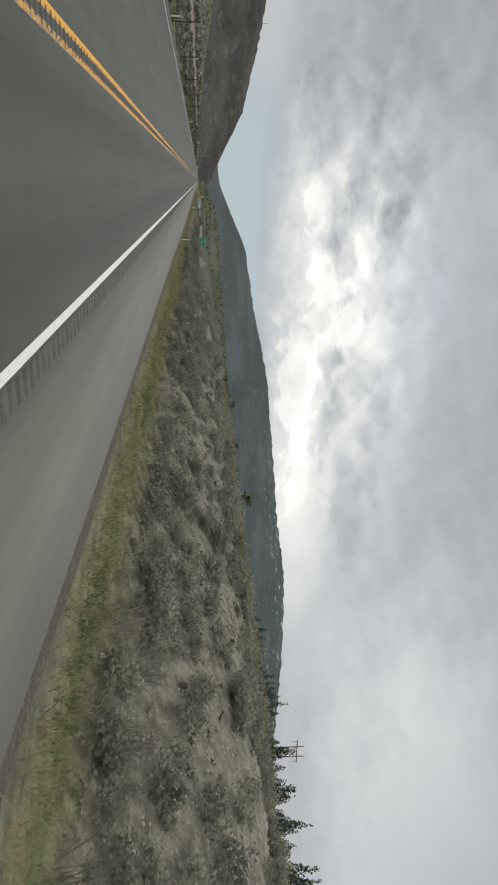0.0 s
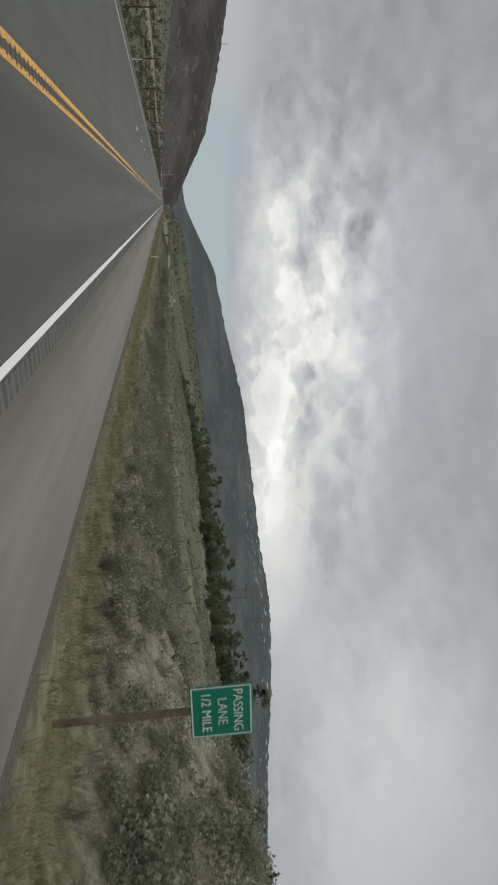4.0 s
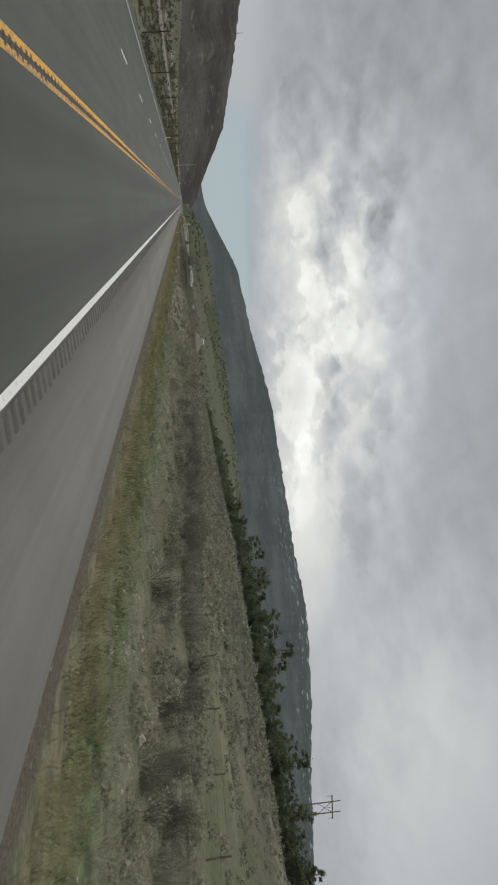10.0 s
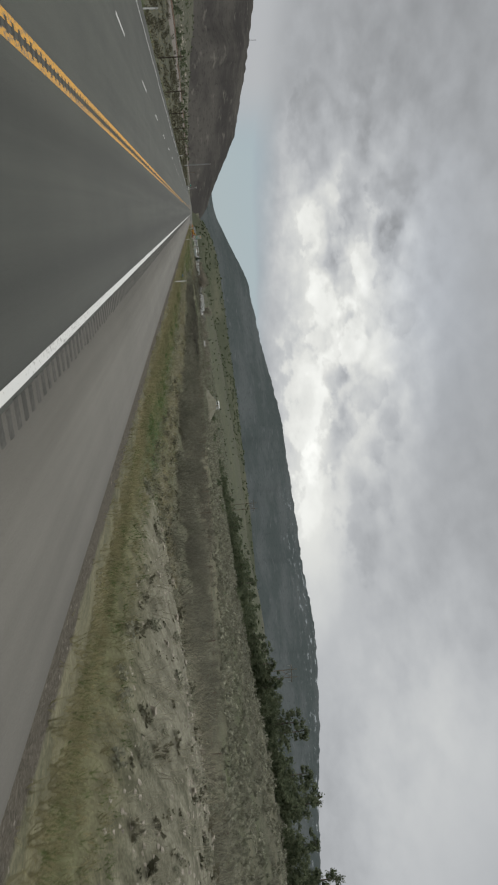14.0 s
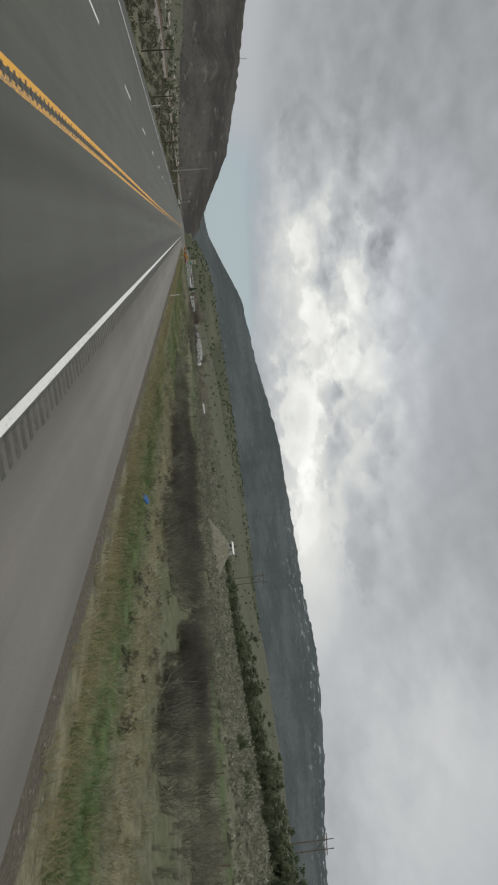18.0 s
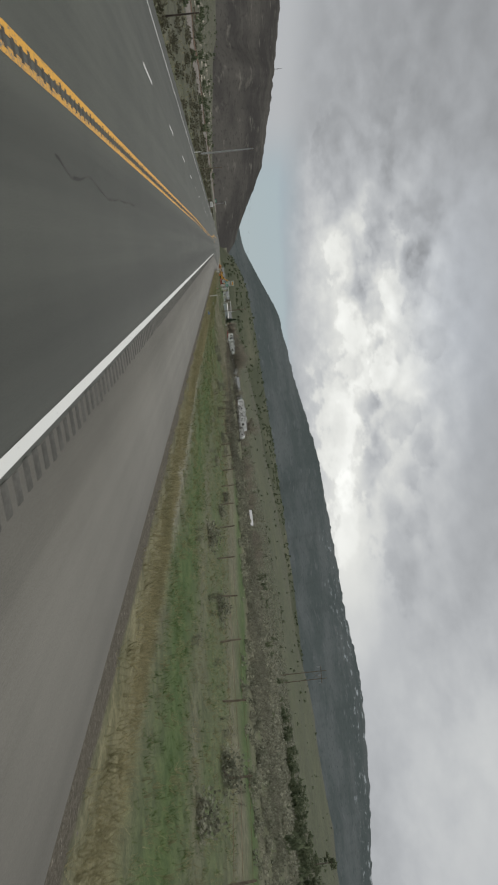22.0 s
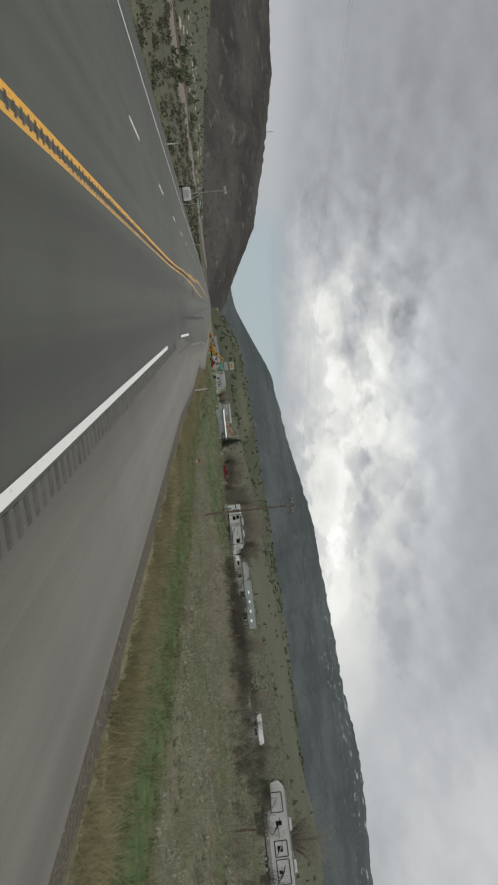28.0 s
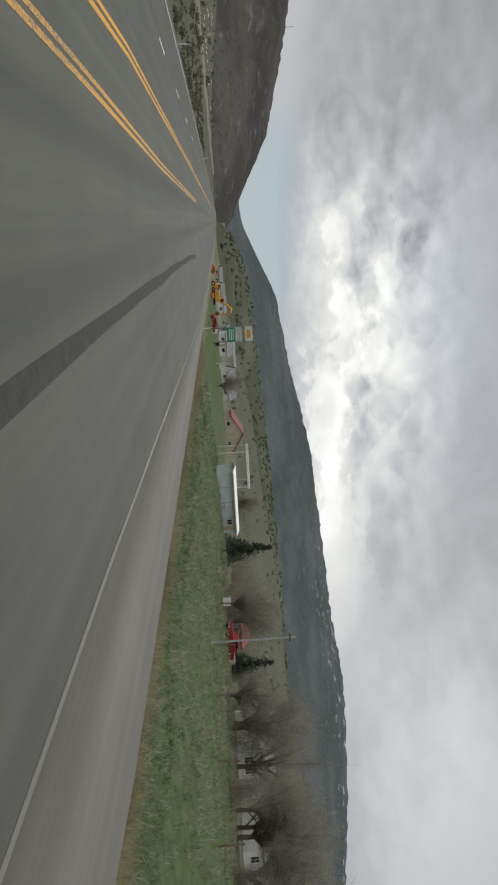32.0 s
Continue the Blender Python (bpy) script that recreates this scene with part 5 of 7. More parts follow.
def tube_disc(radius, high, hole=0.0):
    """A flat disc, or a ring when it has a hole."""
    bm = bmesh.new()
    ring = []
    for r, z in ((hole, 0), (radius, 0), (radius, high), (hole, high)):
        ring.append([bm.verts.new((r * math.cos(k * math.pi / 12), r * 0.72 * math.sin(k * math.pi / 12), z)) for k in range(24)] if r else [bm.verts.new((0, 0, z))] * 24)
    for i in range(4):
        for k in range(24):
            c = [ring[i][k], ring[i][(k + 1) % 24], ring[(i + 1) % 4][(k + 1) % 24], ring[(i + 1) % 4][k]]
            c = [v for n, v in enumerate(c) if v not in c[:n]]
            if len(c) > 2:
                bm.faces.new(c)
    return bm


post0 = thing("delineator_post", "slim white roadside delineator post with a reflector", "roadside post", on_land(6.0, 79.7), group="roadside delineators")
part("post", box_bm(-0.045, 0.045, -0.008, 0.008, -0.2, 1.08, 0.003), M["white"], post0)
part("reflector", box_bm(-0.04, 0.04, -0.016, -0.0085, 0.92, 1.04, 0.002), M["galv"], post0, "pale reflector plate")
for x0, y0 in [(6.3, 184.3), (5.9, 388), (5.8, 484.3), (6.0, 596), (6.7, 699.2), (10.9, 805), (-11.9, 60), (-11.9, 160), (-11.9, 266), (-11.7, 372.5), (-11.9, 488.5), (-12.2, 604.9), (-12.4, 700.5), (-12.6, 790.8), (-12.6, 890)]:
    copy_thing(post0, pose(*on_land(x0, y0), 0, rng.uniform(-2, 2), rng.uniform(-8, 8)))

sign = thing("passing_lane_sign", "square green guide sign with a white border on a wooden post", "road sign", on_land(8.1, 102.8))
top = 3.0 - sign.matrix_basis.translation.z
part("post", box_bm(-0.05, 0.05, 0.02, 0.12, -0.3, top - 0.1, 0.006), M["wood"], sign, "weathered wooden post")
part("panel", box_bm(-0.54, 0.54, -0.004, 0.016, top - 1.08, top, 0.003), M["green_sign"], sign, "green reflective panel")
for nm, b in (("top", (-0.52, 0.52, top - 0.045, top - 0.02)), ("bottom", (-0.52, 0.52, top - 1.06, top - 1.035)), ("side", (-0.52, -0.495, top - 1.035, top - 0.045)), ("side", (0.495, 0.52, top - 1.035, top - 0.045))):
    part("border", box_bm(b[0], b[1], -0.008, -0.0045, b[2], b[3]), M["white"], sign, "white border line")
for words, dz in (("PASSING", 0.26), ("LANE", 0.53), ("1/2 MILE", 0.81)):
    text_part(words, 0.235, M["white"], sign, (0, -0.007, top - dz))

d = thing("warning_sign", "diamond road sign seen from its bare aluminium back", "road sign", on_land(-11.8, 244.1))
part("post", box_bm(-0.04, 0.04, -0.04, 0.04, -0.3, 2.7, 0.006), M["wood"], d, "wooden post")
part("panel", turned_bm(box_bm(-0.42, 0.42, 0.042, 0.052, -0.42, 0.42, 0.002), Matrix.Translation((0, 0, 2.05)) @ Matrix.Rotation(radians(45), 4, "Y")), M["galv"], d, "bare metal back of the panel")
part("brace", box_bm(-0.5, 0.5, 0.02, 0.0415, 2.02, 2.08), M["galv"], d)

m = thing("marker_post", "dark steel marker post with a white top", "roadside post", on_land(6.1, 318.6))
part("post", box_bm(-0.03, 0.03, -0.03, 0.03, -0.2, 1.05, 0.004), M["rust"], m)
part("cap", box_bm(-0.055, 0.055, -0.04, -0.031, 0.85, 1.13, 0.003), M["white"], m, "white plate at the top")
m = thing("orange_stake", "thin orange utility marker stake in the gravel", "marker", on_land(7.7, 318.8))
part("stake", box_bm(-0.035, 0.035, -0.01, 0.01, -0.2, 0.85, 0.003), M["orange"], m)
part("tip", box_bm(-0.038, 0.038, -0.013, 0.013, 0.85, 0.95, 0.003), M["white"], m, "pale tip")
m = thing("oval_plate", "white oval plate with a rim lying in the grass", "plate", on_land(9.9, 633.2, -0.10))
part("disc", turned_bm(tube_disc(0.22, 0.015), Matrix.Rotation(radians(8), 4, "Y")), M["offwhite"], m)
part("rim", turned_bm(tube_disc(0.24, 0.03, 0.2), Matrix.Rotation(radians(8), 4, "Y")), M["white"], m, "raised white rim")
m = thing("small_flag", "small red and white marker flag in the grass", "marker", on_land(10.6, 690.5))
part("stake", box_bm(-0.01, 0.01, 0, 0.02, -0.1, 0.55), M["galv"], m)
part("flag", box_bm(-0.10, 0.12, -0.012, -0.004, 0.40, 0.56, 0.002), M["red"], m, "faded red flag")
part("stripe", box_bm(-0.10, 0.12, -0.012, -0.004, 0.30, 0.398, 0.002), M["white"], m, "white stripe")

for x0, y0 in ((9.9, 440.8), (6.9, 583.0)):
    lit = thing("blue_scrap", "crumpled blue plastic scrap in the verge grass", "litter", on_land(x0, y0, -0.12), 30)
    part("sheet", prism_bm([(-0.16, 0), (-0.05, 0.13), (0.04, 0.05), (0.15, 0.17), (0.19, 0.12), (0.06, 0.0), (-0.04, 0.07), (-0.13, -0.03)], -0.12, 0.14, 0.008), M["blue"], lit)


def rock(place, size, seed, name="boulder", label="pale angular boulder in the brush", group=""):
    bm = bmesh.new()
    bmesh.ops.create_icosphere(bm, subdivisions=2, radius=1)
    rg = random.Random(seed)
    off = Vector((rg.uniform(0, 50), rg.uniform(0, 50), 0))
    for v in bm.verts:
        v.co *= 0.75 + 0.6 * noise.noise(v.co * 1.3 + off)
        v.co.z *= 0.7
        v.co *= size
    me = bpy.data.meshes.new(name)
    bm.to_mesh(me)
    bm.free()
    me.materials.append(M["stone"])
    ob = new(name, me)
    ob.matrix_basis = pose(place[0], place[1], place[2] + size * 0.3, 0, 0, rg.uniform(0, 360))
    return tagged(ob, label, "rock", group)


rock(on_land(18.5, 186.0), 0.62, 1)
proto = [rock(on_land(11.5 + s, 230 + 9 * s), 0.22, 5 + s, "stone", "pale loose stone on the bank", "loose stones") for s in range(4)]
x, y = join(area(0.05, 10, 14, 0, 120, 0, 1), area(0.03, 9.8, 13.5, 215, 300, 0, 1), area(0.10, 10, 19, 297, 350, 0, 1), area(0.05, 9.5, 14, 395, 425, 0, 1))
for i in range(len(x)):
    copy_thing(proto[i % 4], pose(*on_land(x[i], y[i], -0.02), 0, 0, rng.uniform(0, 360)) @ Matrix.Diagonal((*rng.uniform(0.35, 0.95, 3), 1)))
n = 42000
x, y = 4.98 + 1.15 * rng.uniform(0, 1, n) ** 1.3, rng.uniform(-5, 790, n)
peb = [(np.array([[-1, -1, 0], [1, -1, 0], [1, 1, 0], [-1, 1, 0], [-.5, -.6, .9], [.6, -.4, .8], [.5, .6, 1.0], [-.6, .5, .7]]) * 0.5, np.array([[0, 1, 5, 4], [1, 2, 6, 5], [2, 3, 7, 6], [3, 0, 4, 7], [4, 5, 6, 7]]))]
scatter("gravel", "loose grey gravel along the asphalt's edge", "gravel", peb, x + e(y), y, 0.022 + 0.06 * rng.uniform(0, 1, n) ** 2, M["gravel_stone"])
x, y = join(area(9.0, 11, 24, 0, 125, 0.5, 61, 3), area(2.0, 9.8, 13.5, 215, 300, 0.6, 62, 4), area(7.0, 9.8, 19, 297, 352, 0.6, 63, 4))
scatter("small_stones", "small pale stones strewn over the sandy bank", "stones", peb, x, y, rng.uniform(0.03, 0.13, len(x)), M["stone"])
x, y = area(0.004, -150, -70, 0, 1300, 0.9, 64, 25)
scatter("pale_outcrops", "pale rocky outcrops at the foot of the scrub hill", "rocks", peb, x, y, rng.uniform(0.6, 2.6, len(x)), M["stone"], rng.uniform(0.4, 1.2, len(x)))

# fence
def fence_x(y):
    return np.interp(y, [120, 220, 330, 450, 560, 620, 680, 760, 800], [28, 29.5, 30, 27, 22, 23.5, 25.7, 27, 27.5])


fence = thing("wire_fence", "old wire fence on weathered wooden posts", "fence")
fp = None
ys = np.arange(122, 780, 5.2)
tops = []
for k, y0 in enumerate(ys):
    x0 = float(fence_x(y0))
    base = on_land(x0, y0, 0.1)
    if fp is None:
        v, f = tapered([(0, 0, 0), (0.01, 0, 0.7), (0, 0.01, 1.35)], [0.065, 0.06, 0.05], 7)
        fp = mesh_np("post", v, f)
        fp.materials.append(M["wood"])
    p = new("post", fp)
    p.parent = fence
    p.matrix_basis = pose(*base, rng.uniform(-5, 5), rng.uniform(-5, 5), rng.uniform(0, 360))
    tops.append(np.array(base))
tops = np.array(tops)
for hgt in (0.45, 0.8, 1.2):
    part("wire", tapered(tops + np.array([0, 0, hgt]), np.full(len(tops), 0.006), 4), M["rust"], fence, "rusty strand of wire")


# power lines
def pole(x0, y0, tall, label, arm=1.1, radius=0.13, mat="wood", drop=0.1, insul=True, turn=0, arms=1):
    p = thing("utility_pole", label, "utility pole", on_land(x0, y0, drop), turn, "power line poles")
    part("shaft", tapered([(0, 0, -0.4), (0, 0, tall * 0.5), (0, 0, tall)], [radius, radius * 0.85, radius * 0.65], 10), M[mat], p)
    for a in range(arms):
        z = tall - 0.35 - 0.6 * a
        part("crossarm", box_bm(-arm, arm, -0.05, 0.05, z - 0.06, z + 0.06, 0.008), M["wood"], p)
        if insul:
            for s in (-0.9, -0.45, 0.45, 0.9):
                part("insulator", tapered([(s * arm, 0, z + 0.06), (s * arm, 0, z + 0.13), (s * arm, 0, z + 0.22)], [0.03, 0.055, 0.03], 8), M["grey"], p)
    return p


right_pole = pole(17.5, 700, 8.0, "tall weathered power pole with a crossarm and looped leads", 0.65, 0.11, "wood", turn=0)
for s in (-1, 1):
    part("jumper", tapered([(s * 0.6, 0, 7.7), (s * 0.72, 0, 7.5), (s * 0.74, 0, 7.2), (s * 0.62, 0, 6.95), (s * 0.35, 0, 6.8), (0, 0, 6.8)], [0.010] * 6, 5), M["dark"], right_pole, "black looped lead")
left_pole = pole(-21.6, 683, 13.2, "tall grey power pole beside the far lane", 0.5, 0.2, "galv", insul=False)
p = pole(-18.2, 683.5, 5.4, "short brown pole beside the tall one", 0.3, 0.10, "wood", insul=False)
for k, y0 in enumerate(np.arange(44.4, 580, 25.0)):
    pole(-18, float(y0), 3.3, "short dark telegraph pole beside the railway", 0.45, 0.085, "dark_wood", insul=False)
span = thing("overhead_wires", "thin dark wires strung over the road", "wires")
for s in (-0.58, 0.58):
    a, b = np.array([17.5 + s, 700, 7.75]), np.array([-21.6 + s * 0.6, 683, 12.4])
    t = np.linspace(0, 1, 14)[:, None]
    part("wire", tapered(a * (1 - t) + b * t - np.array([0, 0, 1]) * (np.sin(np.pi * t) * 0.6), np.full(14, 0.0026), 4), M["dark"], span)
    b = np.array([60 + s, 735, 12.0])
    part("wire", tapered(a * (1 - t) + b * t - np.array([0, 0, 1]) * (np.sin(np.pi * t) * 0.6), np.full(14, 0.0026), 4), M["dark"], span)
lane_wires = thing("telegraph_wires", "dark wires along the row of telegraph poles", "wires")
yy = np.arange(44.4, 580, 25.0)
for s in (-0.4, 0.4):
    pts = []
    for y0, y1 in zip(yy[:-1], yy[1:]):
        z0, z1 = on_land(-18, float(y0))[2] + 3.05, on_land(-18, float(y1))[2] + 3.05
        for t in np.linspace(0, 1, 7)[:-1]:
            pts.append((-18 + s, y0 + (y1 - y0) * t, z0 + (z1 - z0) * t - 0.3 * math.sin(math.pi * t)))
    part("wire", tapered(pts, np.full(len(pts), 0.006), 4), M["dark"], lane_wires)


def h_frame(x0, y0, top_z):
    base = on_land(x0, y0, 0.3)
    tall = top_z - base[2]
    p = thing("transmission_tower", "wooden H-frame power line tower on the rise", "power tower", base, group="H-frame towers")
    for s in (-2.4, 2.4):
        part("pole", tapered([(s, 0, -0.5), (s, 0, tall * 0.5), (s, 0, tall)], [0.26, 0.22, 0.16], 8), M["wood"], p)
    part("crossarm", box_bm(-5.4, 5.4, -0.14, 0.14, tall - 3.0, tall - 2.65, 0.02), M["wood"], p)
    for a, b in (((-2.4, 0, tall - 3), (2.4, 0, tall - 8)), ((2.4, 0, tall - 3), (-2.4, 0, tall - 8))):
        part("brace", rod(a, b, 0.09), M["wood"], p)
    for s in (-5.0, 0, 5.0):
        part("insulator", tapered([(s, 0, tall - 3.0), (s, 0, tall - 3.8), (s, 0, tall - 4.6)], [0.09, 0.11, 0.09], 6), M["grey"], p)


for spec in ((204, 198, 40), (198, 407, 36.7), (228, 615, 36), (225, 820, 34)):
    h_frame(*spec)

# the railway on the far side
rail = thing("railway", "single railway track on a low ballast bank", "railway")
yy = np.arange(-100, 1500, 12.0)
zz = land(np.full_like(yy, -46.0), yy)
prof = np.array([[-3.4, -0.3], [-1.7, 0.75], [1.7, 0.75], [3.4, -0.3]])
v = np.zeros((len(yy), 4, 3))
v[:, :, 0], v[:, :, 1], v[:, :, 2] = -46 + prof[None, :, 0], yy[:, None], zz[:, None] + prof[None, :, 1]
part("ballast_bank", (v.reshape(-1, 3), grid_faces(len(yy), 4)), M["ballast"], rail, "grey-brown ballast")
for s in (-0.72, 0.72):
    part("rail", tapered(np.stack([np.full_like(yy, -46 + s), yy, zz + 0.92], -1), np.full(len(yy), 0.085), 5), M["rust"], rail, "rusty steel rail")
n = 2000
tie = [(np.array([[-1.25, -.12, 0], [1.25, -.12, 0], [1.25, .12, 0], [-1.25, .12, 0], [-1.25, -.12, .16], [1.25, -.12, .16], [1.25, .12, .16], [-1.25, .12, .16]]), np.array([[0, 1, 5, 4], [1, 2, 6, 5], [2, 3, 7, 6], [3, 0, 4, 7], [4, 5, 6, 7]]))]
ty = np.arange(-50, 1150, 0.6)
keep_state = rng.bit_generator.state
v0, f0 = tie[0]
vv = v0[None] + np.stack([np.full_like(ty, -46.0), ty, np.interp(ty, yy, zz) + 0.74], -1)[:, None]
tagged(part("sleeper_row", (vv.reshape(-1, 3), (f0[None] + (np.arange(len(ty)) * 8)[:, None, None]).reshape(-1, 4)), M["wood"], rail, "dark timber sleepers"), kind="stuff")

# light trailer on the far shoulder
lt = thing("light_trailer", "white mobile lamp trailer with a raised mast", "trailer", (-12.3, 724, float(land(np.array([-12.3]), np.array([724.0]))[0])), 8)
part("box", box_bm(-0.7, 0.7, -0.55, 0.55, 0.42, 1.25, 0.06, 2), M["white"], lt, "white generator box")
part("door", box_bm(-0.4, 0.4, -0.575, -0.552, 0.55, 1.12, 0.008), M["offwhite"], lt)
part("chassis", box_bm(-0.85, 0.85, -0.6, 0.6, 0.32, 0.415, 0.01), M["dark"], lt, "black steel chassis")
for sx in (-0.82, 0.82):
    bm = bmesh.new()
    bmesh.ops.create_cone(bm, cap_ends=True, segments=20, radius1=0.32, radius2=0.32, depth=0.2, matrix=Matrix.Translation((sx, 0, 0.32)) @ Matrix.Rotation(radians(90), 4, "Y"))
    w = part("wheel", bm, M["dark"], lt, "black tyre")
    bm = bmesh.new()
    bmesh.ops.create_cone(bm, cap_ends=True, segments=16, radius1=0.17, radius2=0.15, depth=0.22, matrix=Matrix.Translation((sx, 0, 0.32)) @ Matrix.Rotation(radians(90), 4, "Y"))
    part("rim", bm, M["galv"], w, "steel rim")
part("mast", tapered([(0, 0, 1.2), (0, 0, 3.2), (0, 0, 5.1)], [0.06, 0.05, 0.035], 10), M["galv"], lt, "telescopic steel mast")
part("stay", rod((0.6, 0, 1.25), (0, 0, 2.5), 0.025), M["galv"], lt)
part("drawbar", rod((0, -0.6, 0.4), (0, -1.7, 0.4), 0.04), M["dark"], lt)
part("jack", rod((0, -1.6, 0.0), (0, -1.6, 0.5), 0.035), M["galv"], lt)
for s in (-0.22, 0.22):
    lamp = part("lamp_head", box_bm(s - 0.17, s + 0.17, -0.1, 0.08, 5.0, 5.26, 0.03), M["white"], lt, "white floodlight head")
    part("lens", box_bm(s - 0.13, s + 0.13, -0.115, -0.102, 5.03, 5.22, 0.004), M["galv"], lamp)

g = thing("street_name_sign", "small green street name sign on a thin pole", "road sign", on_land(-14.6, 748))
part("pole", rod((0, 0, -0.2), (0, 0, 2.9), 0.04), M["galv"], g)
part("panel", box_bm(-0.5, 0.5, -0.06, -0.042, 2.35, 2.75, 0.004), M["green_sign"], g)
part("writing_bar", box_bm(-0.36, 0.36, -0.067, -0.061, 2.48, 2.60), M["white"], g, "unreadable white writing")

# scraps of torn tyre on the lane
for x0, y0, k, turn in ((-1.52, 719.8, 1.0, 35), (-1.80, 695.2, 0.45, 80)):
    sh = thing("tyre_scrap", "torn black scrap of tyre tread on the lane", "tyre scrap", (x0, y0, 0.0), turn)
    part("tread", turned_bm(prism_bm([(-0.26, 0.0), (-0.2, 0.05), (-0.05, 0.09), (0.12, 0.07), (0.24, 0.02), (0.22, 0.0), (0.1, 0.035), (-0.04, 0.055), (-0.18, 0.02)], -0.07, 0.08, 0.004), Matrix.Scale(k, 4)), M["dark"], sh)
    part("cord", tapered(np.array([(0.2, 0.02, 0.02), (0.34, 0.06, 0.012), (0.46, 0.03, 0.01), (0.52, 0.07, 0.008)]) * k, np.array([0.018, 0.012, 0.009, 0.005]) * k, 5), M["dark"], sh, "frayed black cord")
    part("flap", turned_bm(prism_bm([(-0.1, 0.05), (0.02, 0.12), (0.08, 0.10), (0.0, 0.04)], 0.06, 0.16, 0.003), Matrix.Scale(k, 4)), M["dark"], sh)
# dark worn band where the lane used to run, and tar-sealed cracks
qy = np.arange(688, 790, 1.0)
qc = np.interp(qy, [688, 700, 719, 724, 745, 774, 790], [0.7, 0.95, 1.25, 1.4, 1.65, 2.2, 2.8]) + (fbm(qy / 6, qy * 0 + 2, 2, 4) - 0.5) * 0.15
qw = 0.12 + 0.07 * fbm(qy / 4, qy * 0 + 1, 2, 6)
qw = qw * np.clip((qy - 687) / 18, 0.05, 1)
v = np.stack([np.stack([qc - qw, qy, np.full_like(qy, 0.004)], -1), np.stack([qc + qw, qy, np.full_like(qy, 0.004)], -1)], 1)
tagged(solid("worn_band", v.reshape(-1, 3), grid_faces(len(qy), 2), M["worn_band"]), "dark worn band across the lane's asphalt", "road wear", kind="structure")
for nm, pts in (("crack_seal", [(-1.25, 516.8), (-1.0, 517.6), (-1.15, 519.0), (-0.95, 521.0), (-1.1, 525.0)]), ("crack_seal", [(-1.0, 674.2), (-0.85, 675.3), (-0.95, 676.8)]), ("crack_seal", [(1.6, 681), (2.2, 697), (3.1, 711)]), ("crack_seal", [(2.9, 712), (2.9, 719), (3.0, 724), (3.4, 728), (4.0, 734)]), ("crack_seal", [(2.4, 680), (2.6, 692), (3.1, 705)])):
    px, py = np.array(pts).T
    q = np.arange(py[0], py[-1], 0.12)
    c = np.interp(q, py, px) + (fbm(q / 0.9, q * 0 + px[0] * 3, 4, 8) - 0.5) * 0.17
    w = 0.004 + 0.026 * fbm(q / 0.5, q * 0 + 7, 2, 5)
    v = np.stack([np.stack([c - w, q, np.full_like(q, 0.005)], -1), np.stack([c + w, q, np.full_like(q, 0.005)], -1)], 1)
    tagged(solid(nm, v.reshape(-1, 3), grid_faces(len(q), 2), M["seal"]), "dark tar-sealed crack in the asphalt", "crack seal", kind="structure")


# ---- the hamlet at the end of the straight ----
def window(parent, x0, x1, z0, z1, y, frame="white", deep=0.05, bars_n=0):
    """A window on a wall that faces -y: a pane with four frame bars."""
    w = part("window", box_bm(x0, x1, y - 0.012, y - 0.004, z0, z1), M["glass"], parent, "dark window pane")
    t = max(0.03, (x1 - x0) * 0.06)
    for a in ((x0 - t, x1 + t, z1, z1 + t), (x0 - t, x1 + t, z0 - t, z0), (x0 - t, x0, z0, z1), (x1, x1 + t, z0, z1)):
        part("frame", box_bm(a[0], a[1], y - deep, y - 0.003, a[2], a[3], 0.004), M[frame], w)
    for k in range(bars_n):
        c = x0 + (x1 - x0) * (k + 1) / (bars_n + 1)
        part("glazing_bar", box_bm(c - 0.015, c + 0.015, y - deep * 0.7, y - 0.013, z0, z1), M[frame], w)
    return w


def wheel(parent, x, y, r, wide=0.16):
    bm = bmesh.new()
    bmesh.ops.create_cone(bm, cap_ends=True, segments=22, radius1=r, radius2=r, depth=wide, matrix=Matrix.Translation((x, y, r)) @ Matrix.Rotation(radians(90), 4, "X"))
    bmesh.ops.bevel(bm, geom=[e0 for e0 in bm.edges if abs(e0.verts[0].co.y - e0.verts[1].co.y) < 1e-4], offset=r * 0.1, segments=2, affect="EDGES")
    w = part("wheel", bm, M["dark"], parent, "black tyre")
    bm = bmesh.new()
    bmesh.ops.create_cone(bm, cap_ends=True, segments=16, radius1=r * 0.55, radius2=r * 0.5, depth=wide * 1.1, matrix=Matrix.Translation((x, y, r)) @ Matrix.Rotation(radians(90), 4, "X"))
    part("rim", bm, M["galv"], w, "steel rim")


def swoosh(parent, x0, z0, x1, z1, bow, thick, y, mat):
    """A curved decal that swells in the middle."""
    bm = bmesh.new()
    t = np.linspace(0, 1, 14)
    c = np.stack([x0 + (x1 - x0) * t, z0 + (z1 - z0) * t + bow * np.sin(np.pi * t)], -1)
    w = thick * np.sin(np.pi * np.clip(t * 0.96 + 0.02, 0, 1)) * 0.5
    lo = [bm.verts.new((a, y, b - k)) for (a, b), k in zip(c, w)]
    hi = [bm.verts.new((a, y, b + k)) for (a, b), k in zip(c, w)]
    for i in range(13):
        bm.faces.new((lo[i], lo[i + 1], hi[i + 1], hi[i]))
    part("stripe", bm, M[mat], parent, "dark curved stripe")


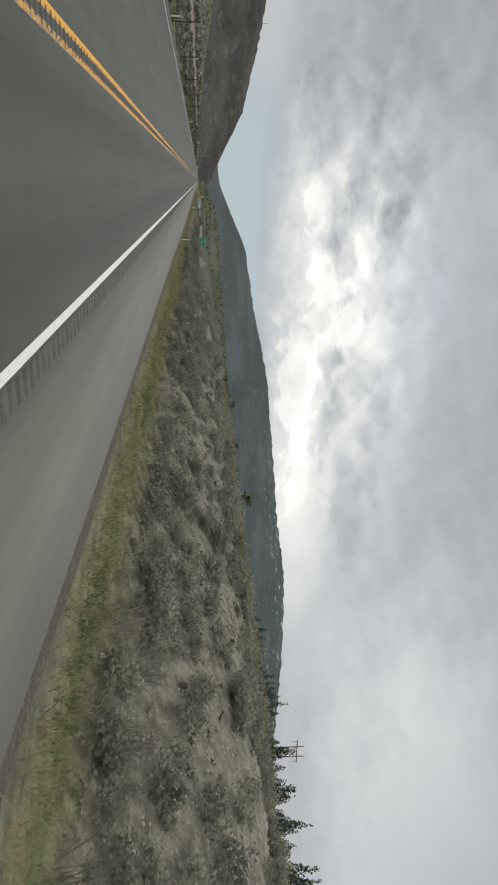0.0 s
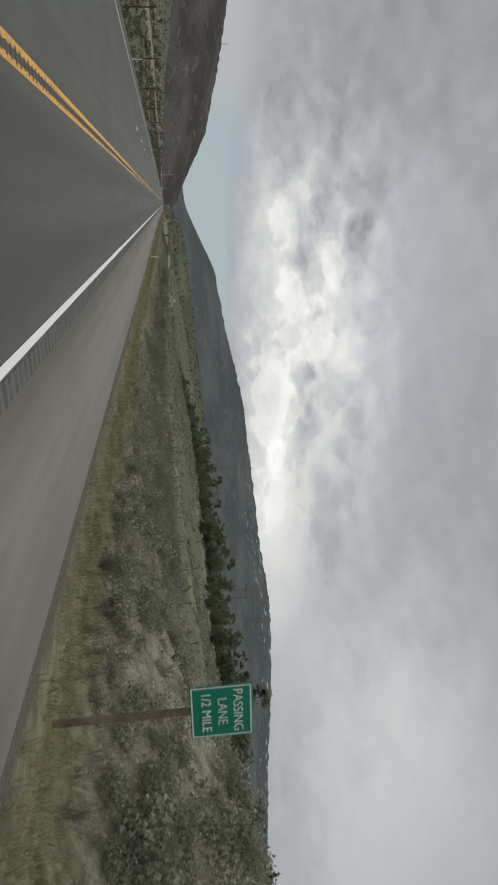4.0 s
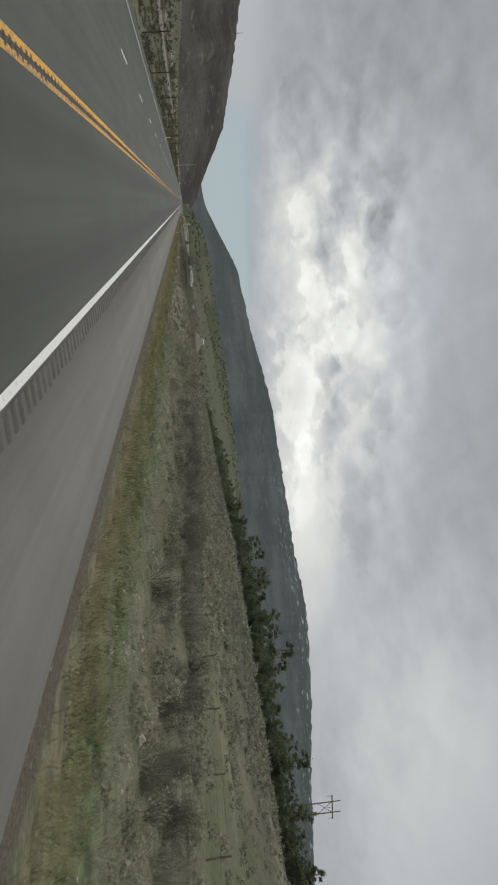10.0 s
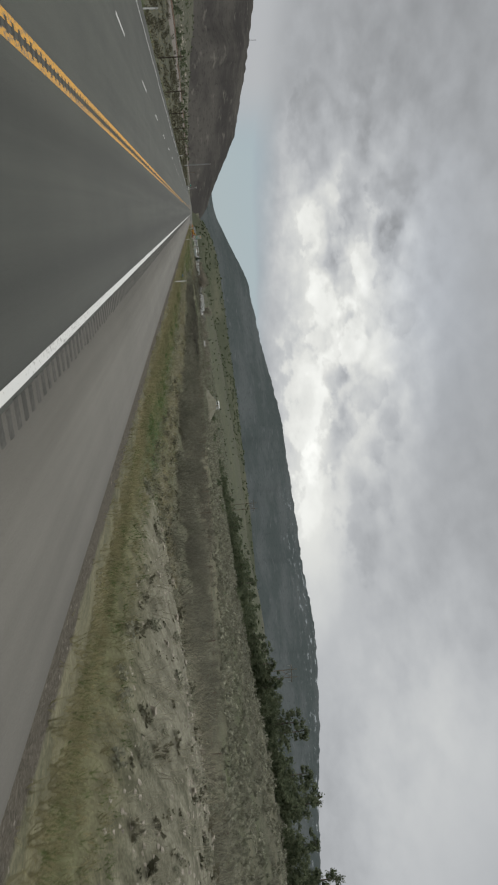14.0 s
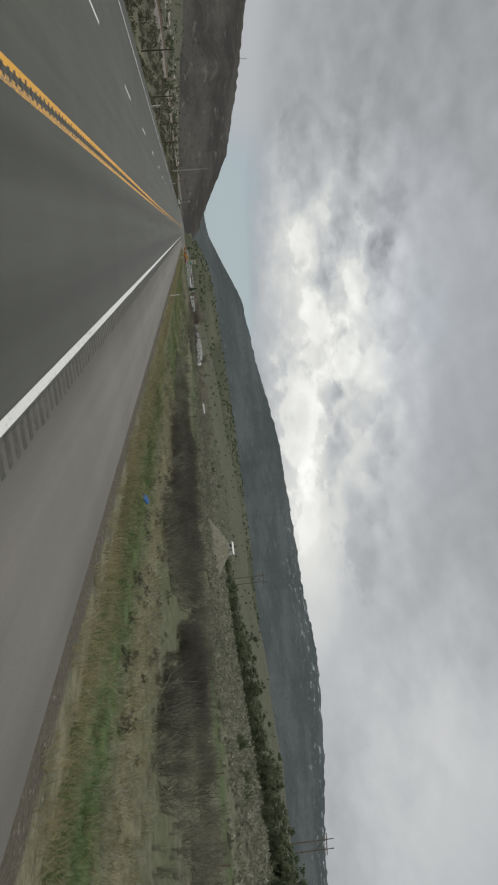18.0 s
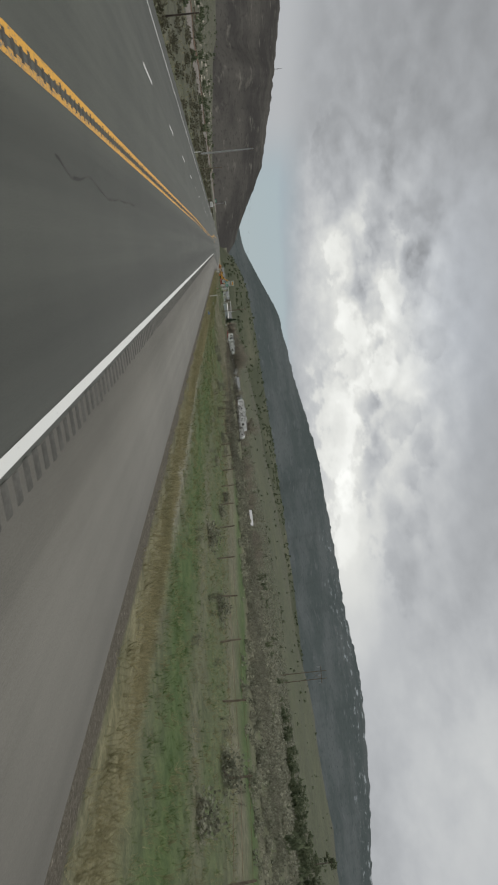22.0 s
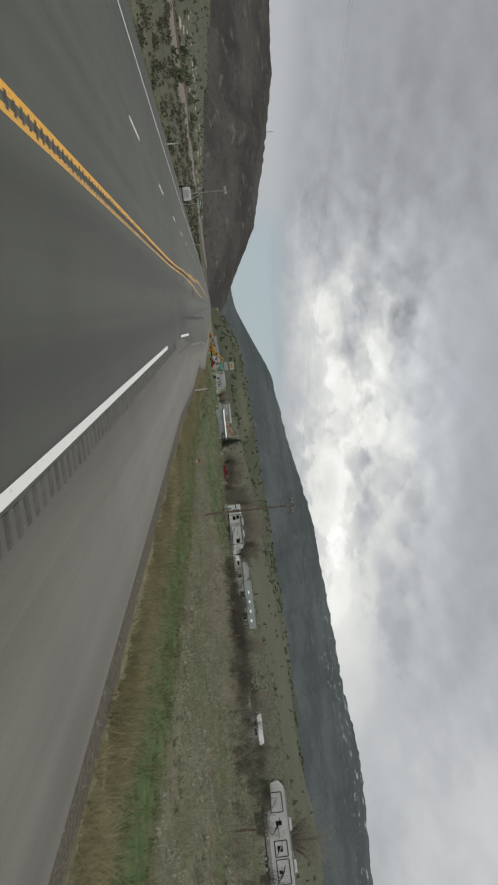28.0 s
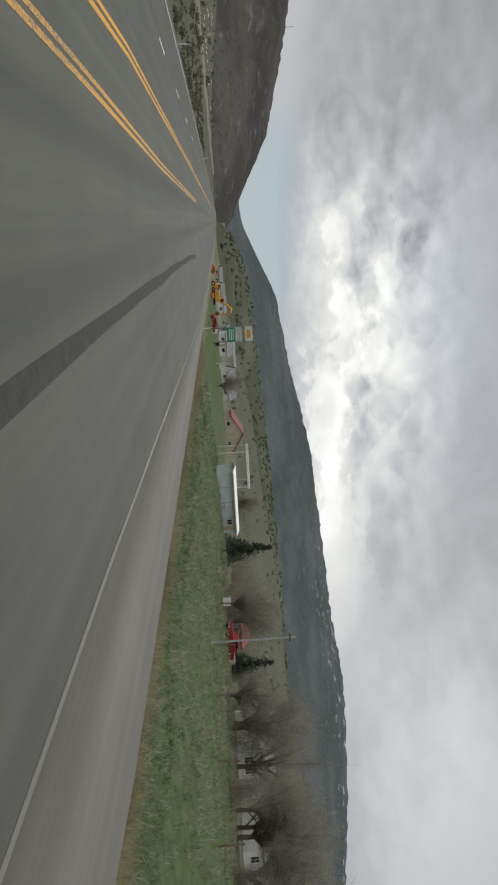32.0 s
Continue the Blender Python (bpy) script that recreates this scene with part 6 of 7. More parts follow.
def camper(name, label, place, turn, long, tall, deep, fifth=True):
    """A towed camper, its side along x and facing -y."""
    c = thing(name, label, "camper", place, turn)
    z0, z1 = tall * 0.2, tall * 0.94
    if fifth:
        out = [(long * 0.02, z0 + tall * 0.30), (0.0, z0 + tall * 0.55), (long * 0.035, z1 - tall * 0.06), (long * 0.08, z1), (long, z1 * 0.985), (long, z0), (long * 0.25, z0), (long * 0.235, z0 + tall * 0.26)]
    else:
        out = [(0, z0), (0, z1), (long * 0.84, z1), (long * 0.93, z1 - tall * 0.10), (long, z0 + tall * 0.30), (long * 0.97, z0)]
    part("body", prism_bm(out, 0, deep, tall * 0.012), M["white"], c, "white moulded body")
    part("roof_edge", box_bm(long * 0.08, long * (1 if fifth else 0.84), -0.02, deep + 0.02, z1 - 0.01, z1 + tall * 0.03, 0.01), M["grey"], c)
    part("skirt", box_bm(long * 0.26, long * 0.96, -0.006, -0.001, z0 - tall * 0.03, z0 + tall * 0.10), M["grey"], c, "grey lower panel")
    for a in (0.3, 0.62):
        part("roof_unit", box_bm(long * a, long * a + long * 0.09, deep * 0.3, deep * 0.7, z1 + tall * 0.02, z1 + tall * 0.11, 0.03, 2), M["offwhite"], c, "rooftop air conditioner")
    for a in (0.60, 0.68):
        wheel(c, long * a, 0.06, tall * 0.105, 0.2)
        wheel(c, long * a, deep - 0.06, tall * 0.105, 0.2)
    part("chassis", box_bm(long * 0.2, long * 0.98, 0.15, deep - 0.15, z0 - tall * 0.06, z0 - 0.002), M["dark"], c, "black steel chassis")
    part("jack", rod((long * 0.24, deep * 0.5, -0.02), (long * 0.24, deep * 0.5, z0 + 0.1), 0.04), M["galv"], c)
    if fifth:
        for a0, a1 in ((0.10, 0.26), (0.48, 0.60), (0.62, 0.80)):
            b = tall * 0.026
            for q in ((a0, a1, z1 * 0.86, z1 * 0.86 + b), (a0, a1, z0 + tall * 0.22, z0 + tall * 0.22 + b)):
                part("slide_trim", box_bm(long * q[0], long * q[1], -0.03, -0.002, q[2], q[3]), M["dark"], c, "black slide-out trim")
            for q in (a0, a1):
                part("slide_trim", box_bm(long * q - b / 2, long * q + b / 2, -0.03, -0.002, z0 + tall * 0.22, z1 * 0.86), M["dark"], c, "black slide-out trim")
        wins = ((0.52, 0.56, 0.52, 0.66), (0.33, 0.36, 0.56, 0.72), (0.70, 0.72, 0.5, 0.58), (0.88, 0.95, 0.5, 0.7))
        for k in range(4):
            swoosh(c, long * (0.12 + 0.18 * k), z0 + tall * 0.5, long * (0.26 + 0.18 * k), z0 + tall * 0.16, tall * 0.05, tall * 0.05, -0.034, "dark" if k % 2 else "grey")
        part("door", box_bm(long * 0.40, long * 0.455, -0.022, -0.002, z0 + 0.03, z1 * 0.88, 0.01), M["offwhite"], c, "narrow entry door")
        part("emblem", box_bm(long * 0.37, long * 0.46, -0.028, -0.023, z1 * 0.62, z1 * 0.66), M["grey"], c, "unreadable grey lettering")
    else:
        wins = ((0.05, 0.13, 0.66, 0.80), (0.06, 0.15, 0.44, 0.57), (0.67, 0.77, 0.52, 0.70))
        for k, (p0, q0, p1, q1) in enumerate(((0.30, 0.55, 0.58, 0.06), (0.34, 0.42, 0.62, 0.02), (0.56, 0.66, 0.72, 0.80), (0.50, 0.22, 0.82, 0.10), (0.84, 0.5, 0.98, 0.72), (0.86, 0.36, 0.97, 0.60))):
            swoosh(c, long * p0, z0 + tall * q0 * 0.74, long * p1, z0 + tall * q1 * 0.74, -tall * 0.04, tall * 0.045, -0.01, "dark" if k % 2 else "grey")
        part("emblem", box_bm(long * 0.44, long * 0.56, -0.008, -0.002, tall * 0.60, tall * 0.645), M["grey"], c, "unreadable grey lettering")
        b = tall * 0.012
        for q in (0.015, 0.80):
            part("slide_trim", box_bm(long * q, long * q + 0.07, -0.03, -0.002, z0, z1 * 0.97), M["dark"], c, "black edge trim")
        part("awning_rail", box_bm(long * 0.03, long * 0.86, -0.09, -0.002, z1 * 0.93, z1 * 0.97, 0.02), M["dark"], c, "black rolled awning")
        part("vent_frame", box_bm(long * 0.24, long * 0.32, -0.02, -0.002, tall * 0.56, tall * 0.72, 0.01), M["grey"], c, "pale vent frame")
        part("door", box_bm(long * 0.23, long * 0.34, -0.014, -0.002, z0 + 0.05, tall * 0.86, 0.01), M["offwhite"], c, "narrow entry door")
        # the rear wall: two rounded windows, a spare wheel cover and lettering
        for q, r in ((0.48, 0.62), (0.69, 0.83)):
            rw = part("rear_window", turned_bm(prism_bm([(deep * 0.14, tall * q + 0.05), (deep * 0.14 + 0.05, tall * q), (deep * 0.45 - 0.05, tall * q), (deep * 0.45, tall * q + 0.05), (deep * 0.45, tall * r - 0.05), (deep * 0.45 - 0.05, tall * r), (deep * 0.14 + 0.05, tall * r), (deep * 0.14, tall * r - 0.05)], 0.003, 0.022), Matrix.Rotation(radians(90), 4, "Z")), M["glass"], c, "dark rounded rear window")
        part("emblem", box_bm(-0.012, -0.003, deep * 0.55, deep * 0.92, tall * 0.645, tall * 0.70), M["dark"], c, "unreadable dark lettering")
        part("spare_wheel", turned_bm(tube_disc(tall * 0.13, 0.12), Matrix.Translation((-0.003, deep * 0.55, tall * 0.28)) @ Matrix.Rotation(radians(-90), 4, "Y")), M["grey"], c, "grey covered spare wheel")
    for a, b, q, r in wins:
        window(c, long * a, long * b, tall * q, tall * r, -0.004, "dark", 0.02)
    return c


def pickup(name, label, place, turn, k, mat, bed=True):
    """A pickup or car about 5.2 m long before scaling, facing +x, its side to -y."""
    c = thing(name, label, "car", place, turn)
    out = [(0.1, 0.45), (0.0, 0.75), (0.05, 1.05), (1.9, 1.08), (3.9, 1.08), (5.0, 0.98), (5.2, 0.7), (5.15, 0.42)]
    part("body", turned_bm(prism_bm(out, 0, 1.85, 0.05), Matrix.Scale(k, 4)), M[mat], c)
    cab = [(1.9, 1.08), (2.1, 1.72), (3.3, 1.74), (4.0, 1.08)] if bed else [(0.4, 1.05), (0.9, 1.62), (3.0, 1.66), (3.9, 1.08)]
    part("cab", turned_bm(prism_bm(cab, 0.12, 1.73, 0.04), Matrix.Scale(k, 4)), M[mat], c)
    for a, b in (((2.2, 2.72), (2.78, 3.35)) if bed else ((0.95, 1.8), (1.9, 2.95))):
        part("side_window", turned_bm(box_bm(a, b, 0.10, 0.117, 1.2, 1.6, 0.01), Matrix.Scale(k, 4)), M["glass"], c, "dark side window") if isinstance(a, float) else None
    for xw in (0.95, 4.15):
        for yw in (0.12, 1.73):
            bm = bmesh.new()
            bmesh.ops.create_cone(bm, cap_ends=True, segments=20, radius1=0.38, radius2=0.38, depth=0.22, matrix=Matrix.Translation((xw, yw, 0.38)) @ Matrix.Rotation(radians(90), 4, "X"))
            w = part("wheel", turned_bm(bm, Matrix.Scale(k, 4)), M["dark"], c, "black tyre")
            bm = bmesh.new()
            bmesh.ops.create_cone(bm, cap_ends=True, segments=14, radius1=0.21, radius2=0.19, depth=0.25, matrix=Matrix.Translation((xw, yw, 0.38)) @ Matrix.Rotation(radians(90), 4, "X"))
            part("rim", turned_bm(bm, Matrix.Scale(k, 4)), M["galv"], w, "steel rim")
    part("bumper", turned_bm(box_bm(-0.05, 0.05, 0.1, 1.75, 0.45, 0.62, 0.02), Matrix.Scale(k, 4)), M["galv"], c)
    part("headlight", turned_bm(box_bm(5.1, 5.19, 0.15, 0.5, 0.78, 0.95, 0.02), Matrix.Scale(k, 4)), M["galv"], c)
    part("tail_light", turned_bm(box_bm(-0.01, 0.04, 0.03, 0.18, 0.75, 1.0, 0.01), Matrix.Scale(k, 4)), M["red"], c)
    return c


def house(name, label, place, turn, wide, deep, eave, ridge, wall="offwhite", roof="roof_grey", wins=(), door=None, gable_front=False, chimney=None):
    """A gabled house, front along x and facing -y, sunk a little into the ground."""
    c = thing(name, label, "house", place, turn)
    if gable_front:
        part("wall", prism_bm([(0, -0.3), (wide, -0.3), (wide, eave), (wide / 2, ridge - 0.02), (0, eave)], 0, deep), M[wall], c)
        a = math.atan2(ridge - eave, wide / 2)
        for s in (-1, 1):
            n = math.hypot(ridge - eave, wide / 2) + 0.3
            part("roof", turned_bm(box_bm(-0.0, n, -0.25, deep + 0.25, 0, 0.09), Matrix.Translation((wide / 2, 0, ridge)) @ Matrix.Scale(s, 4, (1, 0, 0)) @ Matrix.Rotation(a, 4, "Y")), M[roof], c, "pitched roof slope")
    else:
        bm = prism_bm([(0, -0.3), (deep, -0.3), (deep, eave), (deep / 2, ridge - 0.02), (0, eave)], 0, wide)
        part("wall", turned_bm(bm, Matrix.Translation((wide, 0, 0)) @ Matrix.Rotation(radians(90), 4, "Z")), M[wall], c)
        a = math.atan2(ridge - eave, deep / 2)
        n = math.hypot(ridge - eave, deep / 2) + 0.3
        for s in (-1, 1):
            part("roof", turned_bm(box_bm(-0.25, wide + 0.25, 0, n, 0, 0.09), Matrix.Translation((0, deep / 2, ridge)) @ Matrix.Scale(s, 4, (0, 1, 0)) @ Matrix.Rotation(-a, 4, "X")), M[roof], c, "pitched roof slope")
    for x0, x1, z0, z1 in wins:
        window(c, x0, x1, z0, z1, -0.002, "white", 0.05, 1)
    if door:
        dd = part("door", box_bm(door[0], door[1], -0.04, -0.003, 0.0, door[2], 0.006), M["tan"], c, "plain door")
        part("handle", rod((door[1] - 0.1, -0.06, door[2] * 0.48), (door[1] - 0.06, -0.06, door[2] * 0.48), 0.012), M["galv"], dd)
    if chimney:
        part("chimney", box_bm(chimney - 0.2, chimney + 0.2, deep * 0.55, deep * 0.55 + 0.4, eave, ridge + 0.5, 0.01), M["rust"], c, "brick-red chimney")
    return c


def set_down(x0, y0, drop=0.02):
    return on_land(x0, y0, drop)


camper("fifth_wheel_camper", "long white camper with black slide-out frames and grey swooshes", (42.6, 698.2, 1.25), -51, 10.0, 2.75, 2.2, True)
camper("travel_trailer", "white travel trailer with dark windows and black swooshes", (29.5, 737.35, 0.73), 23, 7.3, 2.36, 2.06, False)
camper("small_camper", "small white camper parked behind the long one", (49.0, 690.6, 1.25), -40, 3.0, 1.8, 1.6, False)
pickup("pickup_truck", "white pickup parked beside the travel trailer", (37.0, 740.9, 0.85), 23, 0.7, "white")
pickup("pickup_truck", "dark red pickup with a bed rack in the yard", set_down(32.8, 782.4), 0, 0.62, "red")
pickup("parked_car", "red car by the billboard", set_down(15.6, 850), 20, 0.62, "red", False)
pickup("pickup_truck", "grey pickup among clutter by the camper", (38.9, 702.6, 1.15), -30, 0.5, "grey")
mh = house("mobile_home", "long low pale mobile home of plain wall panels", set_down(23.2, 794), 0, 6.4, 2.4, 1.65, 1.85, "pale_blue", "offwhite", [(4.9, 5.4, 0.8, 1.25)], (5.6, 6.05, 1.45))
for q in (1.5, 3.1, 4.7):
    part("seam", box_bm(q - 0.03, q + 0.03, -0.02, -0.003, 0.0, 1.62), M["grey"], mh, "grey panel seam")
cp = thing("carport", "white flat carport roof on thin posts", "carport", set_down(22.8, 799))
part("roof", box_bm(0, 4.2, 0, 2.5, 3.05, 3.32, 0.02), M["white"], cp, "white flat roof")
for a in (0.15, 4.05):
    for b in (0.15, 2.35):
        part("post", rod((a, b, -0.1), (a, b, 3.05), 0.05), M["offwhite"], cp)
house("white_house", "two-storey white house behind bare trees", set_down(44.6, 781), 8, 6.2, 5.0, 2.1, 3.3, "offwhite", "offwhite", [(0.6, 1.3, 0.7, 1.5), (2.1, 2.8, 0.7, 1.5), (4.6, 5.4, 0.7, 1.5)], (3.4, 3.95, 1.5), True, 1.4)
house("white_house", "white house with a porch at the edge of the hamlet", set_down(51.5, 777), 0, 5.0, 4.0, 1.9, 2.9, "offwhite", "roof_grey", [(0.5, 1.2, 0.7, 1.4), (3.6, 4.4, 0.7, 1.4)], (2.1, 2.65, 1.45))
house("red_barn", "grey-walled barn with a faded red metal roof", set_down(39.8, 871), 0, 7.6, 5.5, 1.7, 3.9, "tan", "red_roof", [(1.0, 1.8, 0.6, 1.2), (5.4, 6.2, 0.6, 1.2)], (3.2, 4.2, 1.4), True)
house("grey_house", "low house with grey shingles beside the barn", set_down(31.6, 879), 0, 6.5, 5, 1.6, 3.3, "offwhite", "roof_grey", [(0.8, 1.5, 0.6, 1.2), (4.2, 5.1, 0.6, 1.2)], (2.6, 3.2, 1.3))
house("grey_house", "white and grey house beyond the store", set_down(24.2, 884), 0, 5.0, 5, 1.7, 3.0, "white", "roof_grey", [(0.8, 1.5, 0.6, 1.2), (3.2, 4.0, 0.6, 1.2)], (2.2, 2.8, 1.3))
cottage = house("cottage", "white cottage with paned windows and a dull green roof", set_down(59.3, 782.6), -28, 9.8, 6.0, 1.6, 3.1, "offwhite", "roof_green", [(2.0, 3.3, 0.5, 1.4), (6.6, 7.9, 0.5, 1.4)], (4.6, 5.4, 1.45))
lean = math.atan2(1.5, 3.0)
for q in (2.0, 4.0, 6.0, 8.0):
    part("skylight", turned_bm(box_bm(q, q + 0.6, 1.6, 2.3, 0.095, 0.15, 0.02), Matrix.Translation((0, 3.0, 3.1)) @ Matrix.Scale(-1, 4, (0, 1, 0)) @ Matrix.Rotation(-lean, 4, "X")), M["white"], cottage, "pale roof light")
house("shed", "low shed with a pale metal roof beyond the dry field", set_down(45.0, 711.5), -25, 2.6, 1.8, 0.75, 1.15, "tan", "grey", [(0.3, 0.7, 0.35, 0.65), (1.4, 1.8, 0.35, 0.65)])
house("shed", "pale shed with a low roof beside the field", set_down(60.0, 655.5), -30, 3.2, 2.0, 1.0, 1.5, "tan", "grey", [(0.5, 1.0, 0.4, 0.8)], (1.8, 2.3, 0.9))
house("shed", "small grey outbuilding among the trees", set_down(37.5, 790), 0, 2.4, 2.0, 1.2, 1.8, "grey", "red_roof", [(0.3, 0.8, 0.5, 0.95)], (1.3, 1.8, 1.05))
house("hut", "pale little hut on top of the gravel mound", on_land(58.0, 535.2, 0.12), -40, 2.0, 1.6, 0.85, 1.1, "offwhite", "offwhite", [(0.3, 0.8, 0.35, 0.75)], (1.2, 1.6, 0.85))
for k, (x0, y0) in enumerate([(15.2, 905), (12.6, 925), (21, 930), (27, 915)]):
    house("far_building", "pale building along the far end of the hamlet", set_down(x0, y0), 0, 4.5, 4, 1.8, 2.7, ("white", "tan", "offwhite", "grey")[k], "roof_grey", [(0.6, 1.4, 0.7, 1.3), (2.8, 3.6, 0.7, 1.3)])

bb = thing("store_sign", "tall roadside sign with green and grey panels", "sign", set_down(16.4, 842))
base = bb.matrix_basis.translation.z
for a in (0.15, 2.35):
    part("post", box_bm(a - 0.08, a + 0.08, -0.08, 0.08, -0.3, 5.2 - base, 0.01), M["wood"], bb)
part("panel", box_bm(0, 2.5, -0.12, -0.082, 2.3 - base, 4.75 - base, 0.01), M["grey"], bb, "grey letter panel")
part("panel", box_bm(0.1, 2.4, -0.16, -0.122, 2.4 - base, 3.6 - base, 0.008), M["green_sign"], bb, "green lower panel")
for z in (2.65, 2.95, 3.25):
    part("writing_bar", box_bm(0.35, 2.1, -0.168, -0.161, z - base, z + 0.13 - base), M["white"], bb, "unreadable white writing")
for z in (3.8, 4.1, 4.4):
    part("writing_bar", box_bm(0.2, 2.3, -0.13, -0.121, z - base, z + 0.1 - base), M["white"], bb, "unreadable pale writing")
part("light_box", box_bm(0.1, 2.4, -0.2, 0.2, 5.2 - base, 6.4 - base, 0.04, 2), M["offwhite"], bb, "pale box at the top")
part("emblem", box_bm(0.6, 1.9, -0.21, -0.201, 5.5 - base, 6.1 - base), M["machine"], bb, "plain yellow emblem")
cn = thing("fuel_canopy", "white flat canopy on two posts before the store", "canopy", set_down(19.8, 850))
part("roof", box_bm(0, 4.6, -1, 2.2, 3.35, 3.75, 0.03), M["white"], cn, "white flat canopy roof")
for a in (0.4, 4.2):
    part("post", rod((a, 0.6, -0.2), (a, 0.6, 3.35), 0.09), M["offwhite"], cn)

ex = thing("excavator", "yellow excavator with its arm bent down", "excavator", set_down(15.6, 880), 10)
for s in (0.0, 1.3):
    part("track", prism_bm([(-1.3, 0.08), (-1.5, 0.32), (-1.25, 0.6), (1.25, 0.6), (1.5, 0.32), (1.3, 0.08)], s - 0.95, s - 0.5, 0.03), M["dark"], ex, "black crawler track")
part("house", box_bm(-1.4, 0.9, -0.95, 0.75, 0.66, 1.6, 0.08, 2), M["machine"], ex, "yellow engine housing")
cab = part("cab", box_bm(0.1, 0.95, -0.95, -0.2, 1.4, 2.5, 0.05), M["machine"], ex)
part("cab_window", box_bm(0.2, 0.85, -0.965, -0.952, 1.7, 2.35), M["glass"], cab, "dark cab glass")
part("boom", tapered([(0.9, 0.1, 1.2), (2.0, 0.1, 3.2), (2.9, 0.1, 3.9), (3.8, 0.1, 3.6)], [0.22, 0.26, 0.22, 0.16], 4), M["machine"], ex, "yellow boom")
part("stick", tapered([(3.8, 0.1, 3.6), (3.9, 0.1, 2.4), (3.7, 0.1, 1.2)], [0.17, 0.15, 0.12], 4), M["machine"], ex)
part("bucket", prism_bm([(3.4, 1.25), (3.95, 1.25), (4.0, 0.7), (3.7, 0.4), (3.3, 0.55)], -0.3, 0.5, 0.03), M["rust"], ex, "rusty bucket")
ld = thing("wheel_loader", "yellow wheel loader parked in the yard", "loader", set_down(12.6, 885), 0)
part("body", prism_bm([(0, 0.5), (0, 1.2), (1.2, 1.3), (2.4, 0.9), (2.4, 0.5)], 0, 1.1, 0.05), M["machine"], ld)
lc = part("cab", box_bm(0.9, 1.6, 0.15, 0.95, 1.25, 2.1, 0.05), M["machine"], ld)
part("cab_window", box_bm(1.0, 1.5, 0.135, 0.148, 1.45, 2.0), M["glass"], lc, "dark cab glass")
for xw in (0.5, 1.9):
    wheel(ld, xw, 0.05, 0.45, 0.3)
    wheel(ld, xw, 1.05, 0.45, 0.3)
part("bucket", prism_bm([(2.5, 0.15), (3.1, 0.15), (3.0, 0.25), (2.65, 0.35), (2.6, 0.8), (2.5, 0.8)], -0.1, 1.2, 0.02), M["rust"], ld)
pile = rock(set_down(10.6, 892), 1.6, 77, "soil_pile", "heap of orange soil in the yard")
pile.data.materials[0] = M["orange_soil"]
pile["category"] = "soil pile"
bush = thing("tan_bush", "round tan leafless bush standing in the field", "bush", on_land(20.4, 721.8))
v, f = leaf_cloud(dome_points(420, np.random.default_rng(31), 1.1, 0.3), 0.10, np.random.default_rng(31))
part("twig_crown", (v * 0.62 + np.array([0, 0, 1.25]), f), M["weed"], bush, "pale tan twigs")
part("stem_cluster", strands(np.zeros((14, 3)) - np.array([0, 0, 0.05]), dome_points(14, np.random.default_rng(32), 1.0, 0.8) * 0.5 + np.array([0, 0, 1.3]), 0.03, np.random.default_rng(32)), M["bark"], bush, "bare stems")
for k, (x0, y0) in enumerate([(31.4, 748.6), (32.1, 748.2), (32.9, 748.4), (33.7, 747.8)]):
    fr = thing("window_frame", "old white window frame leaning in the yard", "window frame", set_down(x0, y0), 5 - 9 * k, "old window frames")
    tilt = Matrix.Rotation(radians(-14), 4, "X") @ Matrix.Scale(0.62, 4)
    for q in (0, 0.42, 0.84):
        part("stile", turned_bm(box_bm(q, q + 0.07, 0, 0.05, 0, 0.95, 0.006), tilt), M["offwhite"], fr)
    for q in (0, 0.44, 0.88):
        part("rail", turned_bm(box_bm(0.0, 0.91, 0.004, 0.046, q, q + 0.07, 0.006), tilt), M["offwhite"], fr)

spruce((29.6, 790.4, 0.7), 4.4, "dark spruce beside the mobile home")
spruce((39.5, 786.5, 0.5), 4.1, "dark spruce in a yard behind bare trees")
for k, (x0, y0, tall) in enumerate([(33.3, 787, 4.4), (44.2, 779, 6.9), (44.3, 773, 6.4), (41.8, 767, 5.8), (36.2, 788.5, 4.6), (40.6, 780, 6.2), (41.5, 772, 5.6), (37.6, 776, 5.0), (43, 771, 6.4), (40.5, 764, 6.0), (34.5, 776, 3.6), (52.5, 702, 5.6),
                                    (26.0, 842, 3.4), (30.5, 862, 4.0), (34, 812, 4.2), (36, 752, 4.4), (37.2, 756, 4.2), (39, 760, 4.8), (40.6, 755, 4.4), (43.2, 757, 4.6)]):
    bare_tree(set_down(x0, y0, 0.1), tall * 1.12, tall * 0.56, 90 + k, "leafless tree with a haze of brown twigs")
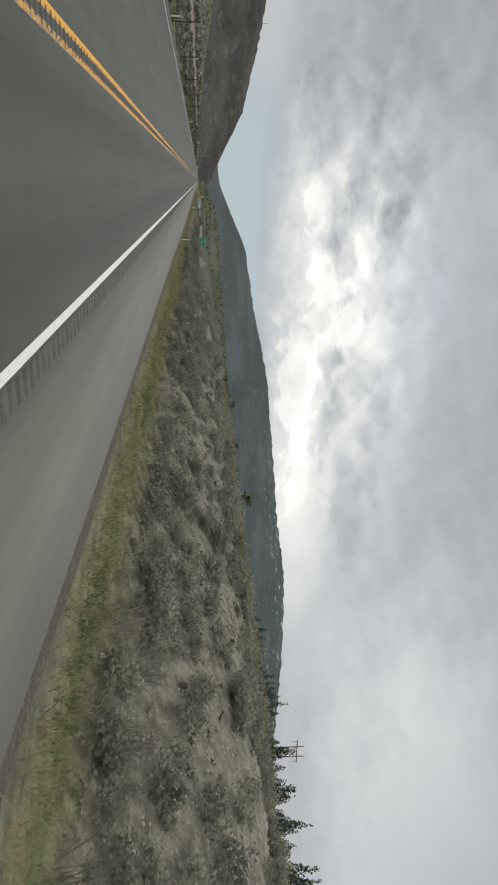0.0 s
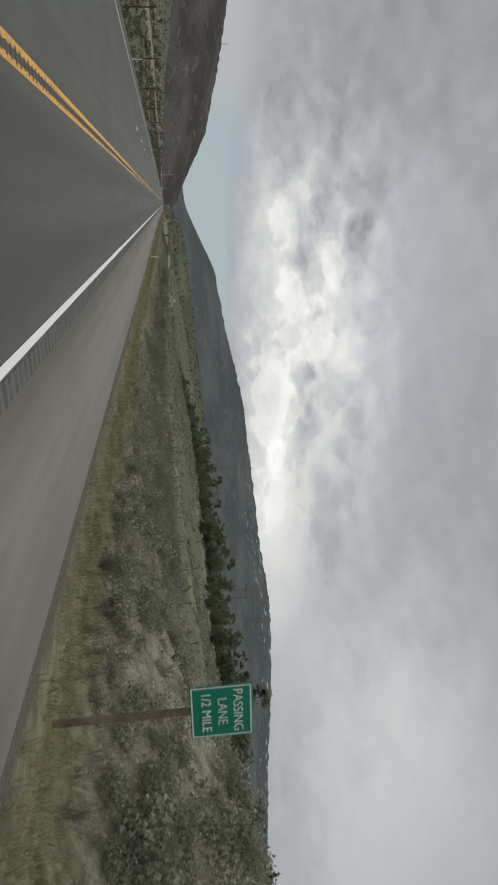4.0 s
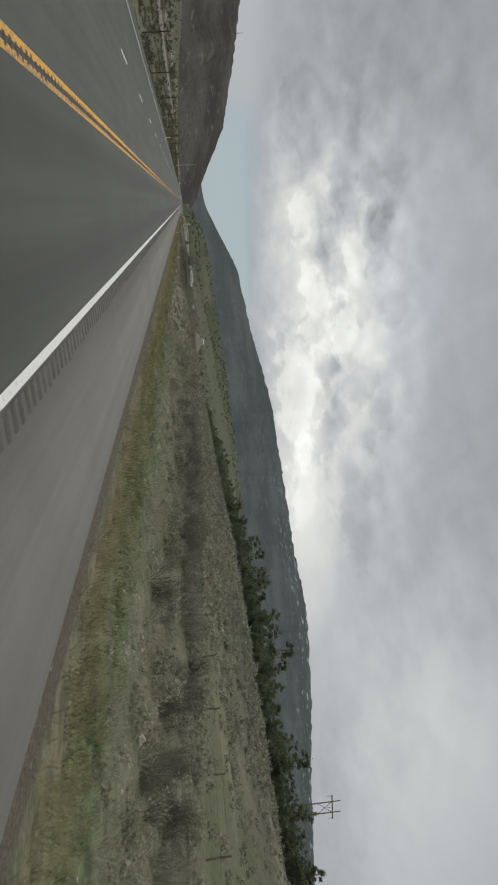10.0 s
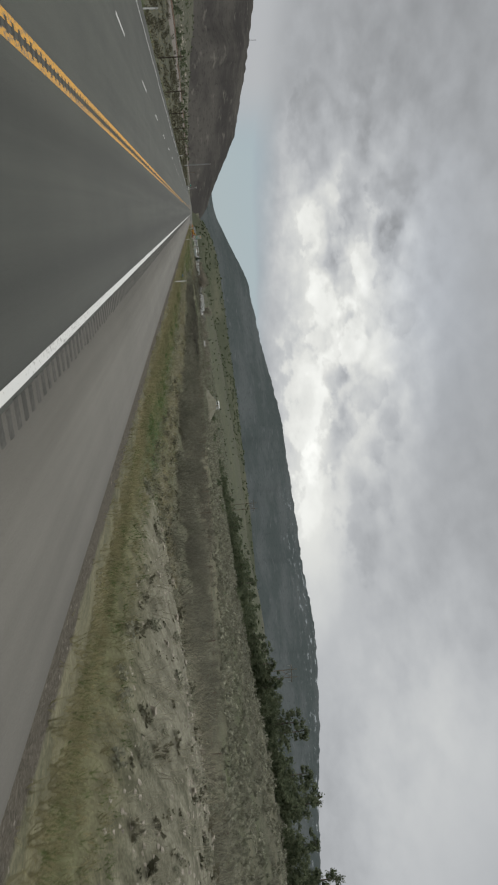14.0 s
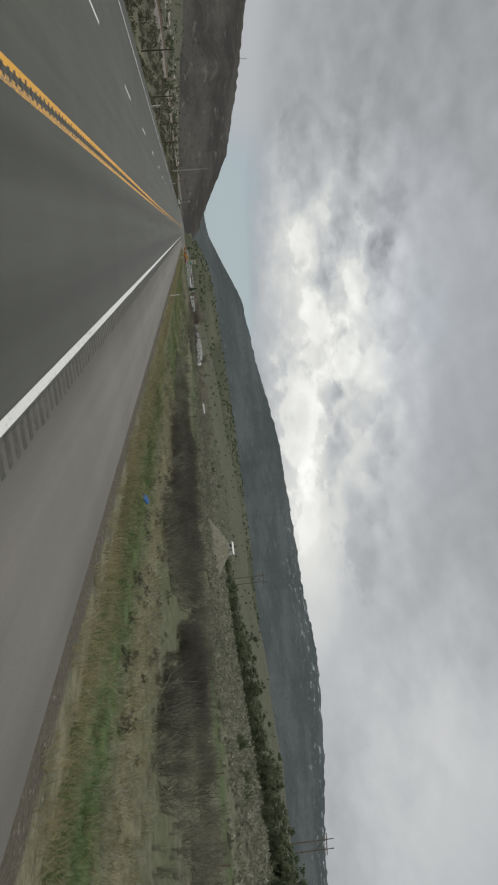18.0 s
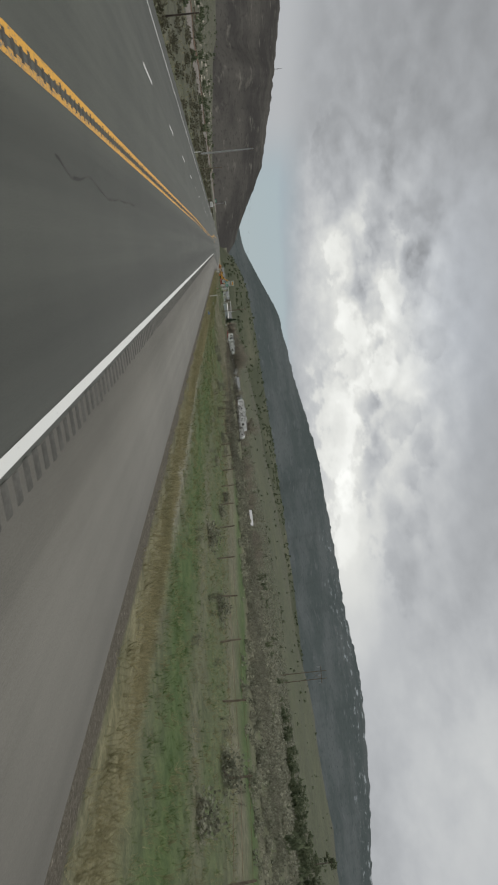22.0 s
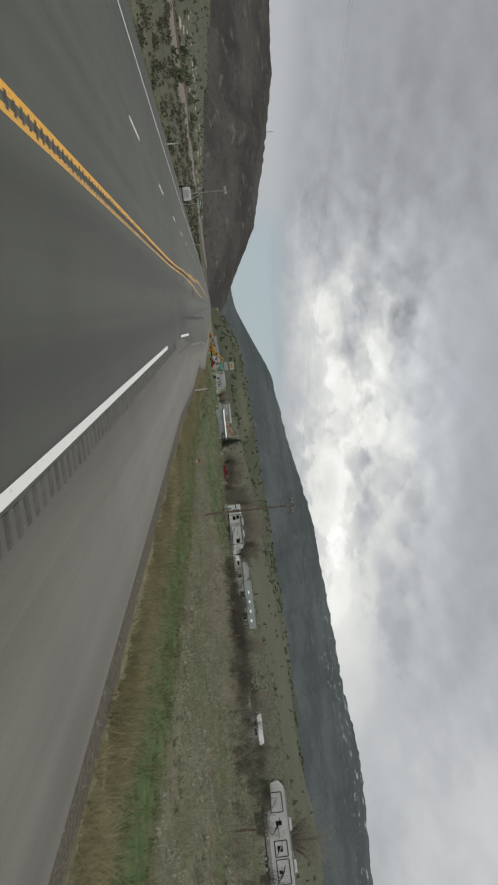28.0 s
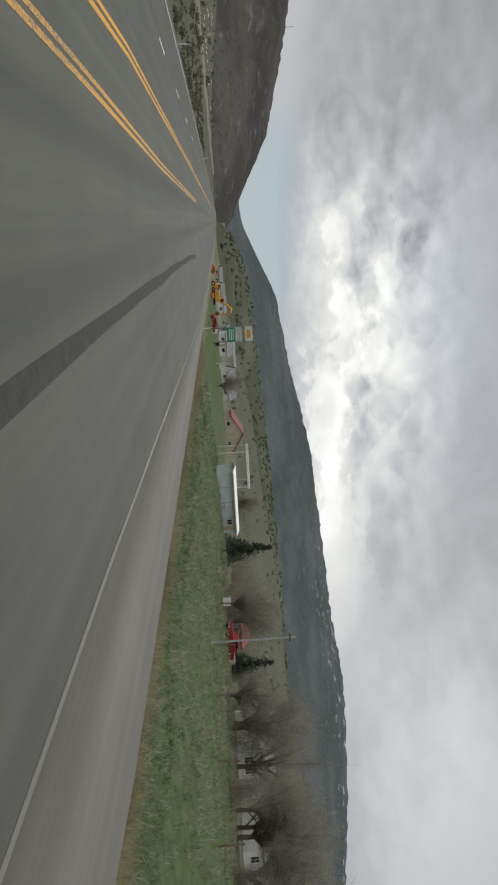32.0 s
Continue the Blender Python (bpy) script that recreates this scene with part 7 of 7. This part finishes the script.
# yard clutter
for k, (x0, y0, w, d0, h0, mt) in enumerate([(40.4, 705, .7, .5, .5, "blue"), (39.6, 706, .5, .5, .4, "white"), (41.2, 704, .9, .4, .6, "grey"), (30.6, 783, .8, .5, .6, "offwhite"), (26, 792.6, .6, .4, .5, "grey"), (36.8, 784, 1.2, .6, .5, "tan"),
                                             (42.4, 783, .9, .6, .7, "white"), (39.2, 788, .8, .5, .6, "red"), (18.6, 853, .8, .6, .9, "white"), (14, 868, .9, .7, .7, "orange"), (22.5, 862, .9, .7, .8, "dark"), (28, 868, 1.4, .9, .9, "offwhite")]):
    b0 = thing("crate", "boxy yard clutter standing in the grass", "crate", set_down(x0, y0), 25 * k, "yard clutter")
    part("box", box_bm(-w / 2, w / 2, -d0 / 2, d0 / 2, 0, h0, 0.03), M[mt], b0)
    part("lid", box_bm(-w / 2 - 0.02, w / 2 + 0.02, -d0 / 2 - 0.02, d0 / 2 + 0.02, h0, h0 + 0.05, 0.01), M["offwhite"], b0)
yp = pole(24.2, 768, 5.2, "slim grey pole at the edge of the green field", 0.25, 0.07, "galv", insul=False)

# mast on the ridge of the scrub hill
hill = bpy.data.objects["scrub_hill"]
co = np.empty(len(hill.data.vertices) * 3, np.float32)
hill.data.vertices.foreach_get("co", co)
co = co.reshape(-1, 3)
want = math.atan2(-568, 3128 - 365)
near = np.abs(np.arctan2(co[:, 0], co[:, 1] - 365) - want) < 0.004
peak = co[near][np.argmax(co[near][:, 2])]
mast = thing("radio_mast", "thin radio mast on the hill's ridge", "mast", tuple(float(v) for v in peak - np.array([0, 0, 3])))
for a in range(3):
    c0, s0 = math.cos(a * 2.094), math.sin(a * 2.094)
    part("leg", rod((c0 * 2.0, s0 * 2.0, 0), (c0 * 0.5, s0 * 0.5, 34), 0.35, 5), M["grey"], mast)
for z in (8, 16, 24, 32):
    part("platform", box_bm(-1.6, 1.6, -1.6, 1.6, z, z + 0.8), M["grey"], mast)


# finer cover: tufts and stones on the mound and the sandy bank, straw on the bare strip
x, y = join(area(2.6, 9.8, 20, 294, 354, 0.5, 90, 2), area(0.5, 11, 30, -5, 125, 0.6, 91, 3))
scatter("small_brush", "tiny dark dead shrubs in the gravelly sand", "brush", SAGE_FAR, x, y, 0.06 + 0.24 * rng.uniform(0, 1, len(x)) ** 2, M["brush"])
x, y = join(area(14, 11, 19, -5, 60, 0.5, 92, 3), area(7, 11, 24, 60, 125, 0.5, 95, 3), area(16, 9.8, 18, 296, 352, 0.5, 93, 2))
scatter("bank_gravel", "coarse gravel strewn over the pale sand", "gravel", peb, x, y, 0.02 + 0.07 * rng.uniform(0, 1, len(x)) ** 2, M["gravel_stone"])
x, y = area(5, 10.5, 16, 350, 480, 0.8, 94, 2)
scatter("dry_grass", "pale flattened straw on the bare strip", "grass", TUFT, x, y, rng.uniform(0.5, 1.1, len(x)), M["weed"])
x, y = area(0.5, 10.5, 17, 350, 480, 0.7, 96, 3)
scatter("small_brush", "small dark shrubs among the straw", "brush", SAGE_MID, x, y, rng.uniform(0.12, 0.4, len(x)), M["brush"])
x, y = join(clumps(0.16, 17, 23, 352, 474, 97, 6, 0.6, 0.6), clumps(0.08, 20, 32, 292, 352, 98, 5, 0.7, 0.6))
scatter("bare_shrubs", "dark grey-brown leafless shrubs along the wet strip", "shrubs", [haze_shape(np.random.default_rng(s), 42) for s in range(6, 9)], x, y, rng.uniform(0.45, 1.0, len(x)), M["dark_twig"])
x, y = area(9, 6.4, 9.0, 330, 480, 0.7, 99, 3)
scatter("dry_grass", "golden dry grass along the verge", "grass", TUFT, x, y, rng.uniform(0.5, 1.05, len(x)), M["straw"])
